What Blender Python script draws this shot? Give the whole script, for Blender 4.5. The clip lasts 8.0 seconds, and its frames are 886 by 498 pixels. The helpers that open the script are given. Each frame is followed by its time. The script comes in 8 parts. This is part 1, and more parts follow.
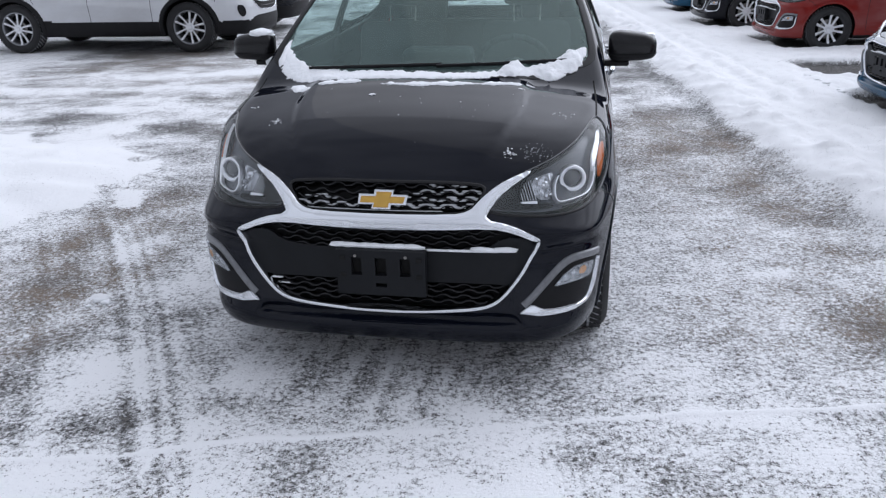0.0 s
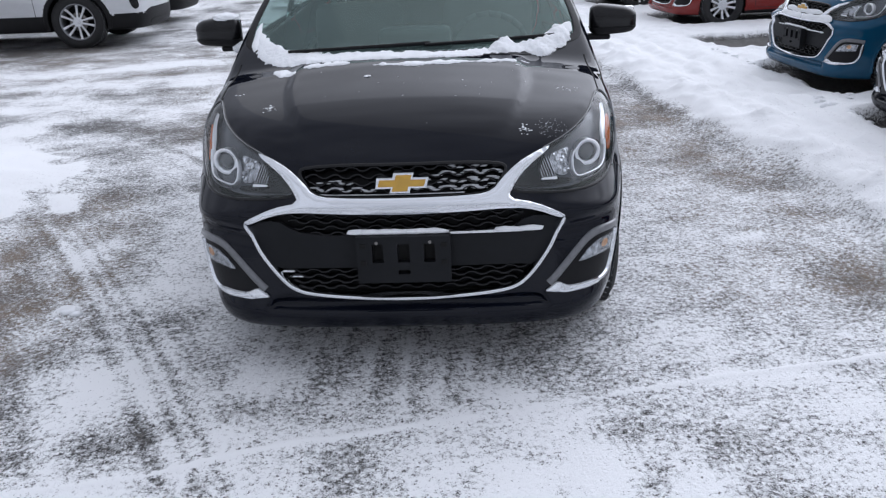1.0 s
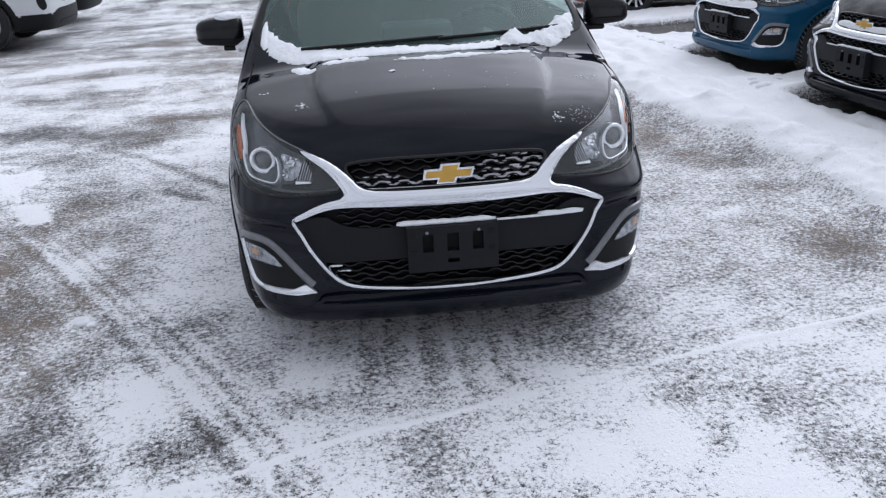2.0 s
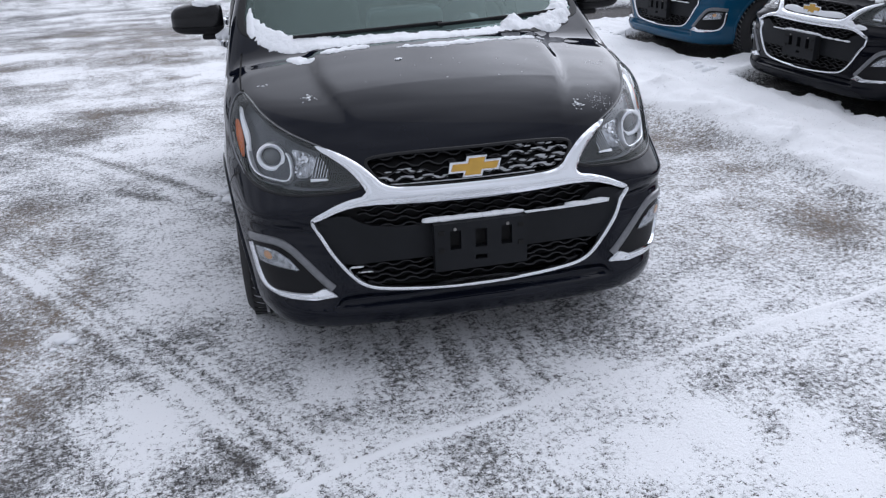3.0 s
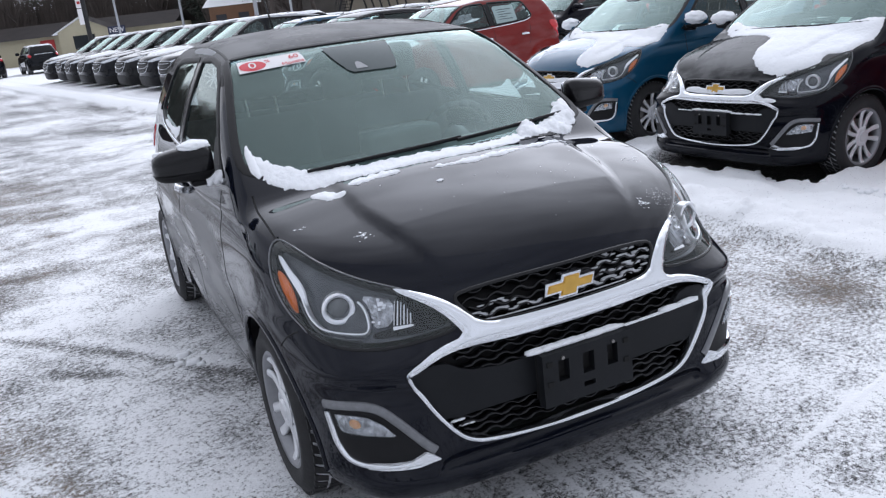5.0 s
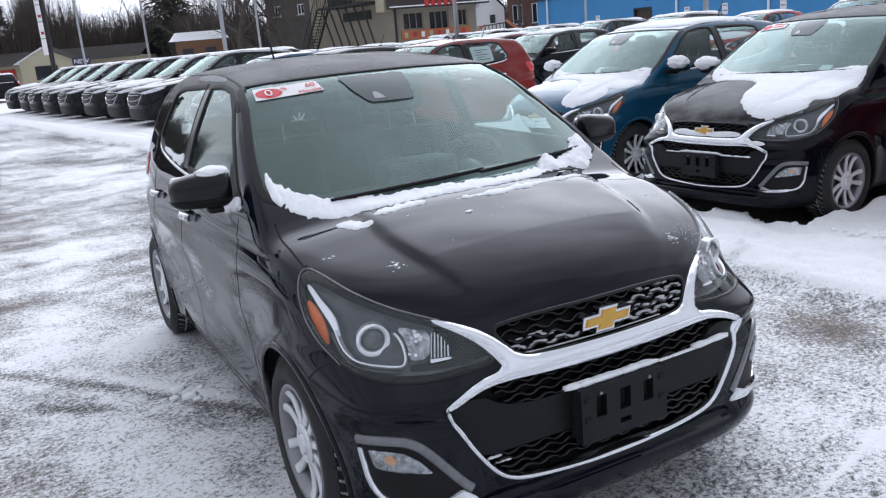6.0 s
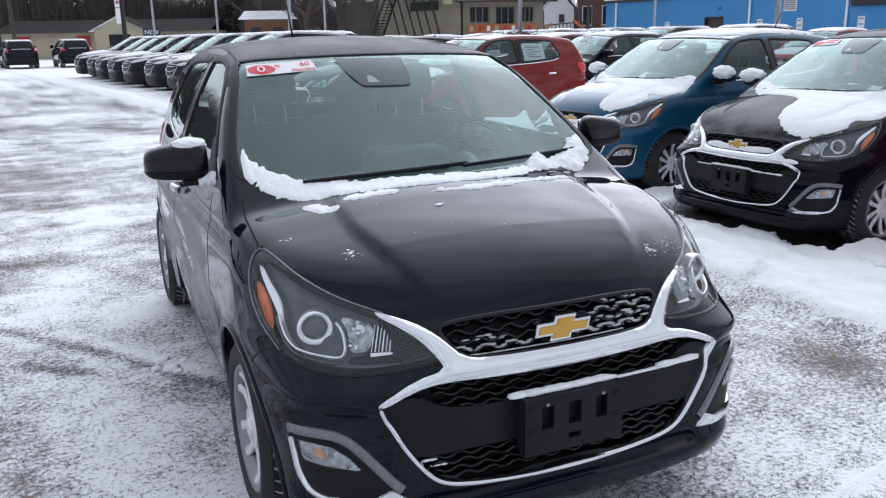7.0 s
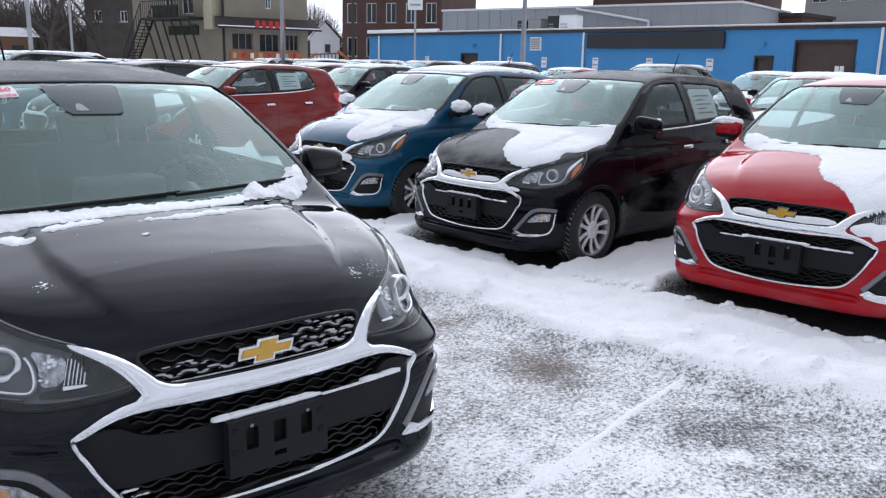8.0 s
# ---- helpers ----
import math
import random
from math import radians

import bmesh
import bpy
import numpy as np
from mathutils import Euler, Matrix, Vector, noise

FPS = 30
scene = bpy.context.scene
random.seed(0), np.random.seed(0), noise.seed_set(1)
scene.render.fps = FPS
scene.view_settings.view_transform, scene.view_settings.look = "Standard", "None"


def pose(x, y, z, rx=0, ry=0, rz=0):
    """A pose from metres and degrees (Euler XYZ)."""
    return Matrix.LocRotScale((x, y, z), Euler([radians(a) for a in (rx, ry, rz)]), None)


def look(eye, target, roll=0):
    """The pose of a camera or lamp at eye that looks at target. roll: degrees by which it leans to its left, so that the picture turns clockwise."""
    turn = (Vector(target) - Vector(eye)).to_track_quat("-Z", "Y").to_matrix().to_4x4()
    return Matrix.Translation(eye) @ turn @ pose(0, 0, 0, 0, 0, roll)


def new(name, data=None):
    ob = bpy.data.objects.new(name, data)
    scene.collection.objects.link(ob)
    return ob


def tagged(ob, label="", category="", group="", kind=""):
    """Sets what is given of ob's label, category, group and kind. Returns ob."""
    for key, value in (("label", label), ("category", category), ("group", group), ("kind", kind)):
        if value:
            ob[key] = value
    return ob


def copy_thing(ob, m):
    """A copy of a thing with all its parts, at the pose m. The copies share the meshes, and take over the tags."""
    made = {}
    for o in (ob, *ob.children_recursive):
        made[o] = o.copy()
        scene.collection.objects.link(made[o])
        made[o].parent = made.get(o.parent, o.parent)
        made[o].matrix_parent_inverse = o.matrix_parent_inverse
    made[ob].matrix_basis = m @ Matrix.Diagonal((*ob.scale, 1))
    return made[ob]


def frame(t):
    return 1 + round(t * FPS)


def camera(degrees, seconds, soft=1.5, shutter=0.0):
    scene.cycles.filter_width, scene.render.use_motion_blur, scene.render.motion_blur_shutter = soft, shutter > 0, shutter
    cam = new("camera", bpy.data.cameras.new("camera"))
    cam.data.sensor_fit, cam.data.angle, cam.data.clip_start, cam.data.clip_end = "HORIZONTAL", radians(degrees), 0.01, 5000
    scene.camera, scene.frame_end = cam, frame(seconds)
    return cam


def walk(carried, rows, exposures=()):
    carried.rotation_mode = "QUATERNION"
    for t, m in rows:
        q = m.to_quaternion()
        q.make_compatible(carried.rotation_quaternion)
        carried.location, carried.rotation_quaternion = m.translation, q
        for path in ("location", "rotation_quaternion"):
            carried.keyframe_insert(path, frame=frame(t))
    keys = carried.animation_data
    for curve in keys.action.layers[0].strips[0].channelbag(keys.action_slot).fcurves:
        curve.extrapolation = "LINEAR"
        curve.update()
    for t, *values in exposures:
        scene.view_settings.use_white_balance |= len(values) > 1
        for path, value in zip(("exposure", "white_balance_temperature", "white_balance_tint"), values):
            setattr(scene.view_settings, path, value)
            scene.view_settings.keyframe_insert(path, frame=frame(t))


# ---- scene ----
cam = camera(56.5, 8.0, 1.25)
PATH = [
    (0, (0.122, 0.054, 1.527), (0.05, 1.924, 0.82), -1.3),
    (0.5, (-0.114, 0.05, 1.49), (-0.049, 1.911, 0.76), -1.0),
    (1, (-0.331, 0.139, 1.489), (-0.137, 1.988, 0.751), -2.1),
    (1.5, (-0.56, 0.146, 1.486), (-0.249, 1.978, 0.747), -2.4),
    (2, (-0.837, 0.143, 1.521), (-0.41, 1.942, 0.76), -2.6),
    (3.5, (-1.36, 0.55, 1.506), (-0.597, 2.223, 0.72), -1.6),
    (4, (-1.584, 0.666, 1.513), (-0.685, 2.292, 0.775), -1.8),
    (4.5, (-1.655, 0.868, 1.506), (-0.69, 2.497, 0.863), -3.7),
    (5, (-1.705, 1.03, 1.526), (-0.678, 2.646, 0.949), -6.7),
    (5.2, (-1.747, 1.093, 1.495), (-0.673, 2.696, 0.969), -7.1),
    (6.3, (-1.87, 1.194, 1.514), (-0.749, 2.777, 1.026), -4.3),
    (6.5, (-1.822, 1.184, 1.513), (-0.729, 2.783, 1.016), -3.1),
    (7, (-1.594, 1.109, 1.473), (-0.572, 2.753, 0.971), -1.0),
    (7.5, (-1.516, 0.985, 1.477), (-0.306, 2.507, 1.006), 0.1),
    (8, (-1.514, 0.88, 1.495), (-0.065, 2.189, 1.059), 1.1),
]
walk(cam, [(t, look(eye, target, roll)) for t, eye, target, roll in PATH], [(0.0, -0.05), (2.0, -0.04), (3.5, 0.03), (5.0, 0.14), (8.0, 0.14)])

# ---- light: a bright overcast winter sky ----
world = bpy.data.worlds.new("world")
scene.world = world
world.use_nodes = True
wn, wl = world.node_tree.nodes, world.node_tree.links
sky = wn.new("ShaderNodeTexSky")
sky.sky_type, sky.sun_disc = "NISHITA", False
sky.dust_density, sky.air_density = 1.0, 1.0
# thin cloud, brightest round the hidden sun
SUN_AZ, SUN_EL = 46.0, 30.0
to_sun = Vector((math.sin(radians(SUN_AZ)) * math.cos(radians(SUN_EL)), math.cos(radians(SUN_AZ)) * math.cos(radians(SUN_EL)), math.sin(radians(SUN_EL))))
sky.sun_elevation, sky.sun_rotation = radians(SUN_EL), radians(SUN_AZ)
wtc, wdot, wpow, wmul = wn.new("ShaderNodeTexCoord"), wn.new("ShaderNodeVectorMath"), wn.new("ShaderNodeMath"), wn.new("ShaderNodeMath")
wdot.operation, wpow.operation, wmul.operation = "DOT_PRODUCT", "POWER", "MULTIPLY_ADD"
wdot.inputs[1].default_value = to_sun
wl.new(wtc.outputs["Generated"], wdot.inputs[0])
wmax = wn.new("ShaderNodeMath")
wmax.operation, wmax.inputs[1].default_value = "MAXIMUM", 0.0
wl.new(wdot.outputs["Value"], wmax.inputs[0])
wl.new(wmax.outputs[0], wpow.inputs[0])
wpow.inputs[1].default_value = 6.0
wl.new(wpow.outputs[0], wmul.inputs[0])
wmul.inputs[1].default_value, wmul.inputs[2].default_value = 2.1, 0.52
# uneven cloud cover in long soft banks
wmap, wtex, wrng, wprod = wn.new("ShaderNodeMapping"), wn.new("ShaderNodeTexNoise"), wn.new("ShaderNodeMapRange"), wn.new("ShaderNodeMath")
wmap.inputs["Scale"].default_value, wmap.inputs["Rotation"].default_value = (1.6, 2.6, 5.5), (0.2, 0.1, 0.5)
wtex.inputs["Scale"].default_value, wtex.inputs["Detail"].default_value = 1.3, 5
wl.new(wtc.outputs["Generated"], wmap.inputs["Vector"])
wl.new(wmap.outputs[0], wtex.inputs["Vector"])
wl.new(wtex.outputs["Fac"], wrng.inputs["Value"])
for key, v in (("From Min", 0.3), ("From Max", 0.7), ("To Min", 0.68), ("To Max", 1.28)):
    wrng.inputs[key].default_value = v
wprod.operation = "MULTIPLY"
wl.new(wmul.outputs[0], wprod.inputs[0])
wl.new(wrng.outputs[0], wprod.inputs[1])
tone = wn.new("ShaderNodeMixRGB")
tone.blend_type, tone.inputs[0].default_value = "MULTIPLY", 1.0
tone.inputs[1].default_value = (8.8, 9.3, 10.8, 1)
wl.new(wprod.outputs[0], tone.inputs[2])
cloud = wn.new("ShaderNodeMixRGB")
cloud.inputs[0].default_value = 0.97
wl.new(sky.outputs[0], cloud.inputs[1])
wl.new(tone.outputs[0], cloud.inputs[2])
wl.new(cloud.outputs[0], wn["Background"].inputs[0])
wn["Background"].inputs[1].default_value = 0.140
sun = new("sun", bpy.data.lights.new("sun", "SUN"))
sun.data.energy, sun.data.angle, sun.data.color = 0.5, radians(110), (1.0, 0.98, 0.96)
sun.matrix_world = look(to_sun * 40, (0, 0, 0))


# ---- materials ----
def nodes_of(m):
    m.use_nodes = True
    return m.node_tree.nodes, m.node_tree.links, m.node_tree.nodes["Principled BSDF"]


def material(name, color, rough=0.5, metal=0.0, coat=0.0, vary=0.12, scale=6.0, bump=0.0, bump_scale=60.0, spec=0.5, rough_vary=0.0):
    """A plain surface with variation in tone at two scales, and fine relief."""
    m = bpy.data.materials.new(name)
    n, l, b = nodes_of(m)
    b.inputs["Roughness"].default_value, b.inputs["Metallic"].default_value = rough, metal
    b.inputs["Coat Weight"].default_value, b.inputs["Coat Roughness"].default_value = coat, 0.03
    b.inputs["Coat IOR"].default_value = 1.32
    b.inputs["Specular IOR Level"].default_value = spec
    tc = n.new("ShaderNodeTexCoord")
    fine, wide = n.new("ShaderNodeTexNoise"), n.new("ShaderNodeTexNoise")
    fine.inputs["Scale"].default_value, fine.inputs["Detail"].default_value = scale * 9, 4
    wide.inputs["Scale"].default_value, wide.inputs["Detail"].default_value = scale, 3
    mix = n.new("ShaderNodeMixRGB")
    mix.blend_type, mix.inputs[0].default_value = "MULTIPLY", 1.0
    add = n.new("ShaderNodeMath")
    add.operation = "MULTIPLY_ADD"
    ramp = n.new("ShaderNodeMapRange")
    l.new(tc.outputs["Object"], fine.inputs["Vector"])
    l.new(tc.outputs["Object"], wide.inputs["Vector"])
    l.new(fine.outputs["Fac"], add.inputs[0])
    add.inputs[1].default_value = 0.4
    l.new(wide.outputs["Fac"], add.inputs[2])
    l.new(add.outputs[0], ramp.inputs["Value"])
    ramp.inputs["From Min"].default_value, ramp.inputs["From Max"].default_value = 0.4, 1.0
    ramp.inputs["To Min"].default_value, ramp.inputs["To Max"].default_value = 1 - vary, 1 + vary
    mix.inputs[1].default_value = (*color, 1)
    l.new(ramp.outputs[0], mix.inputs[2])
    l.new(mix.outputs[0], b.inputs["Base Color"])
    if rough_vary:
        rr = n.new("ShaderNodeMapRange")
        rr.inputs["From Min"].default_value, rr.inputs["From Max"].default_value = 0.35, 0.75
        rr.inputs["To Min"].default_value, rr.inputs["To Max"].default_value = rough, rough + rough_vary
        l.new(wide.outputs["Fac"], rr.inputs["Value"])
        l.new(rr.outputs[0], b.inputs["Roughness"])
    if bump:
        bn, bt = n.new("ShaderNodeBump"), n.new("ShaderNodeTexNoise")
        bt.inputs["Scale"].default_value, bt.inputs["Detail"].default_value = bump_scale, 5
        bn.inputs["Strength"].default_value, bn.inputs["Distance"].default_value = 1.0, bump
        l.new(tc.outputs["Object"], bt.inputs["Vector"])
        l.new(bt.outputs["Fac"], bn.inputs["Height"])
        l.new(bn.outputs[0], b.inputs["Normal"])
    return m


def paint_material(name, color, dust=0.10, metal=0.0, salt=0.45):
    """Car paint under clear coat; dried salt spray on the flanks, low down, in streaks."""
    m = material(name, color, 0.5, metal, 1.0, 0.05, 2.0, spec=0.0)
    n, l, b = nodes_of(m)
    base = b.inputs["Base Color"].links[0].from_socket
    tc, sep = n.new("ShaderNodeTexCoord"), n.new("ShaderNodeSeparateXYZ")
    l.new(tc.outputs["Object"], sep.inputs[0])

    def span(src, a0, a1, b0, b1):
        r = n.new("ShaderNodeMapRange")
        for key, v in (("From Min", a0), ("From Max", a1), ("To Min", b0), ("To Max", b1)):
            r.inputs[key].default_value = v
        l.new(src, r.inputs["Value"])
        return r.outputs[0]

    def op(kind, a0, b0):
        r = n.new("ShaderNodeMath")
        r.operation = kind
        for i, q in enumerate((a0, b0)):
            if isinstance(q, (int, float)):
                r.inputs[i].default_value = q
            else:
                l.new(q, r.inputs[i])
        return r.outputs[0]
    streak = n.new("ShaderNodeMapping")
    streak.inputs["Scale"].default_value = (1.0, 0.7, 2.2)
    l.new(tc.outputs["Object"], streak.inputs["Vector"])
    tex = n.new("ShaderNodeTexNoise")
    tex.inputs["Scale"].default_value, tex.inputs["Detail"].default_value = 2.6, 7
    l.new(streak.outputs[0], tex.inputs["Vector"])
    wet = span(tex.outputs["Fac"], 0.42, 0.62, 0.0, 1.0)
    flank = op("MULTIPLY", span(op("ABSOLUTE", sep.outputs["X"], 0.0), 0.735, 0.775, 0.0, 1.0), span(sep.outputs["Y"], 0.2, 0.7, 0.0, 1.0))
    low = span(sep.outputs["Z"], 0.98, 0.35, 0.0, 1.0)
    salty = op("MULTIPLY", op("MULTIPLY", wet, flank), op("MULTIPLY", low, salt))
    film = op("MULTIPLY", wet, dust)
    amount = op("MAXIMUM", salty, film)
    mix = n.new("ShaderNodeMixRGB")
    mix.inputs[2].default_value = (0.45, 0.45, 0.45, 1)
    l.new(amount, mix.inputs[0])
    l.new(base, mix.inputs[1])
    l.new(mix.outputs[0], b.inputs["Base Color"])
    l.new(span(amount, 0.0, 0.25, 0.02, 0.35), b.inputs["Coat Roughness"])
    return m


def glass_material(name, tint, film, gloss_rough=0.02, ior=1.5, sheen=(0.90, 1.0, 0.97)):
    """Sheet glass: clear tint with a thin film of dried salt and breath, which also carries painted haze of reflected
    sky, and Fresnel gloss.
    """
    m = bpy.data.materials.new(name)
    n, l, b = nodes_of(m)
    out = n["Material Output"]
    clear, haze, gloss = n.new("ShaderNodeBsdfTransparent"), n.new("ShaderNodeBsdfDiffuse"), n.new("ShaderNodeBsdfGlossy")
    clear.inputs[0].default_value, haze.inputs[0].default_value = (*tint, 1), (0.46, 0.66, 0.63, 1)
    gloss.inputs["Roughness"].default_value = gloss_rough
    gloss.inputs["Color"].default_value = (*sheen, 1)
    tc, tex, amount = n.new("ShaderNodeTexCoord"), n.new("ShaderNodeTexNoise"), n.new("ShaderNodeMapRange")
    tex.inputs["Scale"].default_value, tex.inputs["Detail"].default_value = 2.2, 6
    l.new(tc.outputs["Object"], tex.inputs["Vector"])
    l.new(tex.outputs["Fac"], amount.inputs["Value"])
    amount.inputs["From Min"].default_value, amount.inputs["From Max"].default_value = 0.3, 0.7
    amount.inputs["To Min"].default_value, amount.inputs["To Max"].default_value = film * 0.75, film * 1.25
    body, face, top = n.new("ShaderNodeMixShader"), n.new("ShaderNodeLayerWeight"), n.new("ShaderNodeMixShader")
    rise, fres = n.new("ShaderNodeMath"), n.new("ShaderNodeMath")
    l.new(amount.outputs[0], body.inputs[0])
    l.new(clear.outputs[0], body.inputs[1])
    l.new(haze.outputs[0], body.inputs[2])
    face.inputs["Blend"].default_value = 0.5
    rise.operation, fres.operation = "POWER", "MULTIPLY_ADD"
    head_on = ((ior - 1) / (ior + 1)) ** 2
    rise.inputs[1].default_value, fres.inputs[1].default_value, fres.inputs[2].default_value = 5.0, 1 - head_on, head_on
    l.new(face.outputs["Facing"], rise.inputs[0])
    l.new(rise.outputs[0], fres.inputs[0])
    l.new(fres.outputs[0], top.inputs[0])
    l.new(body.outputs[0], top.inputs[1])
    l.new(gloss.outputs[0], top.inputs[2])
    l.new(top.outputs[0], out.inputs["Surface"])
    return m


def snow_material(name):
    m = material(name, (0.87, 0.885, 0.905), 0.75, 0.0, 0.0, 0.04, 3.0, 0.004, 60.0, 0.3)
    n, l, b = nodes_of(m)
    b.inputs["Subsurface Weight"].default_value = 0.0
    return m


PAINT_BLACK = paint_material("paint_black", (0.0024, 0.0036, 0.0085), 0.008, 0.0, 0.75)
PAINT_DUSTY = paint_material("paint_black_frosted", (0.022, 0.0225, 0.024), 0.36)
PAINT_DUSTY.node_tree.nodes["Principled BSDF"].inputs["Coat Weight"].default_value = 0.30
PAINT_BLACK_B = paint_material("paint_black_b", (0.0028, 0.0034, 0.0065), 0.012, 0.0, 0.15)
PAINT_BLACK_B.node_tree.nodes["Principled BSDF"].inputs["Coat Weight"].default_value = 0.7
PAINT_BLUE = paint_material("paint_blue", (0.004, 0.062, 0.125), 0.02, 0.2, 0.12)
PAINT_RED = paint_material("paint_red", (0.36, 0.006, 0.014), 0.06, 0.0, 0.12)
PAINT_DARK_RED = paint_material("paint_dark_red", (0.19, 0.016, 0.013), 0.05, 0.0, 0.15)
PAINT_WHITE = paint_material("paint_white", (0.62, 0.63, 0.65), 0.10, 0.0, 0.5)
PLASTIC = material("black_plastic", (0.009, 0.009, 0.010), 0.5, spec=0.2, vary=0.25, scale=8, bump=0.0006, bump_scale=300)
PLASTIC_GLOSS = material("gloss_black_plastic", (0.006, 0.006, 0.007), 0.22, vary=0.2, spec=0.35)
PANEL = material("matt_grille_plastic", (0.011, 0.012, 0.014), 0.5, vary=0.2, scale=5, bump=0.0004, bump_scale=400, spec=0.18)
RUBBER = material("tyre_rubber", (0.018, 0.018, 0.019), 0.8, vary=0.35, scale=10, bump=0.002, bump_scale=80)
SEAM = material("panel_gap", (0.004, 0.004, 0.004), 0.9, vary=0.1)
CHROME = material("chrome", (0.80, 0.82, 0.85), 0.09, 1.0, vary=0.03, rough_vary=0.10)
CHROME_SATIN = material("broad_chrome", (0.80, 0.82, 0.85), 0.20, 1.0, vary=0.03)
ALLOY = material("silver_alloy", (0.74, 0.75, 0.77), 0.34, 0.4, vary=0.10, scale=9)
# wheel barrel: silver alloy with the shade behind the spokes put into its colour
ALLOY_MID = material("shaded_alloy", (0.26, 0.265, 0.28), 0.4, 0.6, vary=0.15, scale=9)
ALLOY_DARK = material("dark_alloy", (0.02, 0.02, 0.022), 0.3, 0.2, vary=0.2)
STEEL = material("brake_steel", (0.25, 0.24, 0.23), 0.45, 0.9, vary=0.3, scale=20)
GOLD = material("gold_emblem", (0.62, 0.36, 0.06), 0.35, 0.25, 0.5, 0.12, 30.0)
AMBER = material("amber_lens", (0.72, 0.15, 0.015), 0.2, 0.0, 1.0, 0.15, 60)
TAIL_RED = material("red_lens", (0.55, 0.01, 0.015), 0.15, 0.0, 1.0, 0.15, 60)
SILVER = material("lamp_reflector", (0.75, 0.76, 0.78), 0.14, 1.0, vary=0.15, scale=40)
LAMP_EYE = material("projector_glass", (0.13, 0.135, 0.14), 0.12, 0.0, 1.0, 0.1, 30)
LAMP_GREY = material("lamp_housing", (0.085, 0.090, 0.102), 0.25, 0.0, vary=0.3, scale=20)
HEADLINER = material("light_headlining", (0.50, 0.51, 0.51), 0.95, vary=0.06)
BULB = material("turn_bulb", (0.62, 0.34, 0.18), 0.25, 0.2, 0.6, 0.2, 60)
LED_STRIP = material("grey_light_strip", (0.17, 0.175, 0.185), 0.3, 0.2, 0.5, 0.2, 60)
FACET = material("grey_reflector", (0.42, 0.43, 0.45), 0.16, 0.85, vary=0.8, scale=50, bump=0.004, bump_scale=90)
CLOTH = material("seat_cloth", (0.035, 0.036, 0.038), 0.9, vary=0.25, scale=12)
DASH = material("dashboard_plastic", (0.014, 0.015, 0.016), 0.6, vary=0.15)
PAPER = material("white_paper", (0.75, 0.80, 0.79), 0.8, vary=0.05)
STICK_RED = material("sticker_red", (0.62, 0.025, 0.04), 0.5, vary=0.08)
STICK_WHITE = material("sticker_white", (0.80, 0.78, 0.78), 0.5, vary=0.05)
FRIT = material("black_glass_print", (0.034, 0.040, 0.042), 0.14, vary=0.1, spec=0.3)
FRIT.node_tree.nodes["Principled BSDF"].inputs["Specular Tint"].default_value = (0.78, 1.0, 0.98, 1)
GUIDE = material("bright_light_guide", (0.94, 0.95, 0.97), 0.30, 0.8, vary=0.04, scale=30)
GROOVE = material("snow_in_tyre_tread", (0.42, 0.43, 0.45), 0.85, vary=0.9, scale=26)
# film raised above the dirt alone: haze of the reflected sky is put into it
GLASS = glass_material("windscreen_glass", (0.72, 0.90, 0.87), 0.105, 0.02, 1.6, (0.84, 1.0, 0.95))
GLASS_SIDE = glass_material("side_glass", (0.72, 0.78, 0.78), 0.03, 0.02, 1.6)
GLASS_LAMP = glass_material("lamp_glass", (0.93, 0.94, 0.95), 0.016, 0.01, 1.5, (1, 1, 1))
GLASS_FROST = glass_material("frosted_windscreen", (0.78, 0.94, 0.91), 0.24, 0.03, 1.6, (0.84, 1.0, 0.95))
SNOW = snow_material("snow")
RIME = material("grey_rime", (0.50, 0.51, 0.53), 0.8, vary=0.25, scale=40, bump=0.002, bump_scale=200, spec=0.3)
SNOW_THIN = snow_material("thin_window_snow")
tn, tl = SNOW_THIN.node_tree.nodes, SNOW_THIN.node_tree.links
thin_a, thin_b = tn.new("ShaderNodeBsdfTranslucent"), tn.new("ShaderNodeMixShader")
thin_a.inputs[0].default_value, thin_b.inputs[0].default_value = (0.9, 0.92, 0.94, 1), 0.6
tl.new(tn["Principled BSDF"].outputs[0], thin_b.inputs[1])
tl.new(thin_a.outputs[0], thin_b.inputs[2])
tl.new(thin_b.outputs[0], tn["Material Output"].inputs["Surface"])


# ---- building helpers ----
def to_mesh(name, verts, faces, normals=None, smooth=True):
    me = bpy.data.meshes.new(name)
    me.from_pydata([tuple(map(float, v)) for v in verts], [], [tuple(map(int, f)) for f in faces])
    if smooth:
        me.polygons.foreach_set("use_smooth", [True] * len(me.polygons))
        if normals is not None:
            me.normals_split_custom_set_from_vertices([tuple(map(float, v)) for v in normals])
    me.update()
    return me


def part(name, data, mat, parent=None, label=""):
    """Links a mesh or a bmesh as one mesh object under a thing or a part."""
    if isinstance(data, bmesh.types.BMesh):
        me = bpy.data.meshes.new(name)
        data.to_mesh(me)
        data.free()
        data = me
    data.materials.clear()
    data.materials.append(mat)
    ob = new(name, data)
    ob.parent = parent
    return tagged(ob, label)


def thing(name, label, category, group="", kind="", m=None):
    ob = tagged(new(name), label, category, group, kind)
    if m is not None:
        ob.matrix_basis = m
    return ob


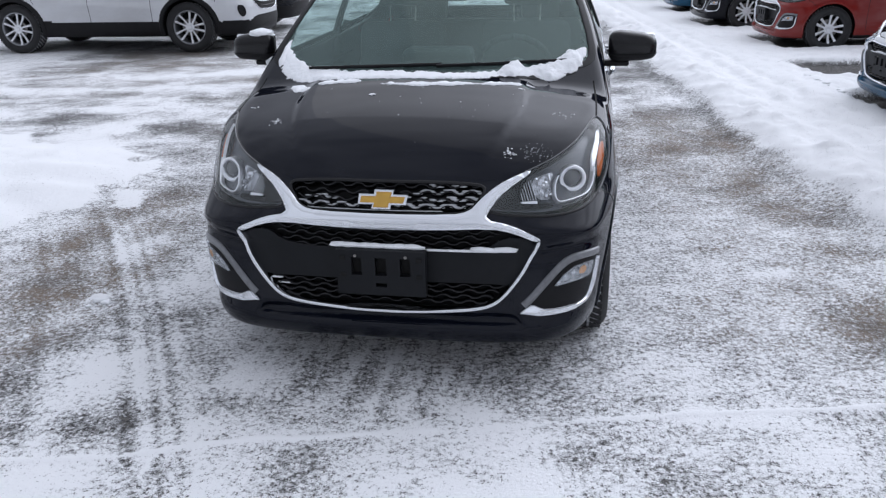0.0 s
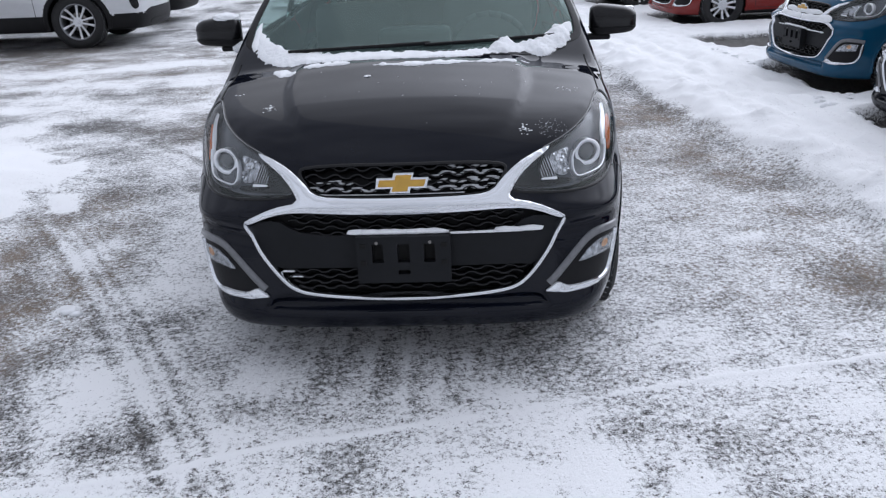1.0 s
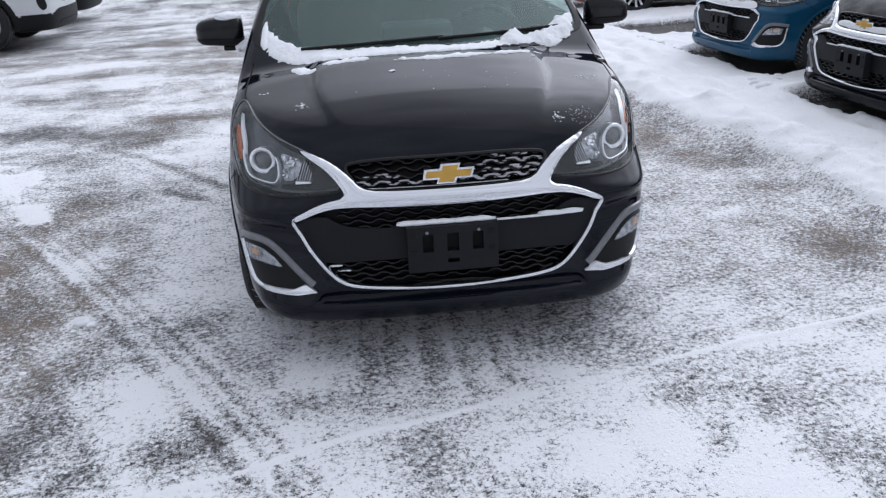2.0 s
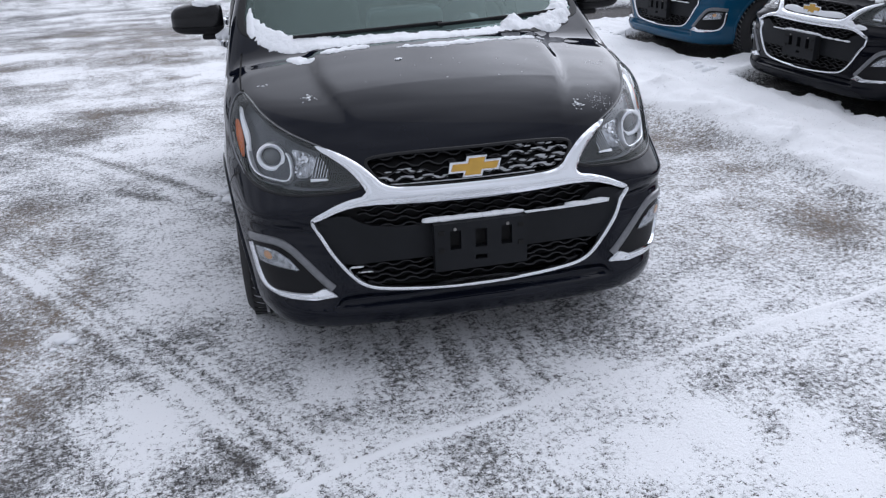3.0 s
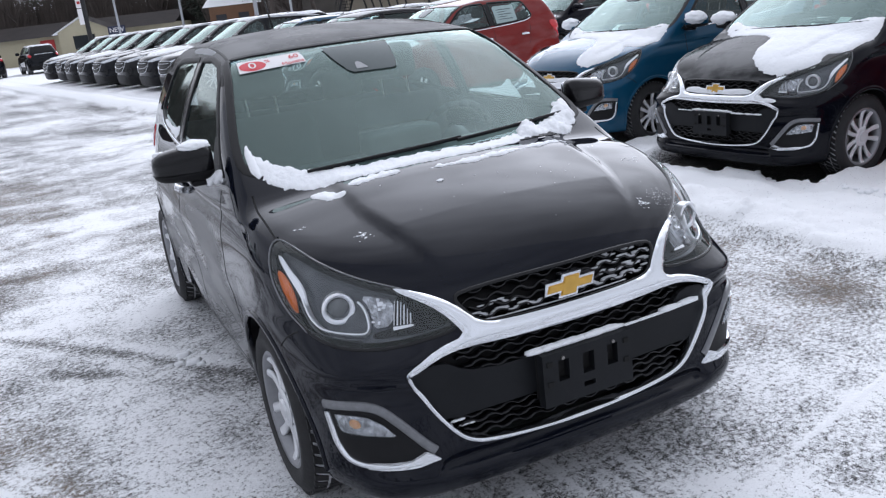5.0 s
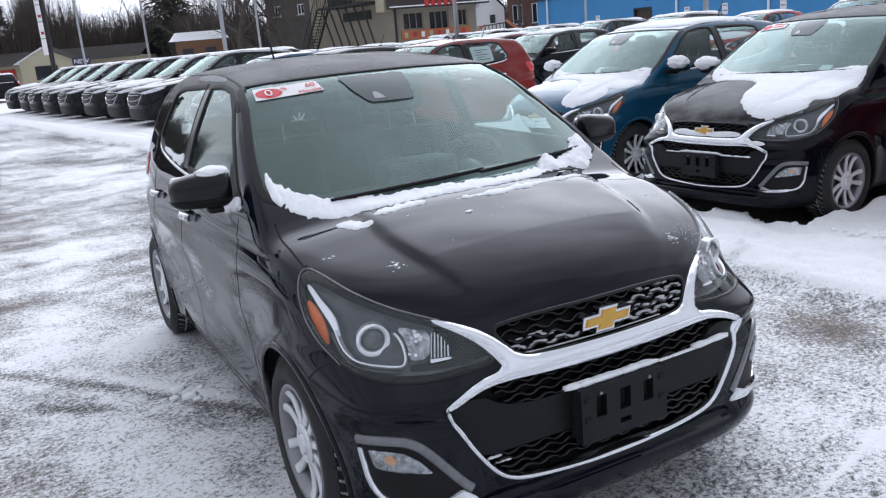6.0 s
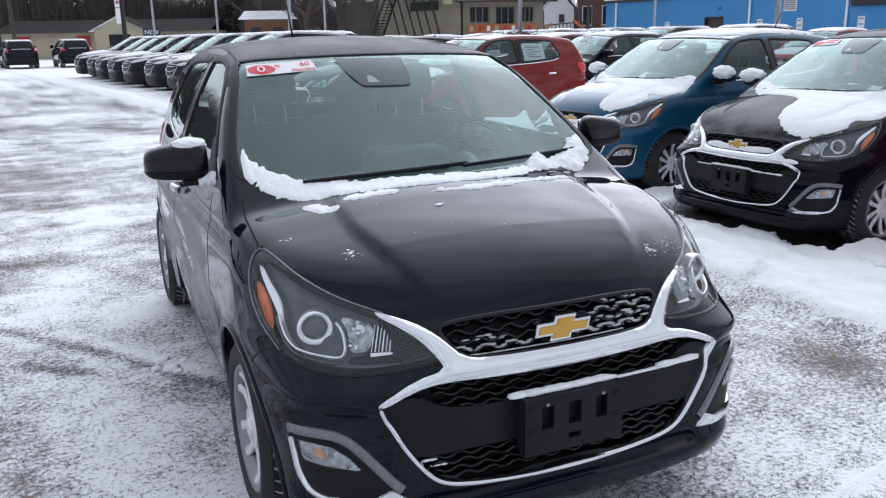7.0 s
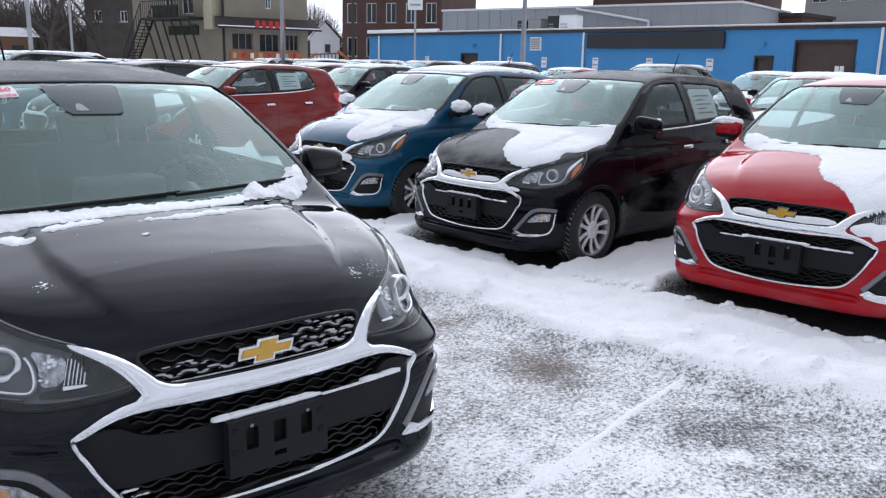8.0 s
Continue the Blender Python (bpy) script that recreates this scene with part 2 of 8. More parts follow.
def box(bm, lo, hi, bevel=0.0, m=None):
    """Adds a box, with its edges rounded off."""
    r = bmesh.ops.create_cube(bm, size=1.0)
    size = [h - l for l, h in zip(lo, hi)]
    mid = [(h + l) / 2 for l, h in zip(lo, hi)]
    t = Matrix.Translation(mid) @ Matrix.Diagonal((*size, 1))
    bmesh.ops.transform(bm, matrix=(m @ t) if m is not None else t, verts=r["verts"])
    if bevel:
        edges = list({e for v in r["verts"] for e in v.link_edges})
        bmesh.ops.bevel(bm, geom=edges, offset=bevel, segments=2, affect="EDGES", profile=0.5)
    return bm


def tube(bm, a, b, ra, rb=None, seg=8):
    a, b = Vector(a), Vector(b)
    rb = ra if rb is None else rb
    d = b - a
    m = Matrix.Translation((a + b) / 2) @ d.to_track_quat("Z", "Y").to_matrix().to_4x4()
    bmesh.ops.create_cone(bm, cap_ends=True, segments=seg, radius1=ra, radius2=rb, depth=d.length, matrix=m)
    return bm


def smooth_bm(bm):
    for f in bm.faces:
        f.smooth = True
    return bm


def boxes(name, items, mat, parent=None, label="", bevel=0.0):
    bm = bmesh.new()
    for lo, hi in items:
        box(bm, lo, hi, bevel)
    return part(name, bm, mat, parent, label)


def lathe(profile, seg=48):
    """A turned shape: profile of (along, radius) about the X axis."""
    verts, faces = [], []
    n = len(profile)
    for i in range(seg):
        a = 2 * math.pi * i / seg
        for s, r in profile:
            verts.append((s, r * math.cos(a), r * math.sin(a)))
    for i in range(seg):
        j = (i + 1) % seg
        for k in range(n - 1):
            faces.append((i * n + k, i * n + k + 1, j * n + k + 1, j * n + k))
    return verts, faces


def pchip(pairs):
    """A smooth curve through a few pairs, straight beyond its ends."""
    xs, ys = np.array([p[0] for p in pairs], float), np.array([p[1] for p in pairs], float)
    h, d = np.diff(xs), np.diff(ys) / np.diff(xs)
    m = np.zeros_like(ys)
    m[0], m[-1] = d[0], d[-1]
    same = d[:-1] * d[1:] > 0
    w1, w2 = 2 * h[1:] + h[:-1], h[1:] + 2 * h[:-1]
    with np.errstate(divide="ignore", invalid="ignore"):
        m[1:-1] = np.where(same, (w1 + w2) / (w1 / d[:-1] + w2 / d[1:]), 0.0)

    def curve(x):
        x = np.asarray(x, float)
        i = np.clip(np.searchsorted(xs, x) - 1, 0, len(xs) - 2)
        t = (x - xs[i]) / h[i]
        tc = np.clip(t, 0, 1)
        v = ((1 + 2 * tc) * (1 - tc) ** 2 * ys[i] + tc * (1 - tc) ** 2 * h[i] * m[i]
             + tc * tc * (3 - 2 * tc) * ys[i + 1] + tc * tc * (tc - 1) * h[i] * m[i + 1])
        return v + np.where(t < 0, t * h[i] * m[i], 0) + np.where(t > 1, (t - 1) * h[i] * m[i + 1], 0)
    return curve


def smax(a, b, k):
    h = np.maximum(k - np.abs(a - b), 0) / k
    return np.maximum(a, b) + h * h * h * k / 6


def smin(a, b, k):
    return -smax(-a, -b, k)


def gradient(field, p, e=0.004):
    g = np.zeros_like(p)
    for i in range(3):
        d = np.zeros(3)
        d[i] = e
        g[:, i] = (field(p + d) - field(p - d)) / (2 * e)
    return g


def unit(v):
    return v / np.maximum(np.linalg.norm(v, axis=-1, keepdims=True), 1e-9)


def shell(field, lo, hi, h):
    """The surface field = 0 as quads on a grid of spacing h, with its true normals."""
    ax = [np.arange(lo[i], hi[i] + h, h) for i in range(3)]
    shape = tuple(len(a) for a in ax)
    val = np.empty(shape)
    for i, x in enumerate(ax[0]):
        yy, zz = np.meshgrid(ax[1], ax[2], indexing="ij")
        val[i] = field(np.stack([np.full(yy.size, x), yy.ravel(), zz.ravel()], 1)).reshape(yy.shape)
    ins = val < 0
    cells = tuple(s - 1 for s in shape)
    total, count = np.zeros(cells + (3,)), np.zeros(cells)
    corner = [(i, j, k) for i in (0, 1) for j in (0, 1) for k in (0, 1)]

    def cut(arr, c):
        return arr[c[0]:c[0] + cells[0], c[1]:c[1] + cells[1], c[2]:c[2] + cells[2]]
    for a in corner:
        for d in range(3):
            if a[d]:
                continue
            b = tuple(a[q] + (q == d) for q in range(3))
            va, vb = cut(val, a), cut(val, b)
            cross = (va < 0) != (vb < 0)
            t = np.where(cross, va / np.where(cross, va - vb, 1), 0)
            for q in range(3):
                total[..., q] += np.where(cross, a[q] + (t if q == d else 0), 0)
            count += cross
    has = count > 0
    idx = np.full(cells, -1)
    idx[has] = np.arange(has.sum())
    where = np.argwhere(has)
    verts = np.array(lo) + (where + total[has] / count[has][:, None]) * h
    faces = []
    for d in range(3):
        q, r = (d + 1) % 3, (d + 2) % 3
        s0, s1 = [slice(0, s) for s in shape], [slice(0, s) for s in shape]
        s0[d], s1[d] = slice(0, shape[d] - 1), slice(1, shape[d])
        va, vb = ins[tuple(s0)], ins[tuple(s1)]
        for e in np.argwhere(va != vb):
            if min(e[q], e[r]) < 1 or e[q] >= cells[q] or e[r] >= cells[r]:
                continue
            ring = []
            for oq, orr in ((-1, -1), (0, -1), (0, 0), (-1, 0)):
                c = e.copy()
                c[q] += oq
                c[r] += orr
                ring.append(idx[tuple(c)])
            faces.append(ring if va[tuple(e)] else ring[::-1])
    for _ in range(4):
        g = gradient(field, verts)
        step = -field(verts)[:, None] * g / np.maximum((g * g).sum(1, keepdims=True), 0.2)
        verts = verts + np.clip(step, -h * 0.6, h * 0.6)
    return verts, np.array(faces), unit(gradient(field, verts))


def frame_of(view):
    """Axes of a view of the car: across, up, and the way in. Views: front, top, (side, s), (corner, s, degrees)."""
    if view == "front":
        return np.array([1.0, 0, 0]), np.array([0, 0, 1.0]), np.array([0, 1.0, 0])
    if view == "rear":
        return np.array([1.0, 0, 0]), np.array([0, 0, 1.0]), np.array([0, -1.0, 0])
    if view == "top":
        return np.array([1.0, 0, 0]), np.array([0, 1.0, 0]), np.array([0, 0, -1.0])
    if view[0] == "side":
        return np.array([0, 1.0, 0]), np.array([0, 0, 1.0]), np.array([-view[1], 0, 0.0])
    c, s = math.cos(radians(view[2])), math.sin(radians(view[2]))
    if view[0] == "tail":
        return np.array([view[1] * c, -s, 0]), np.array([0, 0, 1.0]), np.array([-view[1] * s, -c, 0])
    return np.array([view[1] * c, s, 0]), np.array([0, 0, 1.0]), np.array([-view[1] * s, c, 0])


def cast(field, view, uv, far=1.6, reach=5.0, steps=120):
    """Points of the view, brought onto the surface, with their normals."""
    across, up, way = frame_of(view)
    uv = np.asarray(uv, float)
    base = uv[:, :1] * across + uv[:, 1:2] * up - way * (4.8 if view == "rear" or view[0] == "tail" else far)
    t = np.zeros(len(base))
    best, best_t = np.full(len(base), 9.0), np.zeros(len(base))
    prev, ok = np.zeros(len(base)), np.zeros(len(base), bool)
    for _ in range(steps):
        f = field(base + t[:, None] * way)
        better = (f < best) & ~ok
        best, best_t = np.where(better, f, best), np.where(better, t, best_t)
        ok |= f < 0
        if ok.all():
            break
        prev = np.where(ok, prev, t)
        t = np.where(ok | (t > reach), t, t + np.clip(f * 0.6, 0.006, 0.06))
    a, b = np.where(ok, prev, best_t), np.where(ok, t, best_t)
    for _ in range(14):
        mid = (a + b) / 2
        inside = field(base + mid[:, None] * way) < 0
        a, b = np.where(inside | ~ok, a, mid), np.where(inside | ~ok, mid, b)
    p = base + ((a + b) / 2)[:, None] * way
    return p, unit(gradient(field, p))


def round_off(poly, times=2, closed=True):
    p = np.asarray(poly, float)
    for _ in range(times):
        q = np.roll(p, -1, 0) if closed else p[1:]
        s = p if closed else p[:-1]
        r = np.stack([0.75 * s + 0.25 * q, 0.25 * s + 0.75 * q], 1).reshape(-1, 2)
        p = r if closed else np.concatenate([p[:1], r, p[-1:]])
    return p


def resample(poly, gap, closed=True):
    p = np.asarray(poly, float)
    if closed:
        p = np.concatenate([p, p[:1]])
    d = np.r_[0, np.cumsum(np.linalg.norm(np.diff(p, axis=0), axis=1))]
    n = max(3, int(round(d[-1] / gap)))
    t = np.linspace(0, d[-1], n + 1)
    out = np.stack([np.interp(t, d, p[:, i]) for i in range(p.shape[1])], 1)
    return out[:-1] if closed else out


def inside_poly(p, poly):
    x, y = p[:, 0], p[:, 1]
    res = np.zeros(len(p), bool)
    for (x0, y0), (x1, y1) in zip(poly, np.roll(poly, -1, 0)):
        c = (y0 > y) != (y1 > y)
        res ^= c & (x < (x1 - x0) * (y - y0) / np.where(y1 == y0, 1e-9, y1 - y0) + x0)
    return res


def rim_distance(p, rim):
    best = np.full(len(p), 1e9)
    for q in rim:
        best = np.minimum(best, (p[:, 0] - q[0]) ** 2 + (p[:, 1] - q[1]) ** 2)
    return np.sqrt(best)


def flat_net(poly, gap):
    """Triangles that fill a flat outline, with an even grid of points within."""
    from mathutils.geometry import delaunay_2d_cdt
    rim = resample(poly, gap)
    lo, hi = rim.min(0), rim.max(0)
    gx, gy = np.meshgrid(np.arange(lo[0] + gap / 2, hi[0], gap), np.arange(lo[1] + gap / 2, hi[1], gap))
    g = np.stack([gx.ravel(), gy.ravel()], 1)
    g = g[inside_poly(g, rim)]
    if len(g):
        near = rim_distance(g, rim)
        g = g[near > gap * 0.5]
    pts = [Vector(p) for p in np.concatenate([rim, g])]
    n = len(rim)
    v, _, f, _, _, _ = delaunay_2d_cdt(pts, [(i, (i + 1) % n) for i in range(n)], [list(range(n))], 1, 1e-6)
    return np.array([tuple(p) for p in v]), [tuple(t) for t in f], n


def patch(field, view, outline, gap=0.02, offset=0.002, thick=0.01, bulge=0.0, rounds=2, rough=0.0, seed=0):
    """A sheet that follows the surface within an outline of the view; its rim is turned in by thick."""
    poly = round_off(outline, rounds) if rounds else np.asarray(outline, float)
    uv, faces, _ = flat_net(poly, gap)
    p, nrm = cast(field, view, uv)
    rim = resample(poly, gap)
    lift = np.full(len(uv), float(offset))
    if bulge or rough:
        dist = rim_distance(uv, rim)
        edge = np.clip(dist / max(abs(bulge) * 1.6, 0.012), 0, 1)
        lift += bulge * np.sqrt(1 - (1 - edge) ** 2)
        if rough:
            lift += edge * np.array([rough * (noise.noise(Vector((a * 9 + seed, b * 9, seed))) + 0.6 * noise.noise(Vector((a * 31, b * 31, seed)))) for a, b in uv])
    top = p + nrm * lift[:, None]
    _, up, way = frame_of(view)
    a = np.array(faces)
    across = np.cross(top[a[:, 1]] - top[a[:, 0]], top[a[:, 2]] - top[a[:, 0]])
    flip = (across * nrm[a[:, 0]]).sum(1).sum() < 0
    if flip:
        faces = [f[::-1] for f in faces]
    use = None if (bulge or rough) else nrm
    verts, norms = list(top), list(nrm)
    if thick:
        edges = {}
        for f in faces:
            for i in range(3):
                edges[(f[i], f[(i + 1) % 3])] = True
        start = {}
        for (i, j) in list(edges):
            if (j, i) in edges:
                continue
            ids = []
            for q in (i, j):
                if q not in start:
                    start[q] = len(verts)
                    out = nrm[q]
                    verts += [top[q] if use is not None else top[q], top[q] - nrm[q] * (thick + lift[q] - offset)]
                    norms += [out, out]
                ids.append(start[q])
            faces.append((ids[1], ids[0], ids[0] + 1, ids[1] + 1))
    return to_mesh("patch", verts, faces, norms if use is not None else None)


def ribbon(field, view, line, width, height, closed=False, gap=0.012, sink=0.002, rounds=2, taper=False, steps=7):
    """A rounded strip laid on the surface along a line of the view."""
    line = round_off(line, rounds, closed) if rounds else np.asarray(line, float)
    p, nrm = cast(field, view, resample(line, gap, closed))
    return strip(p, nrm, width, height, closed, sink, taper, steps)


def strip(p, nrm, width, height, closed=False, sink=0.002, taper=False, steps=7):
    n = len(p)
    tan = unit(np.roll(p, -1, 0) - np.roll(p, 1, 0)) if closed else unit(np.gradient(p, axis=0))
    side = unit(np.cross(tan, nrm))
    sec = [(-0.5, -sink)] + [(-0.5 * math.cos(math.pi * i / (steps - 1)), None) for i in range(steps)] + [(0.5, -sink)]
    verts, faces = [], []
    for i in range(n):
        k = 1.0
        if taper:
            k = min(1.0, 0.25 + 4.0 * min(i, n - 1 - i) / n)
        for s, hgt in sec:
            if hgt is None:
                hgt = height * math.sqrt(max(0.0, 1 - (2 * s) ** 4)) * k
            verts.append(p[i] + side[i] * s * width * k + nrm[i] * hgt)
    m = len(sec)
    for i in range(n if closed else n - 1):
        j = (i + 1) % n
        for q in range(m - 1):
            faces.append((i * m + q, i * m + q + 1, j * m + q + 1, j * m + q))
    if not closed:
        faces += [tuple(range(m)), tuple(range((n - 1) * m, n * m))[::-1]]
    return to_mesh("strip", verts, faces)


# ---- the small hatchback; X to its left side, Y to its tail, origin on the ground at the front axle ----
HATCH = dict(
    fascia=pchip([(0.12, -0.54), (0.19, -0.595), (0.24, -0.612), (0.30, -0.588), (0.42, -0.585), (0.50, -0.585), (0.57, -0.578), (0.66, -0.555), (0.74, -0.518), (0.84, -0.44), (1.0, -0.22)]),
    sweep=pchip([(0.2, 0.05), (0.56, 0.05), (0.69, 0.20), (1.0, 0.22)]),
    sweep4=pchip([(0.2, 0.22), (0.56, 0.20), (0.69, 0.42), (1.0, 0.5)]),
    side=pchip([(0.12, 0.69), (0.20, 0.742), (0.35, 0.765), (0.55, 0.785), (0.70, 0.792), (0.80, 0.788), (0.88, 0.770), (0.96, 0.752), (1.05, 0.732)]),
    hood=pchip([(-0.65, 0.60), (-0.55, 0.735), (-0.47, 0.800), (-0.378, 0.850), (-0.25, 0.897), (-0.058, 0.950), (0.10, 0.985), (0.3, 1.00), (0.8, 1.01), (2.3, 1.04), (3.0, 0.98)]),
    crown=0.12, base=0.165, nose=0.10, tail_at=2.0,
    tail=pchip([(0.15, 2.76), (0.25, 2.85), (0.40, 2.905), (0.60, 2.905), (0.75, 2.87), (1.0, 2.84), (1.15, 2.77), (1.45, 2.58)]),
    wind=(0.14, 0.985, 1.66, 0.28), tumble=(0.735, 1.035, 0.30, 0.45),
    roof=pchip([(0.5, 1.33), (0.86, 1.418), (1.1, 1.452), (1.45, 1.48), (1.9, 1.475), (2.3, 1.445), (2.7, 1.39)]),
    axles=(0.03, 2.415), arch=0.333, arch_in=0.54, wheel=0.293, bulges=True,
)


def car_field(c):
    """The body as one smooth solid: negative inside."""
    def field(p):
        x, y, z = np.abs(p[:, 0]), p[:, 1], p[:, 2]
        x2 = x * x
        front = (c["fascia"](z) + c["sweep"](z) * x2 + c["sweep4"](z) * x2 * x2 - y) * 0.92
        if c.get("bulges"):
            soft = lambda v: 1 / (1 + np.exp(-np.clip(v, -40, 40)))
            groove = soft((z - 0.250) / 0.004) * soft((0.282 - z) / 0.004) * soft((0.475 - 0.9 * (z - 0.265) - x) / 0.006)
            scoop = np.exp(-((z - 0.520 - 0.10 * (x - 0.62)) / 0.026) ** 2 - ((x - 0.62) / 0.13) ** 4)
            shoulder = np.exp(-((z - 0.590 + 0.10 * (x - 0.6)) / 0.020) ** 2) * soft((x - 0.50) / 0.02)
            front = front + 0.026 * groove + 0.020 * scoop - 0.010 * shoulder
        side_w = c["side"](z) - 0.05 * np.clip((0.1 - y) / 0.6, 0, 2) ** 2 - 0.09 * np.clip((y - c["tail_at"]) / 0.8, 0, 2) ** 2
        for a in c["axles"]:
            r = np.sqrt((y - a) ** 2 + (z - c["wheel"]) ** 2)
            side_w = side_w + 0.016 * np.exp(-((r - c["arch"]) / 0.085) ** 2)
        mid = (c["axles"][0] + c["axles"][1]) / 2
        side_w = side_w - 0.014 * np.exp(-((z - 0.47) / 0.13) ** 2 - ((y - mid) / 0.75) ** 4)
        line = 0.70 + 0.07 * (y - mid)
        side_w = side_w + 0.010 * np.exp(-((z - line) / 0.05) ** 2) * np.clip((y - c["axles"][0] - 0.3) / 0.3, 0, 1)
        flank = x - side_w
        hood = c["hood"](y) - c["crown"] * x2 * np.clip(1.6 - y, 0, 1)
        edge = 0.447 - 0.42 * np.clip(-0.05 - y, 0, 1) ** 1.5
        hood = hood + 0.013 / (1 + np.exp(-np.clip((edge - x) / 0.0085, -40, 40))) * np.clip((y + 0.46) / 0.22, 0, 1) * np.clip((0.6 - y) / 0.3, 0, 1)
        body = smax(smax(front, flank, 0.24), (z - hood) * 0.94, c["nose"])
        back = y - c["tail"](z) + 0.07 * x2 + 0.25 * x2 * x2
        body = smax(body, back, 0.22)
        body = smax(body, c["base"] - z, 0.05)
        w0, wz, ws, wc = c["wind"]
        screen = (w0 + ws * (z - wz) + wc * x2 - y) / math.sqrt(1 + ws * ws)
        t0, tz, t1, t2 = c["tumble"]
        dz = z - tz
        glass = x - (t0 - t1 * dz - t2 * dz * dz) + 0.05 * np.clip((y - 1.2) / 1.4, 0, 2) ** 2
        top = z - c["roof"](y) + 0.13 * x2
        cabin = smax(smax(smax(screen, glass, 0.06), top, 0.09), back, 0.12)
        cabin = np.maximum(cabin, 0.9 - z)
        res = smin(body, cabin, 0.035)
        for a in c["axles"]:
            r = np.sqrt((y - a) ** 2 + (z - c["wheel"]) ** 2)
            res = np.maximum(res, -np.maximum(r - c["arch"], c["arch_in"] - x))
        return res
    return field


WHEEL_CACHE = {}


def wheel(parent, at, radius, width, mat_rim, mat_back, spokes=5, name="wheel"):
    """Tyre with tread blocks, rim of paired spokes, brake disc, nuts. at: outer face's centre; the outside is +X or -X."""
    sgn = 1 if at[0] > 0 else -1
    hub = new(name)
    hub.parent = parent
    hub.matrix_basis = Matrix.Translation(at) @ (pose(0, 0, 0) if sgn > 0 else pose(0, 0, 0, 0, 0, 180))
    key = (radius, mat_rim.name, spokes)
    if key not in WHEEL_CACHE:
        rim_r = radius * 0.675
        prof = [(-width + 0.012, rim_r - 0.004), (-width, rim_r + 0.02), (-width - 0.004, (rim_r + radius) / 2), (-width + 0.012, radius - 0.014), (-width + 0.03, radius - 0.004),
                (-0.03, radius - 0.004), (-0.012, radius - 0.014), (0.006, (rim_r + radius) / 2 + 0.008), (0.008, (rim_r + radius) / 2), (0.004, rim_r + 0.02), (-0.004, rim_r + 0.002), (-0.014, rim_r - 0.006)]
        v, f = lathe(prof, 56)
        tyre = to_mesh("tyre", v, f)
        v, f = [], []
        n_b = 46
        for k in range(n_b):
            a0 = 2 * math.pi * k / n_b
            for row, (x0, x1) in enumerate(((-width + 0.016, -width + 0.058), (-width + 0.066, -0.070), (-0.060, -0.016))):
                b0, b1 = a0 + row * 0.045, a0 + row * 0.045 + 2 * math.pi / n_b * 0.68
                i = len(v)
                for xx in (x0, x1):
                    for bb in (b0, b1):
                        for rr in (radius - 0.012, radius + 0.001):
                            v.append((xx, rr * math.cos(bb + (xx - x0) * 2), rr * math.sin(bb + (xx - x0) * 2)))
                f += [(i, i + 1, i + 3, i + 2), (i + 4, i + 6, i + 7, i + 5), (i, i + 4, i + 5, i + 1), (i + 2, i + 3, i + 7, i + 6), (i + 1, i + 5, i + 7, i + 3)]
        gv, gf = lathe([(-width + 0.022, radius - 0.008), (-width + 0.03, radius - 0.0030), (-0.03, radius - 0.0030), (-0.022, radius - 0.008)], 56)
        groove = to_mesh("groove", gv, gf)
        tread = to_mesh("tread", v, f, None, False)
        v, f = lathe([(-0.005, rim_r + 0.003), (0.001, rim_r - 0.004), (-0.006, rim_r - 0.014), (-0.05, rim_r - 0.026), (-width + 0.01, rim_r - 0.012), (-width, rim_r)], 56)
        barrel = to_mesh("barrel", v, f)
        bm = bmesh.new()
        for k in range(spokes):
            for tw in (-1, 1):
                a = 2 * math.pi * k / spokes + tw * 0.27 * 5 / spokes
                r0, r1 = rim_r * 0.20, rim_r - 0.008
                ring = []
                for q in range(6):
                    t = q / 5
                    r = r0 + (r1 - r0) * t
                    aa = a + tw * (0.10 * (1 - t) ** 2 * 0.6 - 0.03 * t)
                    wd = 0.0115 + 0.006 * abs(t - 0.35) + 0.003 * t
                    dep = 0.020 - 0.006 * t
                    xo = -0.016 - 0.014 * math.sin(math.pi * t) * 0.6 + 0.010 * (t > 0.9)
                    cx, sx = math.cos(aa), math.sin(aa)
                    pts = []
                    for u, w in ((-wd, -dep), (-wd, -0.004), (-wd * 0.6, 0.0), (wd * 0.6, 0.0), (wd, -0.004), (wd, -dep)):
                        pts.append(bm.verts.new((xo + w, r * cx - u * sx, r * sx + u * cx)))
                    ring.append(pts)
                for q in range(5):
                    for e in range(6):
                        bm.faces.new((ring[q][e], ring[q + 1][e], ring[q + 1][(e + 1) % 6], ring[q][(e + 1) % 6]))
        bmesh.ops.recalc_face_normals(bm, faces=bm.faces)
        smooth_bm(bm)
        sp = bpy.data.meshes.new("spokes")
        bm.to_mesh(sp)
        bm.free()
        v, f = lathe([(-0.03, 0.0), (-0.03, 0.062), (-0.018, 0.068), (-0.012, 0.060), (-0.014, 0.034), (-0.006, 0.031), (-0.003, 0.022), (-0.003, 0.0)], 28)
        for k in range(4):
            a = 2 * math.pi * (k + 0.5) / 4
            i = len(v)
            for xx in (-0.03, -0.010):
                for q in range(6):
                    v.append((xx, 0.046 * math.cos(a) + 0.009 * math.cos(q * math.pi / 3), 0.046 * math.sin(a) + 0.009 * math.sin(q * math.pi / 3)))
            f += [(i + q, i + (q + 1) % 6, i + 6 + (q + 1) % 6, i + 6 + q) for q in range(6)] + [tuple(range(i + 6, i + 12))]
        cap = to_mesh("cap", v, f)
        cap.set_sharp_from_angle(angle=0.7)
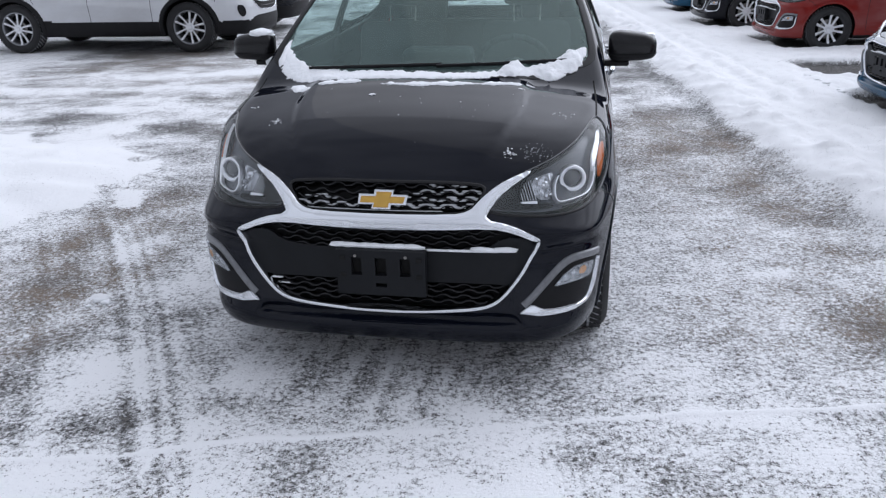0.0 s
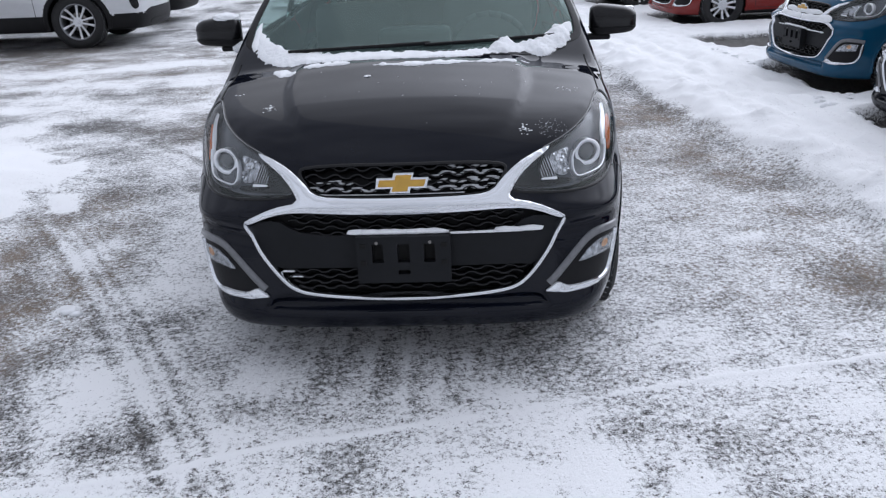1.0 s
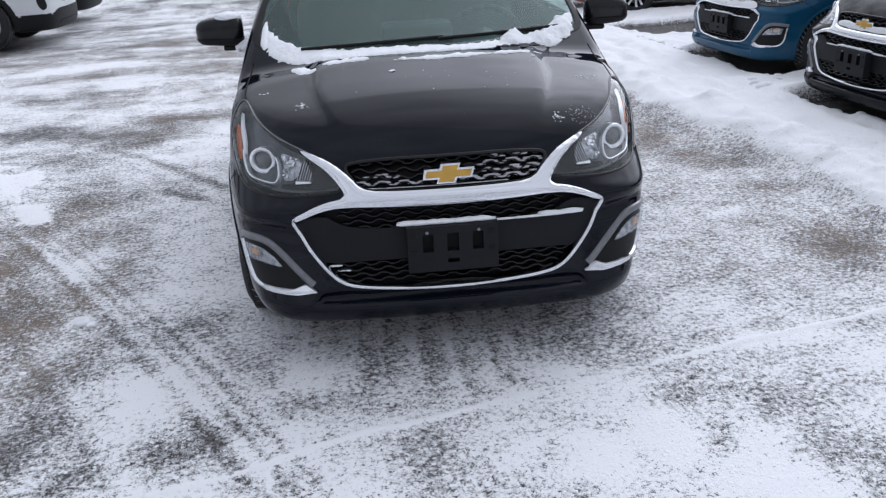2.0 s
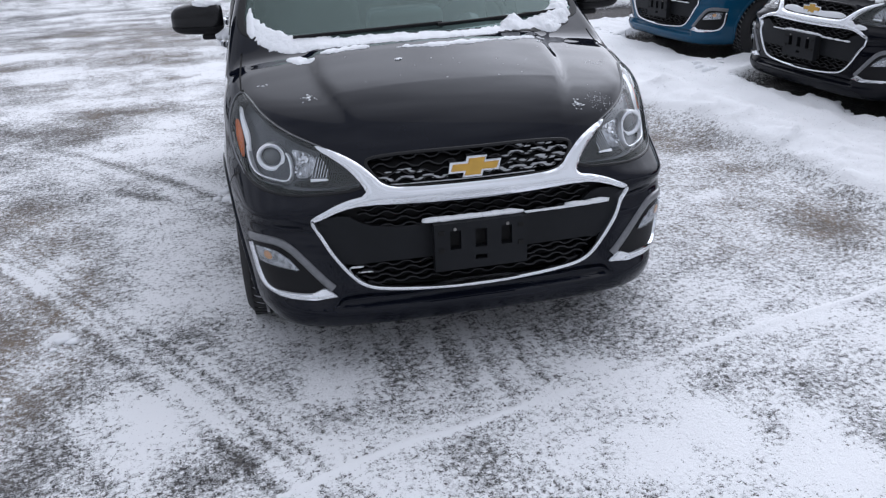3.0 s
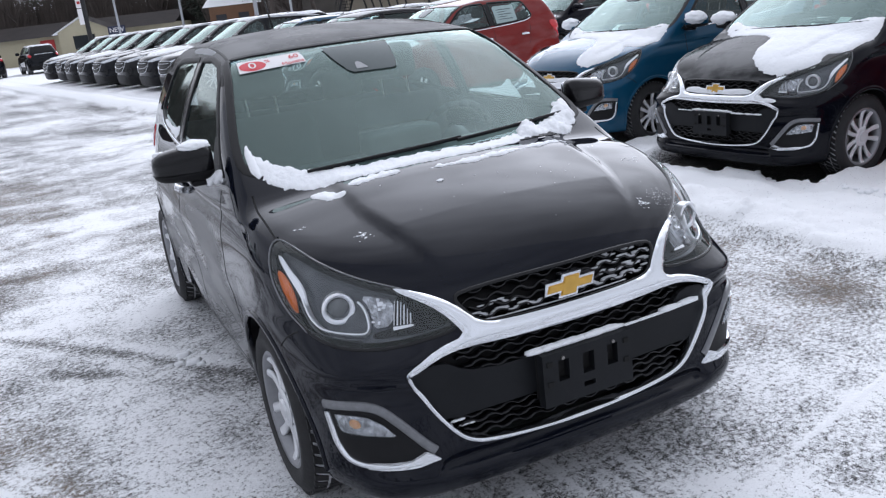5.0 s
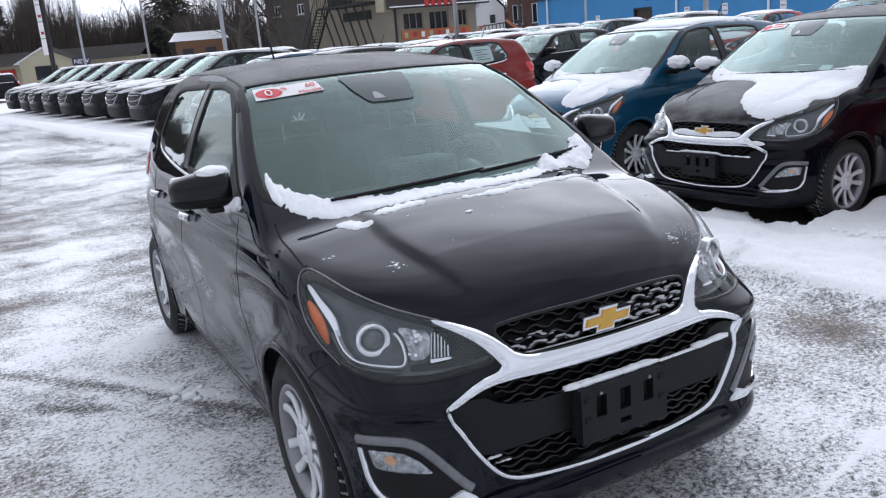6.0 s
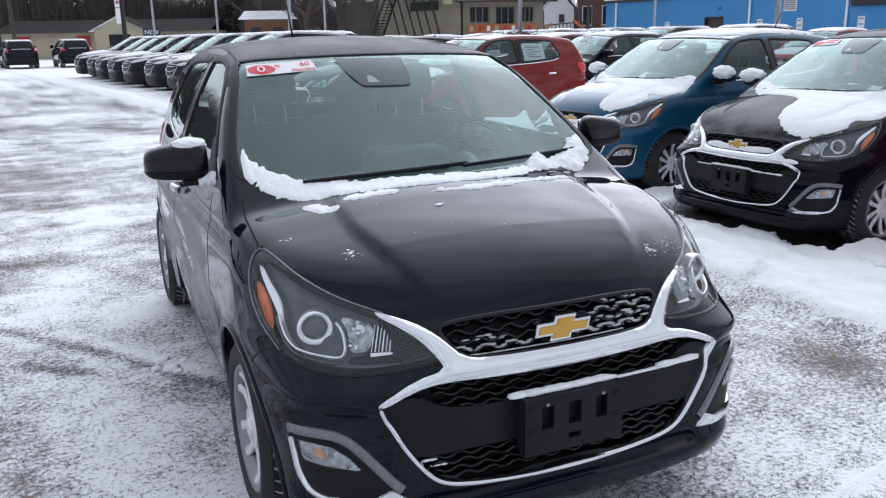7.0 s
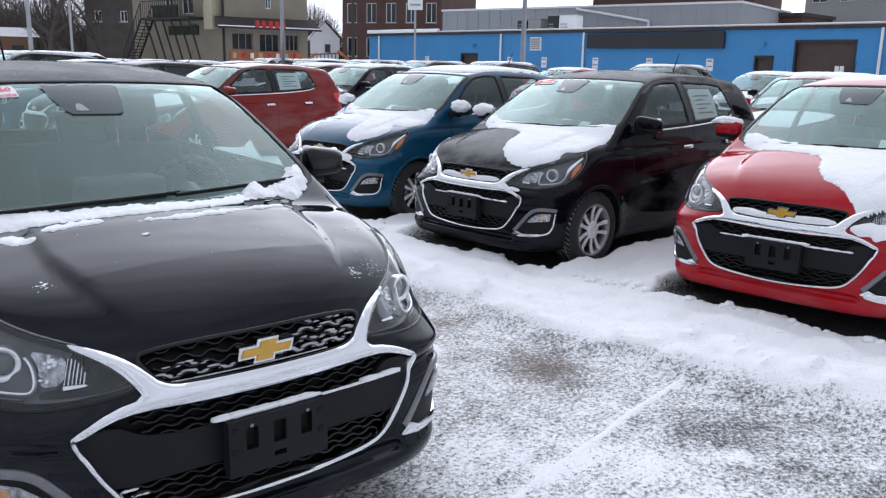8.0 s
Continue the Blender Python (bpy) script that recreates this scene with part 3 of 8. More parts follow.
        v, f = lathe([(-0.075, 0.05), (-0.055, 0.052), (-0.052, 0.125), (-0.062, 0.127), (-0.066, 0.125), (-0.07, 0.0)], 40)
        disc = to_mesh("disc", v, f)
        v, f = lathe([(-width + 0.03, 0.0), (-width + 0.03, rim_r - 0.012)], 40)
        back = to_mesh("back", v, f)
        WHEEL_CACHE[key] = (tyre, tread, groove, barrel, sp, cap, disc, back)
    tyre, tread, groove, barrel, sp, cap, disc, back = WHEEL_CACHE[key]
    part("tyre", tyre, RUBBER, hub, "black winter tyre with snow in its tread")
    tagged(part("tyre_tread", tread, RUBBER, hub), kind="stuff")
    part("tread_groove", groove, GROOVE, hub, "snow packed in the tyre tread")
    rim = part("rim", barrel, mat_back, hub)
    part("spokes", sp, mat_rim, hub)
    part("hub_cap", cap, mat_rim, hub)
    part("brake_disc", disc, STEEL, hub)
    part("wheel_back", back, PLASTIC, hub)
    return hub


# outlines in the views of the front half; a: across, z: height
def corner_line(pts, deg):
    c, s = math.cos(radians(deg)), math.sin(radians(deg))
    return [(x * c + y * s, z) for x, y, z in pts]


HEAD_DEG, FOG_DEG = 38, 30
HEADLIGHT = corner_line([(0.735, -0.06, 0.888), (0.70, -0.14, 0.872), (0.650, -0.235, 0.838), (0.58, -0.35, 0.798), (0.505, -0.460, 0.764), (0.450, -0.50, 0.728), (0.400, -0.535, 0.690), (0.370, -0.55, 0.648),
                         (0.45, -0.53, 0.636), (0.56, -0.47, 0.628), (0.66, -0.385, 0.636), (0.725, -0.30, 0.662), (0.757, -0.22, 0.71), (0.768, -0.15, 0.77), (0.758, -0.09, 0.84)], HEAD_DEG)
CHROME_BAR = [(0.0, 0.640), (0.24, 0.642), (0.300, 0.652), (0.335, 0.690), (0.385, 0.728), (0.44, 0.752), (0.502, 0.770), (0.490, 0.755), (0.445, 0.730), (0.400, 0.697), (0.368, 0.657), (0.352, 0.626), (0.44, 0.609), (0.548, 0.566),
              (0.535, 0.552), (0.45, 0.585), (0.37, 0.598), (0.2, 0.592), (0.0, 0.587)]
LOWER_FRAME = [(0.540, 0.560), (0.515, 0.505), (0.475, 0.43), (0.425, 0.36), (0.385, 0.325), (0.33, 0.308), (0.18, 0.294), (0.0, 0.288)]
UPPER_OPEN = [(0.0, 0.742), (0.20, 0.742), (0.325, 0.734), (0.352, 0.722), (0.335, 0.690), (0.300, 0.652), (0.24, 0.642), (0.0, 0.640)]
WINDSCREEN = [(0.0, 1.000), (0.30, 1.002), (0.52, 1.008), (0.655, 1.020), (0.692, 1.040), (0.688, 1.09), (0.662, 1.17), (0.610, 1.29), (0.572, 1.372), (0.54, 1.393), (0.25, 1.406), (0.0, 1.409)]
SIDE_FRONT = [(0.545, 1.030), (1.36, 1.046), (1.378, 1.056), (1.368, 1.378), (1.355, 1.388), (1.18, 1.390), (1.02, 1.370), (0.88, 1.310), (0.69, 1.168), (0.55, 1.045)]
SIDE_REAR = [(1.47, 1.050), (2.09, 1.086), (2.215, 1.122), (2.228, 1.145), (2.135, 1.335), (2.10, 1.358), (1.95, 1.374), (1.47, 1.389), (1.458, 1.378), (1.462, 1.06)]
REAR_GLASS = [(0.0, 1.06), (0.45, 1.06), (0.50, 1.09), (0.42, 1.33), (0.38, 1.35), (0.0, 1.36)]


def sym(half):
    """A closed outline from its right half, that begins and ends on the middle line."""
    return list(half) + [(-a, b) for a, b in half[::-1] if a > 0.001]


def wave_bar(field, z0, x0, x1, amp, pitch, phase, parent, name="grille_bar"):
    xs = np.arange(x0, x1, 0.0125)
    tri = np.abs(((xs / pitch + phase) % 1) * 2 - 1)
    zs = z0 + amp * (np.clip((tri - 0.5) * 4.2, -1, 1))
    p, nrm = cast(field, "front", np.stack([xs, zs], 1))
    return part(name, strip(p - nrm * 0.004, nrm, 0.007, 0.012, sink=0.016, steps=4), PLASTIC_GLOSS, parent)


def snow_on(field, view, outline, height, name, label, m, seed, gap=0.02, offset=0.0, rounds=2, wobble=0.35):
    """Lying snow as a thing of its own, with an uneven edge."""
    poly = resample(round_off(outline, rounds), 0.010)
    c = poly.mean(0)
    out = []
    size = np.linalg.norm(poly.max(0) - poly.min(0))
    for q in poly:
        k = 1.1 * noise.noise(Vector((q[0] * 11, q[1] * 11, seed))) + 0.8 * noise.noise(Vector((q[0] * 34, q[1] * 34, seed))) + 0.7 * noise.noise(Vector((q[0] * 90, q[1] * 90, seed + 3)))
        d = q - c
        out.append(q + np.array([d[0] * 0.4, d[1]]) / max(np.linalg.norm(d), 1e-6) * k * 0.020 * wobble / 0.35)
    me = patch(field, view, out, gap, offset, 0.004, height, 0, height * 0.55, seed)
    me.materials.append(SNOW)
    ob = tagged(new(name, me), label, "snow", kind="stuff")
    ob.matrix_basis = m
    return ob


def split_shell(field, c, h, rules, drop):
    """Cuts the shell's faces into panels by rule: name -> mask; drop: mask of the faces left open."""
    w = 0.98 if c["arch"] > 0.4 else 0.92
    lo, hi = (-w, -0.80 if w < 0.95 else -1.06, 0.10), (w, c["length_to"], c["high"])
    verts, faces, norms = shell(field, lo, hi, h)
    v = verts[faces]
    geo = np.cross(v[:, 2] - v[:, 0], v[:, 3] - v[:, 1])
    fn = norms[faces].mean(1)
    wrong = (geo * fn).sum(1) < 0
    faces[wrong] = faces[wrong][:, ::-1]
    cen = v.mean(1)
    left = ~drop(cen, fn)
    out = {}
    for name, rule in rules:
        pick = left & rule(cen, fn)
        left &= ~pick
        if not pick.any():
            continue
        ids, inv = np.unique(faces[pick].ravel(), return_inverse=True)
        out[name] = to_mesh(name, verts[ids], inv.reshape(-1, 4), norms[ids])
    return out


def cabin(parent, seat_y=1.05, low=0.30, wide=0.62, dash_y=0.42):
    """Dashboard, steering wheel, seats, headlining and floor behind the glass."""
    bm = bmesh.new()
    box(bm, (-wide - 0.04, dash_y - 0.12, 0.55), (wide + 0.04, dash_y + 0.28, 0.97), 0.06)
    box(bm, (-0.16, dash_y + 0.1, 0.9), (0.16, dash_y + 0.26, 1.06), 0.03)
    part("dashboard", smooth_bm(bm), DASH, parent, "dark grey dashboard")
    bm = bmesh.new()
    rim = [Vector((0.33 + 0.18 * math.cos(a), dash_y + 0.36 - 0.07 * math.sin(a), 0.93 + 0.165 * math.sin(a))) for a in [2 * math.pi * i / 20 for i in range(20)]]
    for i in range(20):
        tube(bm, rim[i], rim[(i + 1) % 20], 0.014, None, 6)
    tube(bm, (0.33, dash_y + 0.24, 0.90), (0.33, dash_y + 0.36, 0.93), 0.06, 0.07, 10)
    for i in (0, 10, 15):
        tube(bm, (0.33, dash_y + 0.36, 0.93), rim[i], 0.015, None, 6)
    part("steering_wheel", smooth_bm(bm), DASH, parent)
    for name, x, y in (("driver_seat", 0.34, seat_y), ("passenger_seat", -0.34, seat_y)):
        bm = bmesh.new()
        box(bm, (x - 0.24, y - 0.32, low), (x + 0.24, y + 0.2, low + 0.26), 0.05)
        box(bm, (-0.235, -0.06, 0), (0.235, 0.06, 0.62), 0.05, pose(x, y + 0.2, low + 0.2, -14))
        box(bm, (-0.13, -0.045, 0.70), (0.13, 0.045, 0.87), 0.04, pose(x, y + 0.2, low + 0.2, -14))
        part(name, smooth_bm(bm), CLOTH, parent, "dark cloth seat with headrest")
        bm = bmesh.new()
        tilt = pose(x, y + 0.2, low + 0.2, -14)
        for px_ in (-0.07, 0.07):
            tube(bm, tilt @ Vector((px_, 0, 0.60)), tilt @ Vector((px_, 0, 0.72)), 0.0045, None, 8)
        part("headrest_posts", bm, STEEL, parent)
    bm = bmesh.new()
    box(bm, (-wide, seat_y + 0.62, low), (wide, seat_y + 1.0, low + 0.25), 0.05)
    box(bm, (-wide, -0.06, 0), (wide, 0.06, 0.60), 0.05, pose(0, seat_y + 1.05, low + 0.16, -16))
    for x in (-0.36, 0.36):
        box(bm, (x - 0.12, -0.04, 0.6), (x + 0.12, 0.05, 0.76), 0.03, pose(0, seat_y + 1.05, low + 0.16, -16))
    part("rear_seat", smooth_bm(bm), CLOTH, parent)
    part("cabin_floor", box(bmesh.new(), (-wide - 0.05, 0.3, low - 0.06), (wide + 0.05, seat_y + 1.5, low)), CLOTH, parent)


def hatchback(name, label, paint, rim_mat, rim_back, m):
    """The whole hatchback, built once; others are copied and repainted."""
    c = dict(HATCH, length_to=2.98, high=1.53)
    field = car_field(c)
    car = thing(name, label, "car", "parked hatchbacks", "", m)
    ws, sf, sr = (round_off(sym(WINDSCREEN), 1), np.array(SIDE_FRONT), np.array(SIDE_REAR))
    rg = round_off(sym(REAR_GLASS), 1)
    up_open, low_open = round_off(sym(UPPER_OPEN), 1), round_off(sym([(0.0, 0.588), (0.37, 0.599), (0.45, 0.586), (0.538, 0.556)] + LOWER_FRAME[1:]), 1)
    heads = [np.array(HEADLIGHT)]

    def drop(p, n):
        xz, yz = p[:, [0, 2]], p[:, [1, 2]]
        front = p[:, 1] < 0.0
        c0, s0 = math.cos(radians(HEAD_DEG)), math.sin(radians(HEAD_DEG))
        hu = np.stack([np.abs(p[:, 0]) * c0 + p[:, 1] * s0, p[:, 2]], 1)
        g = (inside_poly(xz, up_open) | inside_poly(xz, low_open)) & front
        g |= inside_poly(hu, heads[0]) & front & (np.abs(p[:, 0]) > 0.3)
        g |= inside_poly(xz, ws) & (p[:, 1] < 1.1) & (p[:, 2] > 1.0)
        g |= (inside_poly(yz, sf) | inside_poly(yz, sr)) & (np.abs(n[:, 0]) > 0.5)
        g |= inside_poly(xz, rg) & (p[:, 1] > 2.3)
        return g

    def in_arch(p, n):
        r = np.minimum(np.hypot(p[:, 1] - c["axles"][0], p[:, 2] - c["wheel"]), np.hypot(p[:, 1] - c["axles"][1], p[:, 2] - c["wheel"]))
        return (r < c["arch"] + 0.004) & (np.abs(p[:, 0]) < 0.80)
    ax = np.abs
    rules = [
        ("wheel_arch_liner", lambda p, n: in_arch(p, n) & (p[:, 0] > 0) & (p[:, 1] < 1.2)),
        ("wheel_arch_liner_b", lambda p, n: in_arch(p, n) & (p[:, 0] < 0) & (p[:, 1] < 1.2)),
        ("wheel_arch_liner_c", lambda p, n: in_arch(p, n) & (p[:, 0] > 0)),
        ("wheel_arch_liner_d", lambda p, n: in_arch(p, n)),
        ("underbody", lambda p, n: (n[:, 2] < -0.75) & (p[:, 2] < 0.3)),
        ("front_lip", lambda p, n: (p[:, 2] < 0.232) & (p[:, 1] < -0.25)),
        ("sill", lambda p, n: (p[:, 2] < 0.215)),
        ("roof_panel", lambda p, n: (n[:, 2] > 0.35) & (p[:, 2] > 1.30) & (p[:, 1] > 0.78)),
        ("hood", lambda p, n: (n[:, 2] > 0.25) & (p[:, 1] < 0.17 + 0.25 * p[:, 0] ** 2) & (ax(p[:, 0]) < 0.715) & (p[:, 2] > 0.74)),
        ("front_bumper", lambda p, n: (p[:, 1] < -0.235 - 0.1 * (p[:, 2] - 0.6))),
        ("front_fender", lambda p, n: (p[:, 1] < 0.50) & (p[:, 2] < 1.0) & (p[:, 0] > 0)),
        ("front_fender_b", lambda p, n: (p[:, 1] < 0.50) & (p[:, 2] < 1.0) & (p[:, 0] < 0)),
        ("front_door", lambda p, n: (p[:, 1] < 1.42) & (p[:, 1] > 0.5) & (ax(n[:, 0]) > 0.5) & (p[:, 0] > 0)),
        ("front_door_b", lambda p, n: (p[:, 1] < 1.42) & (p[:, 1] > 0.5) & (ax(n[:, 0]) > 0.5) & (p[:, 0] < 0)),
        ("rear_door", lambda p, n: (p[:, 1] < 2.12) & (p[:, 1] > 1.4) & (ax(n[:, 0]) > 0.5) & (p[:, 0] > 0)),
        ("rear_door_b", lambda p, n: (p[:, 1] < 2.12) & (p[:, 1] > 1.4) & (ax(n[:, 0]) > 0.5) & (p[:, 0] < 0)),
        ("rear_bumper", lambda p, n: (p[:, 1] > 2.6) & (p[:, 2] < 0.62)),
        ("tailgate", lambda p, n: (p[:, 1] > 2.4) & (ax(n[:, 0]) < 0.6)),
        ("a_pillar", lambda p, n: (p[:, 1] < 1.3) & (p[:, 0] > 0)),
        ("a_pillar_b", lambda p, n: (p[:, 1] < 1.3) & (p[:, 0] <= 0)),
        ("rear_quarter", lambda p, n: p[:, 0] > 0),
        ("rear_quarter_b", lambda p, n: p[:, 0] < 9),
    ]
    panels = split_shell(field, c, 0.013, rules, drop)
    made = {}
    for key, me in panels.items():
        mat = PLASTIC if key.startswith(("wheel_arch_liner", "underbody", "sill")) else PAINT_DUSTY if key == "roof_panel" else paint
        made[key] = part(key[:-2] if key[-2:] in ("_b", "_c", "_d") else key, me, mat, car)
    # glass
    part("windscreen", patch(field, "front", sym(WINDSCREEN), 0.035, -0.002, 0.004, 0, 1), GLASS, car, "grey-green windscreen with a dull film")
    part("screen_surround", ribbon(field, "front", sym(WINDSCREEN), 0.032, 0.0018, True, 0.02, 0.004, 1), PLASTIC, car)
    part("rear_window", patch(field, "rear", sym(REAR_GLASS), 0.05, -0.002, 0.004, 0, 1), GLASS_SIDE, car)
    part("rear_window_surround", ribbon(field, "rear", sym(REAR_GLASS), 0.034, 0.004, True, 0.03, 0.004, 1), PLASTIC_GLOSS, car)
    for s in (-1, 1):
        for nm, ol in (("front_side_window", SIDE_FRONT), ("rear_side_window", SIDE_REAR)):
            part(nm, patch(field, ("side", s), ol, 0.05, -0.004, 0.004, 0, 0), GLASS_SIDE, car)
            part("window_seal", ribbon(field, ("side", s), ol, 0.030, 0.004, True, 0.02, 0.004, 0), PLASTIC, car)
        part("b_pillar_trim", patch(field, ("side", s), [(1.375, 1.045), (1.465, 1.05), (1.455, 1.375), (1.365, 1.372)], 0.04, 0.003, 0.004, 0, 0), PLASTIC_GLOSS, car)
        part("mirror_base", patch(field, ("side", s), [(0.44, 1.000), (0.64, 1.018), (0.70, 1.13), (0.66, 1.13), (0.52, 1.045)], 0.03, 0.003, 0.004, 0, 1), PLASTIC, car)
        part("belt_moulding", ribbon(field, ("side", s), [(0.58, 1.004), (1.4, 1.020), (2.08, 1.06), (2.19, 1.10)], 0.014, 0.005, False, 0.03), CHROME, car)
        # gaps between panels
        for nm, ln in (("door_gap", [(0.50, 0.25), (0.49, 0.6), (0.50, 0.96)]), ("door_gap", [(1.42, 0.25), (1.425, 0.7), (1.42, 1.02)]), ("door_gap", [(2.06, 0.70), (2.13, 0.9), (2.14, 1.05)]),
                       ("door_gap", [(0.50, 0.25), (1.0, 0.235), (1.9, 0.235)]), ("bumper_gap", [(-0.19, 0.60), (-0.235, 0.645), (-0.27, 0.66)])):
            part(nm, ribbon(field, ("side", s), ln, 0.006, 0.0009, False, 0.02), SEAM, car)
        part("hood_gap", ribbon(field, "top", [(s * 0.700, 0.25), (s * 0.710, 0.17), (s * 0.714, 0.06), (s * 0.715, -0.05)], 0.007, 0.0009, False, 0.015, rounds=2), SEAM, car)
        # door handles
        for y0 in (1.22, 1.93):
            hp, hn = cast(field, ("side", s), [(y0 + 0.018 * i, 0.855 + 0.012 * (y0 > 1.5)) for i in range(9)])
            bow = np.array([0.010 + 0.022 * math.sin(math.pi * i / 8) ** 0.5 for i in range(9)])
            part("door_handle", strip(hp + hn * bow[:, None] * 1.0, hn, 0.030, 0.010, sink=0.012), CHROME, car, "chrome door handle")
        for k, ay in enumerate(c["axles"]):
            arch = [(ay + (c["arch"] + 0.003) * math.cos(a), c["wheel"] + (c["arch"] + 0.003) * math.sin(a)) for a in [radians(-12 + 204 * i / 36) for i in range(37)]]
            part("arch_lip", ribbon(field, ("side", s), arch, 0.026, 0.006, False, 0.02, 0.012, 0), paint, car)
        # mirror
        mp = cast(field, ("side", s), [(0.50, 1.02)])[0][0]
        mir = new("door_mirror")
        mir.parent = car
        mir.matrix_basis = Matrix.Translation(mp)
        bm = bmesh.new()
        bmesh.ops.create_uvsphere(bm, u_segments=28, v_segments=18, radius=1.0)
        for v in bm.verts:
            q = v.co
            e = lambda a, k: math.copysign(abs(a) ** k, a)
            x, y, z = e(q.x, 0.52), e(q.y, 0.70), max(e(q.z, 0.58), -0.86)
            taper = 1.0 - 0.16 * x * s
            if y > 0.45:
                y = 0.45
            v.co = (s * 0.122 + x * 0.103, 0.045 + y * 0.060 + 0.018 * x * s, 0.050 + z * 0.063 * taper - 0.004 * x * s)
        part("mirror_cap", smooth_bm(bm), PLASTIC_GLOSS if paint is PAINT_BLACK else paint, mir, "gloss black mirror housing")
        bm = bmesh.new()
        bmesh.ops.create_uvsphere(bm, u_segments=28, v_segments=18, radius=1.0)
        for v in bm.verts:
            q = v.co
            x, y, z = e(q.x, 0.52), min(e(q.y, 0.70), 0.45), min(max(e(q.z, 0.58), -0.90), -0.42)
            taper = 1.0 - 0.16 * x * s
            v.co = (s * 0.122 + x * 0.1055, 0.045 + y * 0.0625 + 0.018 * x * s, 0.050 + z * 0.063 * taper - 0.004 * x * s)
        bmesh.ops.remove_doubles(bm, verts=bm.verts, dist=0.0001)
        part("mirror_skirt", smooth_bm(bm), PLASTIC, mir, "matt black lower mirror skirt")
        bm = bmesh.new()
        box(bm, (min(s * 0.215, s * 0.025), 0.055, -0.004), (max(s * 0.215, s * 0.025), 0.076, 0.104), 0.010)
        part("mirror_glass", smooth_bm(bm), SILVER, mir)
        bm = bmesh.new()
        box(bm, (min(-s * 0.03, s * 0.11), 0.0, -0.030), (max(-s * 0.03, s * 0.11), 0.06, -0.006), 0.010)
        part("mirror_arm", smooth_bm(bm), PLASTIC, mir)
        # headlight: housing behind, bowl, projector, turn lamp, lens in front
        hv = ("corner", s, HEAD_DEG)
        hl = new("headlight")
        hl.parent = car
        deep = lambda d: (lambda p: field(p) + d)
        part("housing", patch(deep(0.045), hv, HEADLIGHT, 0.02, 0.0, 0.0, 0, 2), LAMP_GREY, hl)
        part("lamp_rim", ribbon(field, hv, HEADLIGHT, 0.011, 0.003, True, 0.012, 0.05, 2), PLASTIC_GLOSS, hl)
        # highlight along the lens's upper edge, laid on as a pale strip
        part("lens_edge", ribbon(field, hv, HEADLIGHT[11:] + HEADLIGHT[:5], 0.0035, 0.0075, False, 0.012, 0.01, 2), LED_STRIP, hl, "pale strip drawn as the highlight on the lens edge")
        part("lens", patch(field, hv, HEADLIGHT, 0.02, 0.002, 0.006, 0.004, 2), GLASS_LAMP, hl, "clear headlight lens")
        part("inner_bezel", patch(deep(0.038), hv, [(0.137, 0.748), (0.10, 0.735), (0.04, 0.705), (-0.03, 0.660), (0.02, 0.642), (0.12, 0.640), (0.200, 0.642), (0.196, 0.655), (0.136, 0.660)], 0.015, 0.0, 0.004, 0, 1), PLASTIC_GLOSS, hl, "black inner bezel")
        pc = np.array([s * 0.640, -0.338, 0.722])
        fwd = unit(np.array([s * 0.25, -0.95, -0.02]))
        qrot = Matrix.Translation(Vector(pc)) @ Vector(fwd).to_track_quat("X", "Z").to_matrix().to_4x4()
        v, f = lathe([(-0.03, 0.044), (0.0, 0.0475), (0.004, 0.0475), (0.005, 0.046), (0.002, 0.0345), (-0.002, 0.033), (-0.02, 0.032)], 40)
        ring = part("projector_ring", to_mesh("ring", v, f), GUIDE, hl, "bright projector ring")
        ring.matrix_basis = qrot
        v, f = lathe([(-0.018, 0.034), (-0.010, 0.030), (-0.002, 0.020), (0.001, 0.010), (0.002, 0.0)], 36)
        eye = part("projector_lens", to_mesh("lens", v, f), LAMP_EYE, hl, "grey projector lens")
        eye.matrix_basis = qrot
        v, f = lathe([(-0.022, 0.0), (-0.022, 0.041)], 24)
        bk = part("projector_bowl", to_mesh("bowl", v, f), LAMP_GREY, hl)
        bk.matrix_basis = qrot
        arm = [(0.410, 0.742), (0.394, 0.710), (0.379, 0.689), (0.352, 0.671), (0.318, 0.6635), (0.257, 0.6590), (0.215, 0.6570), (0.204, 0.6630), (0.203, 0.681), (0.212, 0.710), (0.225, 0.729), (0.237, 0.738)]
        part("light_guide", ribbon(deep(0.018), hv, arm, 0.0075, 0.008, False, 0.008, 0.01, 1), GUIDE, hl)
        part("light_guide_lower", ribbon(deep(0.020), hv, [(0.424, 0.735), (0.404, 0.698), (0.380, 0.670), (0.345, 0.656), (0.290, 0.649), (0.222, 0.646)], 0.003, 0.004, False, 0.010, 0.01, 1), LED_STRIP, hl, "thin grey lower light guide")
        part("light_guide_blade", patch(deep(0.016), hv, [(0.523, 0.8437), (0.508, 0.845), (0.466, 0.815), (0.434, 0.794), (0.411, 0.771), (0.400, 0.740), (0.398, 0.715), (0.409, 0.731), (0.427, 0.757), (0.449, 0.779), (0.484, 0.811)], 0.010, 0, 0.008, 0, 1), GUIDE, hl, "white light guide")
        part("side_marker", patch(deep(0.014), hv, [(0.516, 0.812), (0.486, 0.800), (0.458, 0.774), (0.442, 0.744), (0.434, 0.700), (0.448, 0.704), (0.470, 0.735), (0.496, 0.766)], 0.008, 0, 0.008, 0, 1), AMBER, hl, "amber side marker")
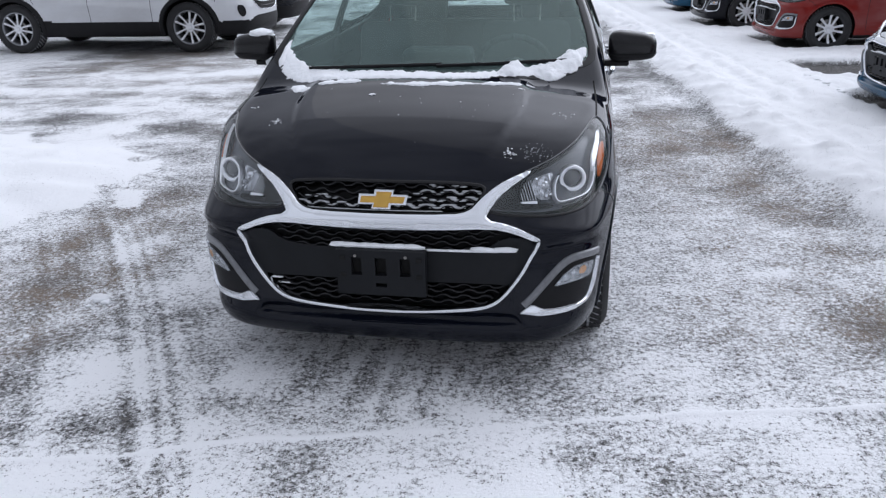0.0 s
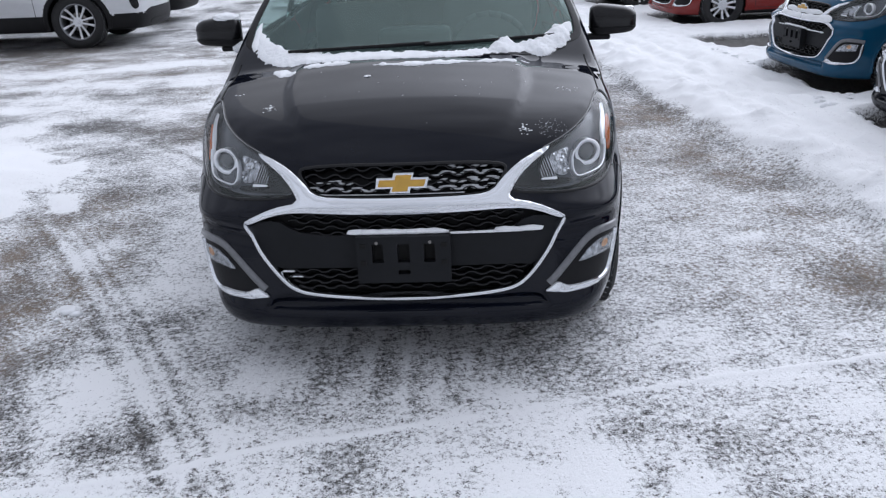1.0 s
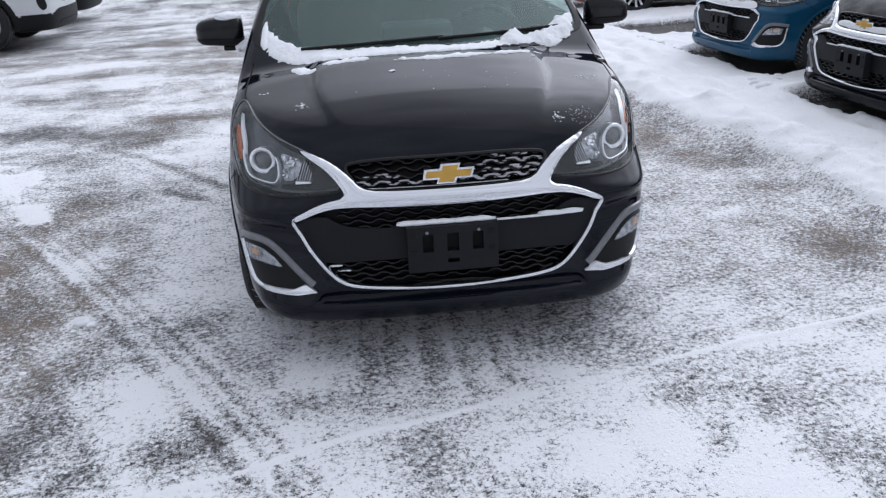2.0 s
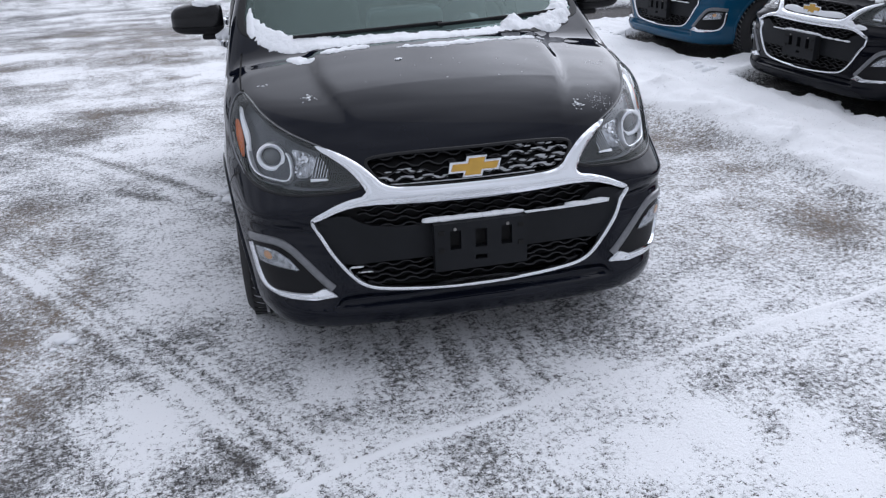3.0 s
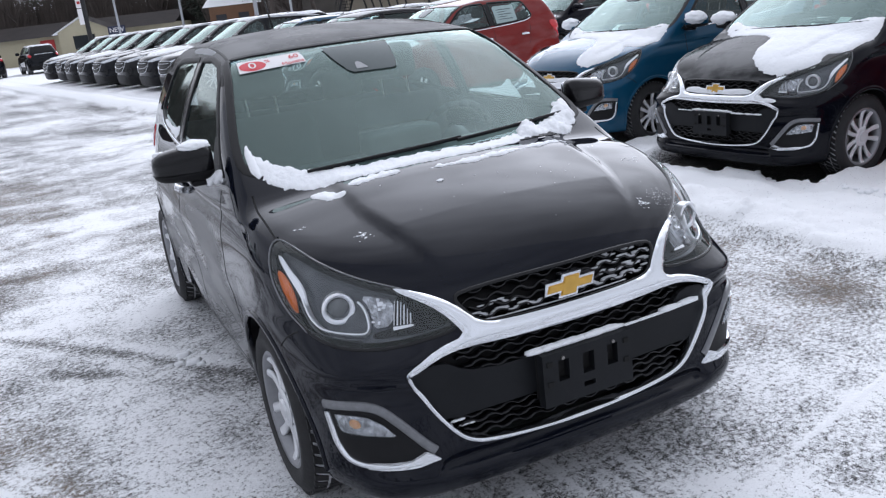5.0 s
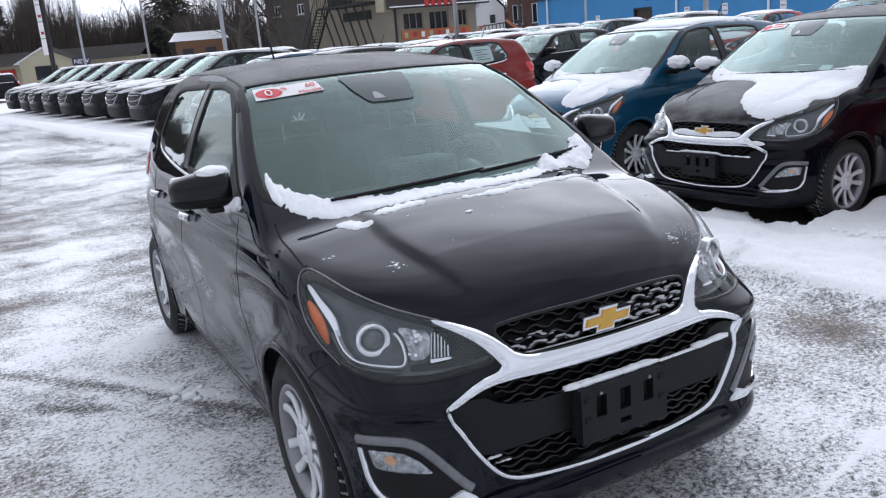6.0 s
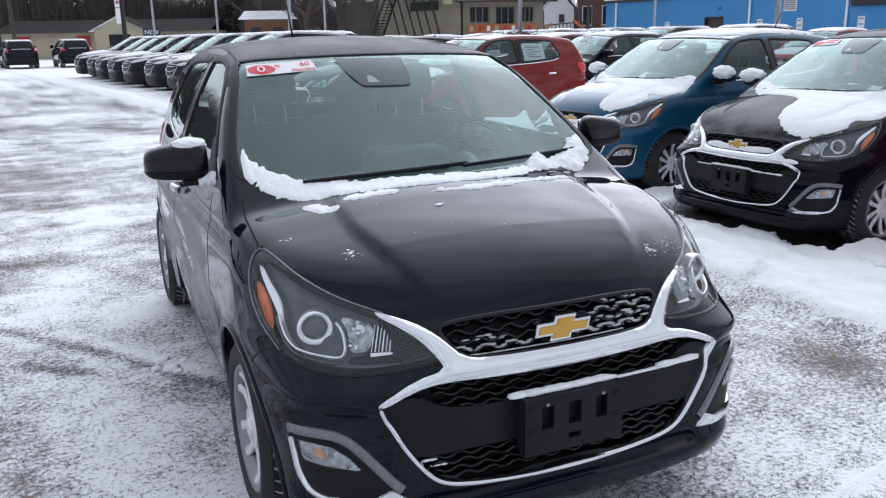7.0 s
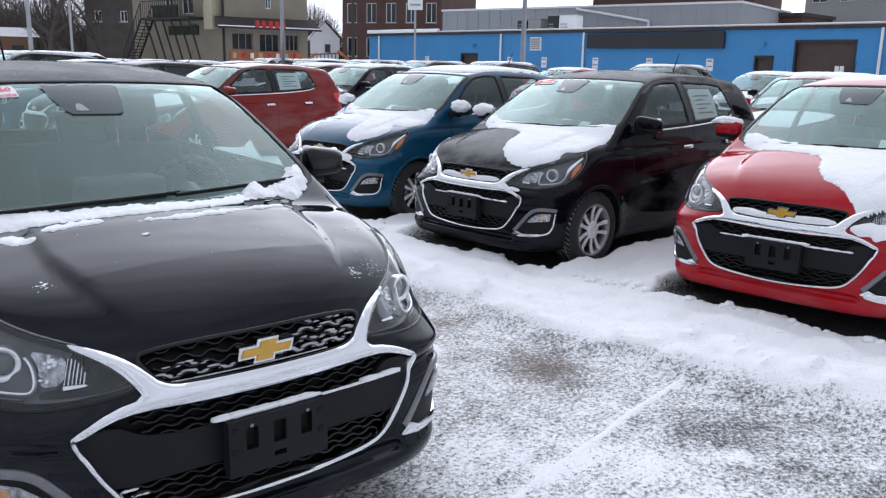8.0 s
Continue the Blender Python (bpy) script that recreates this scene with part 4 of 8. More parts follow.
        part("turn_reflector", patch(deep(0.034), hv, [(0.240, 0.748), (0.190, 0.742), (0.142, 0.732), (0.138, 0.668), (0.196, 0.664), (0.199, 0.69), (0.212, 0.722)], 0.012, 0.0, 0.02, 0.004, 1, 0.004, 4), FACET, hl)
        bm = bmesh.new()
        for i in range(6):
            a = np.array([0.136 - 0.009 * i, 0.669])
            q0 = cast(deep(0.026), hv, [a])[0][0]
            q1 = cast(deep(0.030), hv, [a + np.array([0.002, 0.060 - 0.0014 * i * i])])[0][0]
            tube(bm, q0, q1, 0.0016 + 0.0007 * (i % 2), None, 6)
        part("reflector_ribs", bm, SILVER, hl)
        part("reflector_shelf", patch(deep(0.024), hv, [(0.138, 0.668), (0.138, 0.660), (0.080, 0.664), (0.082, 0.669)], 0.010, 0, 0.004, 0, 0), GUIDE, hl)
        rnd = random.Random(31)
        for (u, z, w, h) in ((0.184, 0.737, 0.006, 0.005), (0.176, 0.727, 0.009, 0.006), (0.166, 0.720, 0.006, 0.008), (0.190, 0.722, 0.004, 0.004), (0.178, 0.714, 0.004, 0.004), (0.207, 0.735, 0.003, 0.008), (0.160, 0.735, 0.004, 0.003), (0.194, 0.684, 0.005, 0.004), (0.178, 0.680, 0.004, 0.005)):
            q, nq = [r[0] for r in cast(deep(0.026), hv, [(u, z)])]
            aim = (Vector(nq) + Vector((rnd.uniform(-0.6, 0.6), rnd.uniform(-0.3, 0.3), rnd.uniform(0.0, 0.9)))).to_track_quat("Z", "Y").to_matrix().to_4x4()
            aim.translation = Vector(q)
            bm = bmesh.new()
            box(bm, (-w, -h, -0.004), (w, h, 0.0), 0.0, aim)
            part("reflector_facet", bm, SILVER, hl)
        for (u, z, rr) in ((0.197, 0.738, 0.0085), (0.192, 0.698, 0.008)):
            q, nq = [r[0] for r in cast(deep(0.024), hv, [(u, z)])]
            v, f = lathe([(-0.01, rr), (0.0, rr), (0.002, rr * 0.8), (-0.002, rr * 0.62), (-0.001, rr * 0.3), (0.001, 0.0)], 16)
            at = Matrix.Translation(Vector(q)) @ Vector(nq).to_track_quat("X", "Z").to_matrix().to_4x4()
            part("bulb_seat", to_mesh("bulb_seat", v, f), FACET, hl).matrix_basis = at
        # fog corner
        fv = ("corner", s, FOG_DEG)
        fog = new("fog_corner")
        fog.parent = car
        pocket = corner_line([(0.742, -0.40, 0.474), (0.654, -0.507, 0.476), (0.612, -0.529, 0.450), (0.57, -0.544, 0.394), (0.514, -0.562, 0.334), (0.480, -0.567, 0.294), (0.61, -0.531, 0.284), (0.697, -0.447, 0.294), (0.728, -0.40, 0.351), (0.742, -0.39, 0.42)], FOG_DEG)
        part("pocket", patch(field, fv, pocket, 0.02, 0.0015, 0.004, 0, 2), PLASTIC, fog)
        part("light_strip", ribbon(field, fv, corner_line([(0.742, -0.395, 0.478), (0.699, -0.466, 0.490), (0.652, -0.509, 0.488), (0.617, -0.528, 0.470), (0.583, -0.540, 0.432), (0.547, -0.550, 0.387), (0.510, -0.559, 0.341), (0.490, -0.563, 0.322)], FOG_DEG), 0.027, 0.008, False, 0.01, rounds=2), LED_STRIP, fog, "grey ribbed light strip")
        part("chrome_blade", ribbon(field, fv, corner_line([(0.741, -0.412, 0.461), (0.735, -0.416, 0.417), (0.722, -0.409, 0.358), (0.706, -0.433, 0.317), (0.685, -0.465, 0.305), (0.653, -0.502, 0.301), (0.603, -0.535, 0.297), (0.540, -0.556, 0.296)], FOG_DEG), 0.017, 0.013, False, 0.01, rounds=1), CHROME, fog, "chrome fog-lamp blade")
        part("chrome_foot", patch(field, fv, corner_line([(0.665, -0.489, 0.310), (0.609, -0.530, 0.307), (0.559, -0.550, 0.307), (0.520, -0.561, 0.326), (0.478, -0.568, 0.294), (0.547, -0.560, 0.283), (0.611, -0.532, 0.286), (0.667, -0.489, 0.293)], FOG_DEG), 0.010, 0.012, 0.012, 0.0, 0), CHROME, fog)
        lamp = corner_line([(0.726, -0.440, 0.459), (0.688, -0.476, 0.462), (0.655, -0.506, 0.457), (0.621, -0.525, 0.432), (0.589, -0.537, 0.391), (0.648, -0.515, 0.400), (0.718, -0.447, 0.406)], FOG_DEG)
        part("turn_lamp", patch(field, fv, lamp, 0.012, 0.006, 0.008, 0.003, 0), FACET, fog, "turn lamp with clear lens")
        part("turn_lens", patch(field, fv, lamp, 0.02, 0.011, 0.006, 0.002, 0), GLASS_LAMP, fog)
        part("turn_bulb", patch(field, fv, corner_line([(0.695, -0.47, 0.452), (0.672, -0.49, 0.452), (0.668, -0.495, 0.424), (0.692, -0.47, 0.424)], FOG_DEG), 0.012, 0.0095, 0.003, 0.001, 1), BULB, fog)
        # tail lamp
        part("tail_lamp", patch(field, ("tail", s, 52), [(x0 * math.cos(radians(52)) - y0 * math.sin(radians(52)), z0) for x0, y0, z0 in ((0.70, 2.58, 1.03), (0.66, 2.72, 1.01), (0.61, 2.80, 0.90), (0.62, 2.82, 0.76), (0.68, 2.76, 0.72), (0.72, 2.68, 0.84), (0.725, 2.56, 0.96))], 0.03, 0.004, 0.01, 0.006, 2), TAIL_RED, car, "red tail lamp")
        # wheels
        for a in c["axles"]:
            wheel(car, (s * 0.782, a, c["wheel"]), c["wheel"], 0.185, rim_mat, rim_back)
    # grille
    gr = new("grille")
    gr.parent = car
    back = lambda d: (lambda p: field(p) + d)
    part("grille_back", patch(back(0.05), "front", sym(UPPER_OPEN), 0.03, 0, 0.0, 0, 1), PLASTIC, gr)
    part("lower_back", patch(back(0.05), "front", sym([(0.0, 0.592), (0.37, 0.60), (0.45, 0.588), (0.545, 0.56)] + LOWER_FRAME[1:]), 0.04, 0, 0.0, 0, 1), PLASTIC, gr)
    part("chrome_bar", patch(field, "front", sym(CHROME_BAR), 0.011, 0.004, 0.02, 0.009, 1), CHROME_SATIN, gr, "broad chrome grille bar")
    part("lower_chrome_frame", ribbon(field, "front", [(a, b) for a, b in LOWER_FRAME] + [(-a, b) for a, b in LOWER_FRAME[::-1][1:]], 0.015, 0.012, False, 0.012, 0.02), CHROME, gr, "thin chrome frame")
    part("upper_rim", ribbon(field, "front", sym(UPPER_OPEN), 0.012, 0.004, True, 0.012, 0.03, 1), PLASTIC_GLOSS, gr)
    for i, z0 in enumerate((0.660, 0.682, 0.704, 0.726)):
        w = 0.30 + 0.014 * i
        wave_bar(back(0.012), z0, -w, w, 0.0055, 0.075, 0.25 * (i % 2), gr)
    for i, z0 in enumerate((0.520, 0.541, 0.562, 0.580)):
        w = 0.35 + 0.02 * i
        wave_bar(back(0.022), z0, -w, w, 0.0055, 0.075, 0.25 * (i % 2), gr)
    part("centre_panel", patch(back(0.012), "front", sym([(0.0, 0.516), (0.36, 0.516), (0.42, 0.572), (0.535, 0.553), (0.512, 0.505), (0.472, 0.430), (0.437, 0.388), (0.40, 0.398), (0.0, 0.398)]), 0.04, 0, 0.02, 0, 1), PANEL, gr, "matt black grille panel")
    for i, z0 in enumerate((0.325, 0.345, 0.366, 0.386)):
        w = 0.375 + 0.018 * i
        wave_bar(back(0.022), z0, -w, w, 0.0055, 0.075, 0.25 * (i % 2), gr)
    # plate bracket with its slots and screws
    br = new("plate_bracket")
    br.parent = car
    py = -0.612
    bm = bmesh.new()
    xs, zs = (-0.157, -0.105, -0.068, -0.020, 0.020, 0.068, 0.105, 0.157), (0.362, 0.392, 0.408, 0.435, 0.500, 0.527)
    for i in range(7):
        for k in range(5):
            hole = (i in (1, 3, 5) and k == 3) or (i == 3 and k == 1)
            if not hole:
                box(bm, (xs[i], py - 0.012, zs[k]), (xs[i + 1], py + 0.02, zs[k + 1]))
    bmesh.ops.remove_doubles(bm, verts=bm.verts, dist=0.0002)
    part("bracket_plate", bm, PANEL, br, "empty black number plate bracket")
    part("bracket_rear", box(bmesh.new(), (-0.15, py + 0.014, 0.37), (0.15, py + 0.05, 0.52), 0.004), SEAM, br)
    for x in (-0.089, 0.089):
        bm = bmesh.new()
        tube(bm, (x, py - 0.016, 0.507), (x, py - 0.008, 0.507), 0.0052, None, 12)
        part("screw", bm, STEEL, br, "bright screw")
    for x, z in ((-0.135, 0.497), (0.135, 0.497), (-0.135, 0.435), (0.135, 0.435)):
        part("clip", box(bmesh.new(), (x - 0.010, py - 0.016, z - 0.008), (x + 0.010, py - 0.011, z + 0.008), 0.002), SEAM, br)
    # badge: a plain slanted cross
    bd = new("emblem")
    bd.parent = car
    ep = cast(field, "front", [(0, 0.690)])[0]
    yb = ep[0][1] - 0.014
    for nm, grow, dy, mat in (("emblem_rim", 0.007, 0.0, CHROME), ("emblem_face", 0.0, -0.004, GOLD)):
        half = [(-0.080 - grow * 1.2, -0.0115 - grow), (-0.0295 - grow, -0.0115 - grow), (-0.035 - grow, -0.028 - grow), (0.018 + grow, -0.028 - grow), (0.0225 + grow, -0.0115 - grow), (0.073 + grow * 1.2, -0.0115 - grow),
                (0.081 + grow * 1.3, 0.0115 + grow), (0.030 + grow, 0.0115 + grow), (0.035 + grow, 0.028 + grow), (-0.018 - grow, 0.028 + grow), (-0.0225 - grow, 0.0115 + grow), (-0.073 - grow * 1.3, 0.0115 + grow)]
        bm = bmesh.new()
        vs = [bm.verts.new((a, yb + dy, 0.690 + b)) for a, b in half]
        f = bm.faces.new(vs)
        r = bmesh.ops.extrude_face_region(bm, geom=[f])
        bmesh.ops.translate(bm, vec=(0, 0.03, 0), verts=[q for q in r["geom"] if isinstance(q, bmesh.types.BMVert)])
        bmesh.ops.recalc_face_normals(bm, faces=bm.faces)
        bmesh.ops.bevel(bm, geom=[e for e in bm.edges if all(abs(v.co.y - yb - dy) < 1e-5 for v in e.verts)], offset=0.0022, segments=2, affect="EDGES")
        part(nm, bm, mat, bd)
    # wipers, antenna, tailgate details
    for x0, x1, y0 in ((-0.50, 0.08, 0.0), (0.06, 0.62, 0.02)):
        wp, wn_ = cast(field, "top", [(x0 + (x1 - x0) * i / 10, 0.188 + y0 + 0.03 * i / 10 + 0.25 * (x0 + (x1 - x0) * i / 10) ** 2) for i in range(11)])
        part("wiper", strip(wp + wn_ * 0.006, wn_, 0.010, 0.008, sink=0.004), PLASTIC, car)
    for s in (-1, 1):
        part("roof_ditch", ribbon(field, "top", [(s * 0.555, 0.93), (s * 0.530, 1.2), (s * 0.515, 1.8), (s * 0.49, 2.45)], 0.014, 0.002, False, 0.04), PLASTIC, car)
    part("cowl", patch(field, "top", [(-0.64, 0.30), (-0.4, 0.21), (0, 0.165), (0.4, 0.21), (0.64, 0.30), (0.62, 0.255), (0.4, 0.165), (0, 0.115), (-0.4, 0.165), (-0.62, 0.255)], 0.03, 0.002, 0.004, 0, 1), PLASTIC, car)
    bm = bmesh.new()
    ap = cast(field, "top", [(0.0, 2.25)])[0][0]
    tube(bm, ap - np.array([0, 0.02, 0.005]), ap + np.array([0, 0.02, 0.016]), 0.022, 0.012, 10)
    tube(bm, ap + np.array([0, 0.012, 0.01]), ap + np.array([0, 0.11, 0.20]), 0.006, 0.004, 6)
    part("antenna", smooth_bm(bm), PLASTIC, car)
    # camera pod and mirror behind the windscreen
    bm = bmesh.new()
    box(bm, (-0.115, -0.02, -0.028), (0.115, 0.02, 0.028), 0.018, Matrix.Translation((0.0, 0.80, 1.275)))
    part("rear_view_mirror", smooth_bm(bm), PLASTIC, car)
    part("headlining", patch(field, "top", sym([(0.0, 0.97), (0.46, 1.0), (0.50, 1.3), (0.50, 2.2), (0.44, 2.45), (0.0, 2.5)]), 0.06, -0.045, 0.01, 0, 1), HEADLINER, car, "light grey headlining")
    part("camera_cover", patch(field, "front", [(-0.20, 1.388), (-0.182, 1.340), (-0.152, 1.298), (-0.138, 1.290), (0.035, 1.288), (0.052, 1.296), (0.068, 1.340), (0.080, 1.388)], 0.02, 0.003, 0.0, 0, 0), FRIT, car, "dark camera cover at the top of the glass")
    part("camera_window", patch(field, "front", [(-0.118, 1.300), (-0.070, 1.299), (-0.092, 1.325), (-0.112, 1.322)], 0.012, 0.0045, 0.001, 0, 0), LED_STRIP, car, "small grey camera window")
    cabin(car)
    return car, field


from mathutils import bvhtree as mathutils_bvh


# ---- ground: one sheet, asphalt lane with blown snow, snow banks ----
def bump_at(x, y, cx, cy, rx, ry, turn=0.0):
    c, s = math.cos(radians(turn)), math.sin(radians(turn))
    u, v = (x - cx) * c + (y - cy) * s, -(x - cx) * s + (y - cy) * c
    return np.exp(-(u / rx) ** 2 - (v / ry) ** 2)


def step01(a, b, x):
    t = np.clip((x - a) / (b - a), 0, 1)
    return t * t * (3 - 2 * t)


def fbm(x, y, scale, seed, octaves=4):
    out = np.empty(x.shape)
    flat, xf, yf = out.ravel(), x.ravel(), y.ravel()
    for i in range(flat.size):
        flat[i] = noise.fractal(Vector((xf[i] * scale, yf[i] * scale, seed)), 1.0, 2.0, octaves)
    return flat.reshape(x.shape)


CAR_SLOTS = [(3.88, 2.59), (3.83, 4.92), (4.19, 7.16), (4.8, 12.1)]


def ground_mesh():
    def axis(lo, hi, a, b, fine):
        mid = list(np.arange(a, b + fine / 2, fine))
        left, right, s = [], [], fine
        v = a
        while v > lo:
            s *= 1.12
            v -= s
            left.append(v)
        v, s = b, fine
        while v < hi:
            s *= 1.12
            v += s
            right.append(v)
        return np.array(left[::-1] + mid + right)
    def stretch(*runs):
        return np.concatenate([np.arange(a, b - h / 2, h) for a, b, h in runs])
    xs = axis(-900, 900, -4.6, 5.4, 0.03)
    xs = np.concatenate([xs[xs < -4.65], stretch((-4.6, -2.3, 0.04), (-2.3, 2.2, 0.02), (2.2, 5.4, 0.03)), xs[xs > 5.39]])
    ys = axis(-500, 1200, 1.2, 14.0, 0.03)
    ys = np.concatenate([ys[ys < 1.15], stretch((1.2, 2.18, 0.02), (2.18, 2.62, 0.01), (2.62, 4.4, 0.02), (4.4, 14.0, 0.045)), ys[ys > 13.99]])
    x, y = np.meshgrid(xs, ys, indexing="ij")
    n1, n2 = fbm(x, y, 0.55, 3.0), fbm(x, y, 2.3, 8.0)
    n3 = fbm(x * 0.35 + y * 0.05, y, 1.7, 21.0)
    n6 = fbm(x * 0.5 + y * 0.15, y, 3.4, 77.0)
    n4 = fbm(x * 2.4, y * 0.16, 1.0, 33.0)
    n5 = fbm(x, y, 6.5, 51.0, 3)
    edge = 2.17 + 0.10 * n1 + 0.03 * np.clip(y - 6, 0, 12) + 0.09 * n2
    bank = step01(edge - 0.16, edge + 0.16, x)
    slot = np.zeros_like(x)
    for cx, cy in CAR_SLOTS + [(4.6, 14.9), (4.7, 17.6)]:
        slot = np.maximum(slot, step01(-0.62, -0.48, x - cx + 0.10 * n2) * step01(0.84, 0.74, np.abs(y - cy) + 0.05 * n2) * step01(9.2, 8.8, x))
    patch9 = step01(3.75, 4.1, x) * step01(0.70, 0.60, np.abs(y - 9.55) + 0.14 * n2) * step01(6.4, 5.6, x)
    # coverage from 0 (bare) to 1 (full snow)
    snow = 0.645 + 0.05 * n1 + 0.06 * n2 + 0.06 * n3
    # swept and driven stretches beside the car, before it, along the bank and across the lane, with one painted car
    # shadow
    worn_left = [(-1.99, 4.84, 0.23, 0.35, -2, 0.30), (-1.83, 5.14, 0.17, 0.38, -2, 0.28), (-2.06, 4.29, 0.15, 0.36, -2, 0.34), (-1.90, 3.72, 0.16, 0.36, -1, 0.34), (-1.50, 3.93, 0.10, 0.38, -1, 0.16), (-1.80, 5.05, 0.19, 0.24, -21, 0.26),
                 (-1.72, 4.51, 0.19, 0.18, -20, 0.24), (-1.80, 3.59, 0.15, 0.27, -19, 0.34), (-1.65, 3.00, 0.11, 0.20, -18, 0.30), (-1.67, 2.61, 0.08, 0.21, -18, 0.32), (-1.47, 2.40, 0.07, 0.12, -17, 0.18), (-1.42, 3.81, 0.08, 0.11, -20, 0.20)]
    # (-4.6, 12.4): wet band with the white SUV's shadow painted into it
    worn_shaded_lane = [(-2.49, 7.22, 0.23, 0.30, -4, 0.18), (-2.12, 6.19, 0.18, 0.26, -3, 0.16), (-3.67, 7.62, 0.45, 0.18, -4, 0.16), (-5.00, 10.97, 1.29, 0.35, -6, 0.22), (-3.82, 6.93, 0.26, 0.20, -4, 0.30), (-1.71, 6.65, 0.28, 0.26, -23, 0.20), (-1.94, 6.10, 0.17, 0.16, -22, 0.24),
                 (-3.6, 11.5, 2.2, 0.45, 0, 0.22), (-2.6, 9.9, 1.4, 0.25, 4, 0.14), (-4.4, 8.9, 1.2, 0.22, 0, 0.12), (-4.6, 12.4, 2.6, 0.50, -4, 0.42), (-0.75, 4.49, 0.21, 0.13, -41, 0.16), (-0.89, 3.96, 0.18, 0.18, -41, 0.14), (-1.26, 5.10, 0.16, 0.03, -48, 0.36)]
    worn_front = [(-1.12, 3.30, 0.11, 0.16, -19, 0.20), (-1.21, 2.44, 0.13, 0.07, -18, 0.20), (-1.05, 2.46, 0.05, 0.08, -18, 0.24), (-0.49, 2.71, 0.07, 0.19, -4, 0.18), (-0.27, 2.69, 0.07, 0.19, -4, 0.20), (-0.45, 3.00, 0.16, 0.12, -4, 0.06), (-0.42, 2.13, 0.11, 0.14, -4, 0.24),
                  (-0.84, 2.10, 0.08, 0.13, -4, 0.16), (0.34, 2.73, 0.17, 0.17, -4, 0.14), (-0.07, 2.85, 0.13, 0.09, -4, 0.04), (0.41, 2.23, 0.08, 0.09, -18, 0.26), (0.44, 1.95, 0.04, 0.07, -18, 0.26), (0.73, 2.14, 0.14, 0.12, -18, 0.20), (0.70, 1.83, 0.13, 0.10, -18, 0.22), (0.73, 1.66, 0.09, 0.09, -17, 0.22)]
    worn_right = [(1.90, 5.26, 0.13, 0.46, -24, 0.28), (1.96, 4.56, 0.26, 0.18, -23, 0.28), (1.98, 4.00, 0.18, 0.13, -22, 0.24), (1.76, 3.12, 0.18, 0.26, -20, 0.34), (1.18, 3.32, 0.18, 0.14, -20, 0.12), (1.28, 3.01, 0.19, 0.16, -20, 0.12), (1.89, 7.52, 0.35, 0.36, -4, 0.28),
                  (2.08, 6.41, 0.26, 0.49, -3, 0.28), (1.59, 6.16, 0.21, 0.21, -3, 0.24), (1.92, 4.71, 0.16, 0.28, -2, 0.28), (1.69, 3.82, 0.13, 0.09, -1, 0.16), (1.71, 2.19, 0.24, 0.15, -45, 0.30), (1.55, 1.78, 0.18, 0.14, -46, 0.26), (1.62, 1.58, 0.11, 0.14, -46, 0.22), (1.5, 5.6, 0.4, 1.6, 0, 0.08)]
    bared = np.zeros_like(x)
    for cx, cy, rx, ry, turn, k in worn_left + worn_shaded_lane + worn_front + worn_right:
        bared = np.maximum(bared, k * bump_at(x, y, cx, cy, rx * 1.15, ry * 1.15, turn) * (1 + 0.35 * n2))
    snow -= (0.95 - 0.22 * step01(3.1, 2.9, y)) * bared
    # drifted patches
    drift_near = [(-1.27, 2.78, 0.16, 0.18, -4, 0.36), (-1.20, 2.09, 0.25, 0.15, -4, 0.44), (-0.68, 2.76, 0.14, 0.17, -4, 0.26), (0.11, 2.51, 0.10, 0.09, -4, 0.32), (0.22, 2.31, 0.13, 0.13, -4, 0.46), (0.30, 2.05, 0.11, 0.14, -4, 0.46), (0.07, 2.01, 0.11, 0.13, -4, 0.32), (0.89, 2.49, 0.08, 0.07, -4, 0.36),
                  (1.05, 2.45, 0.11, 0.06, -4, 0.26), (1.23, 2.25, 0.05, 0.05, -4, 0.30), (-0.10, 2.40, 0.11, 0.09, -4, 0.24), (1.02, 1.95, 0.14, 0.11, -4, 0.22), (-0.76, 2.43, 0.15, 0.11, -4, 0.18), (0.90, 2.69, 0.12, 0.13, -4, 0.14), (0.50, 1.80, 0.15, 0.18, 20, 0.42), (-0.50, 2.40, 0.60, 0.60, 0, 0.10)]
    drift_far = [(-1.72, 4.08, 0.11, 0.15, -20, 0.20), (-1.36, 3.16, 0.09, 0.06, -19, 0.16), (-1.80, 4.15, 0.11, 0.38, -1, 0.12), (-1.57, 4.29, 0.15, 0.11, -36, 0.14), (-1.17, 3.66, 0.13, 0.11, -36, 0.12), (-0.68, 8.39, 0.47, 0.68, -47, 0.20), (-1.03, 6.55, 0.34, 0.52, -44, 0.24), (-0.70, 5.76, 0.24, 0.30, -43, 0.22), (-0.95, 4.1, 0.40, 0.70, 0, 0.12),
                 (1.50, 2.05, 0.16, 0.06, -46, 0.26), (1.23, 2.18, 0.18, 0.14, -46, 0.12), (-0.80, 3.20, 0.12, 0.11, -35, 0.14), (1.55, 3.72, 0.16, 0.06, 20, 0.25), (1.32, 2.75, 0.30, 0.9, 0, 0.06)]
    lain = np.zeros_like(x)
    for cx, cy, rx, ry, turn, k in drift_near + drift_far:
        lain = np.maximum(lain, k * bump_at(x, y, cx, cy, rx * 1.1, ry * 1.1, turn) * (1 + 0.5 * n2))
    snow += lain
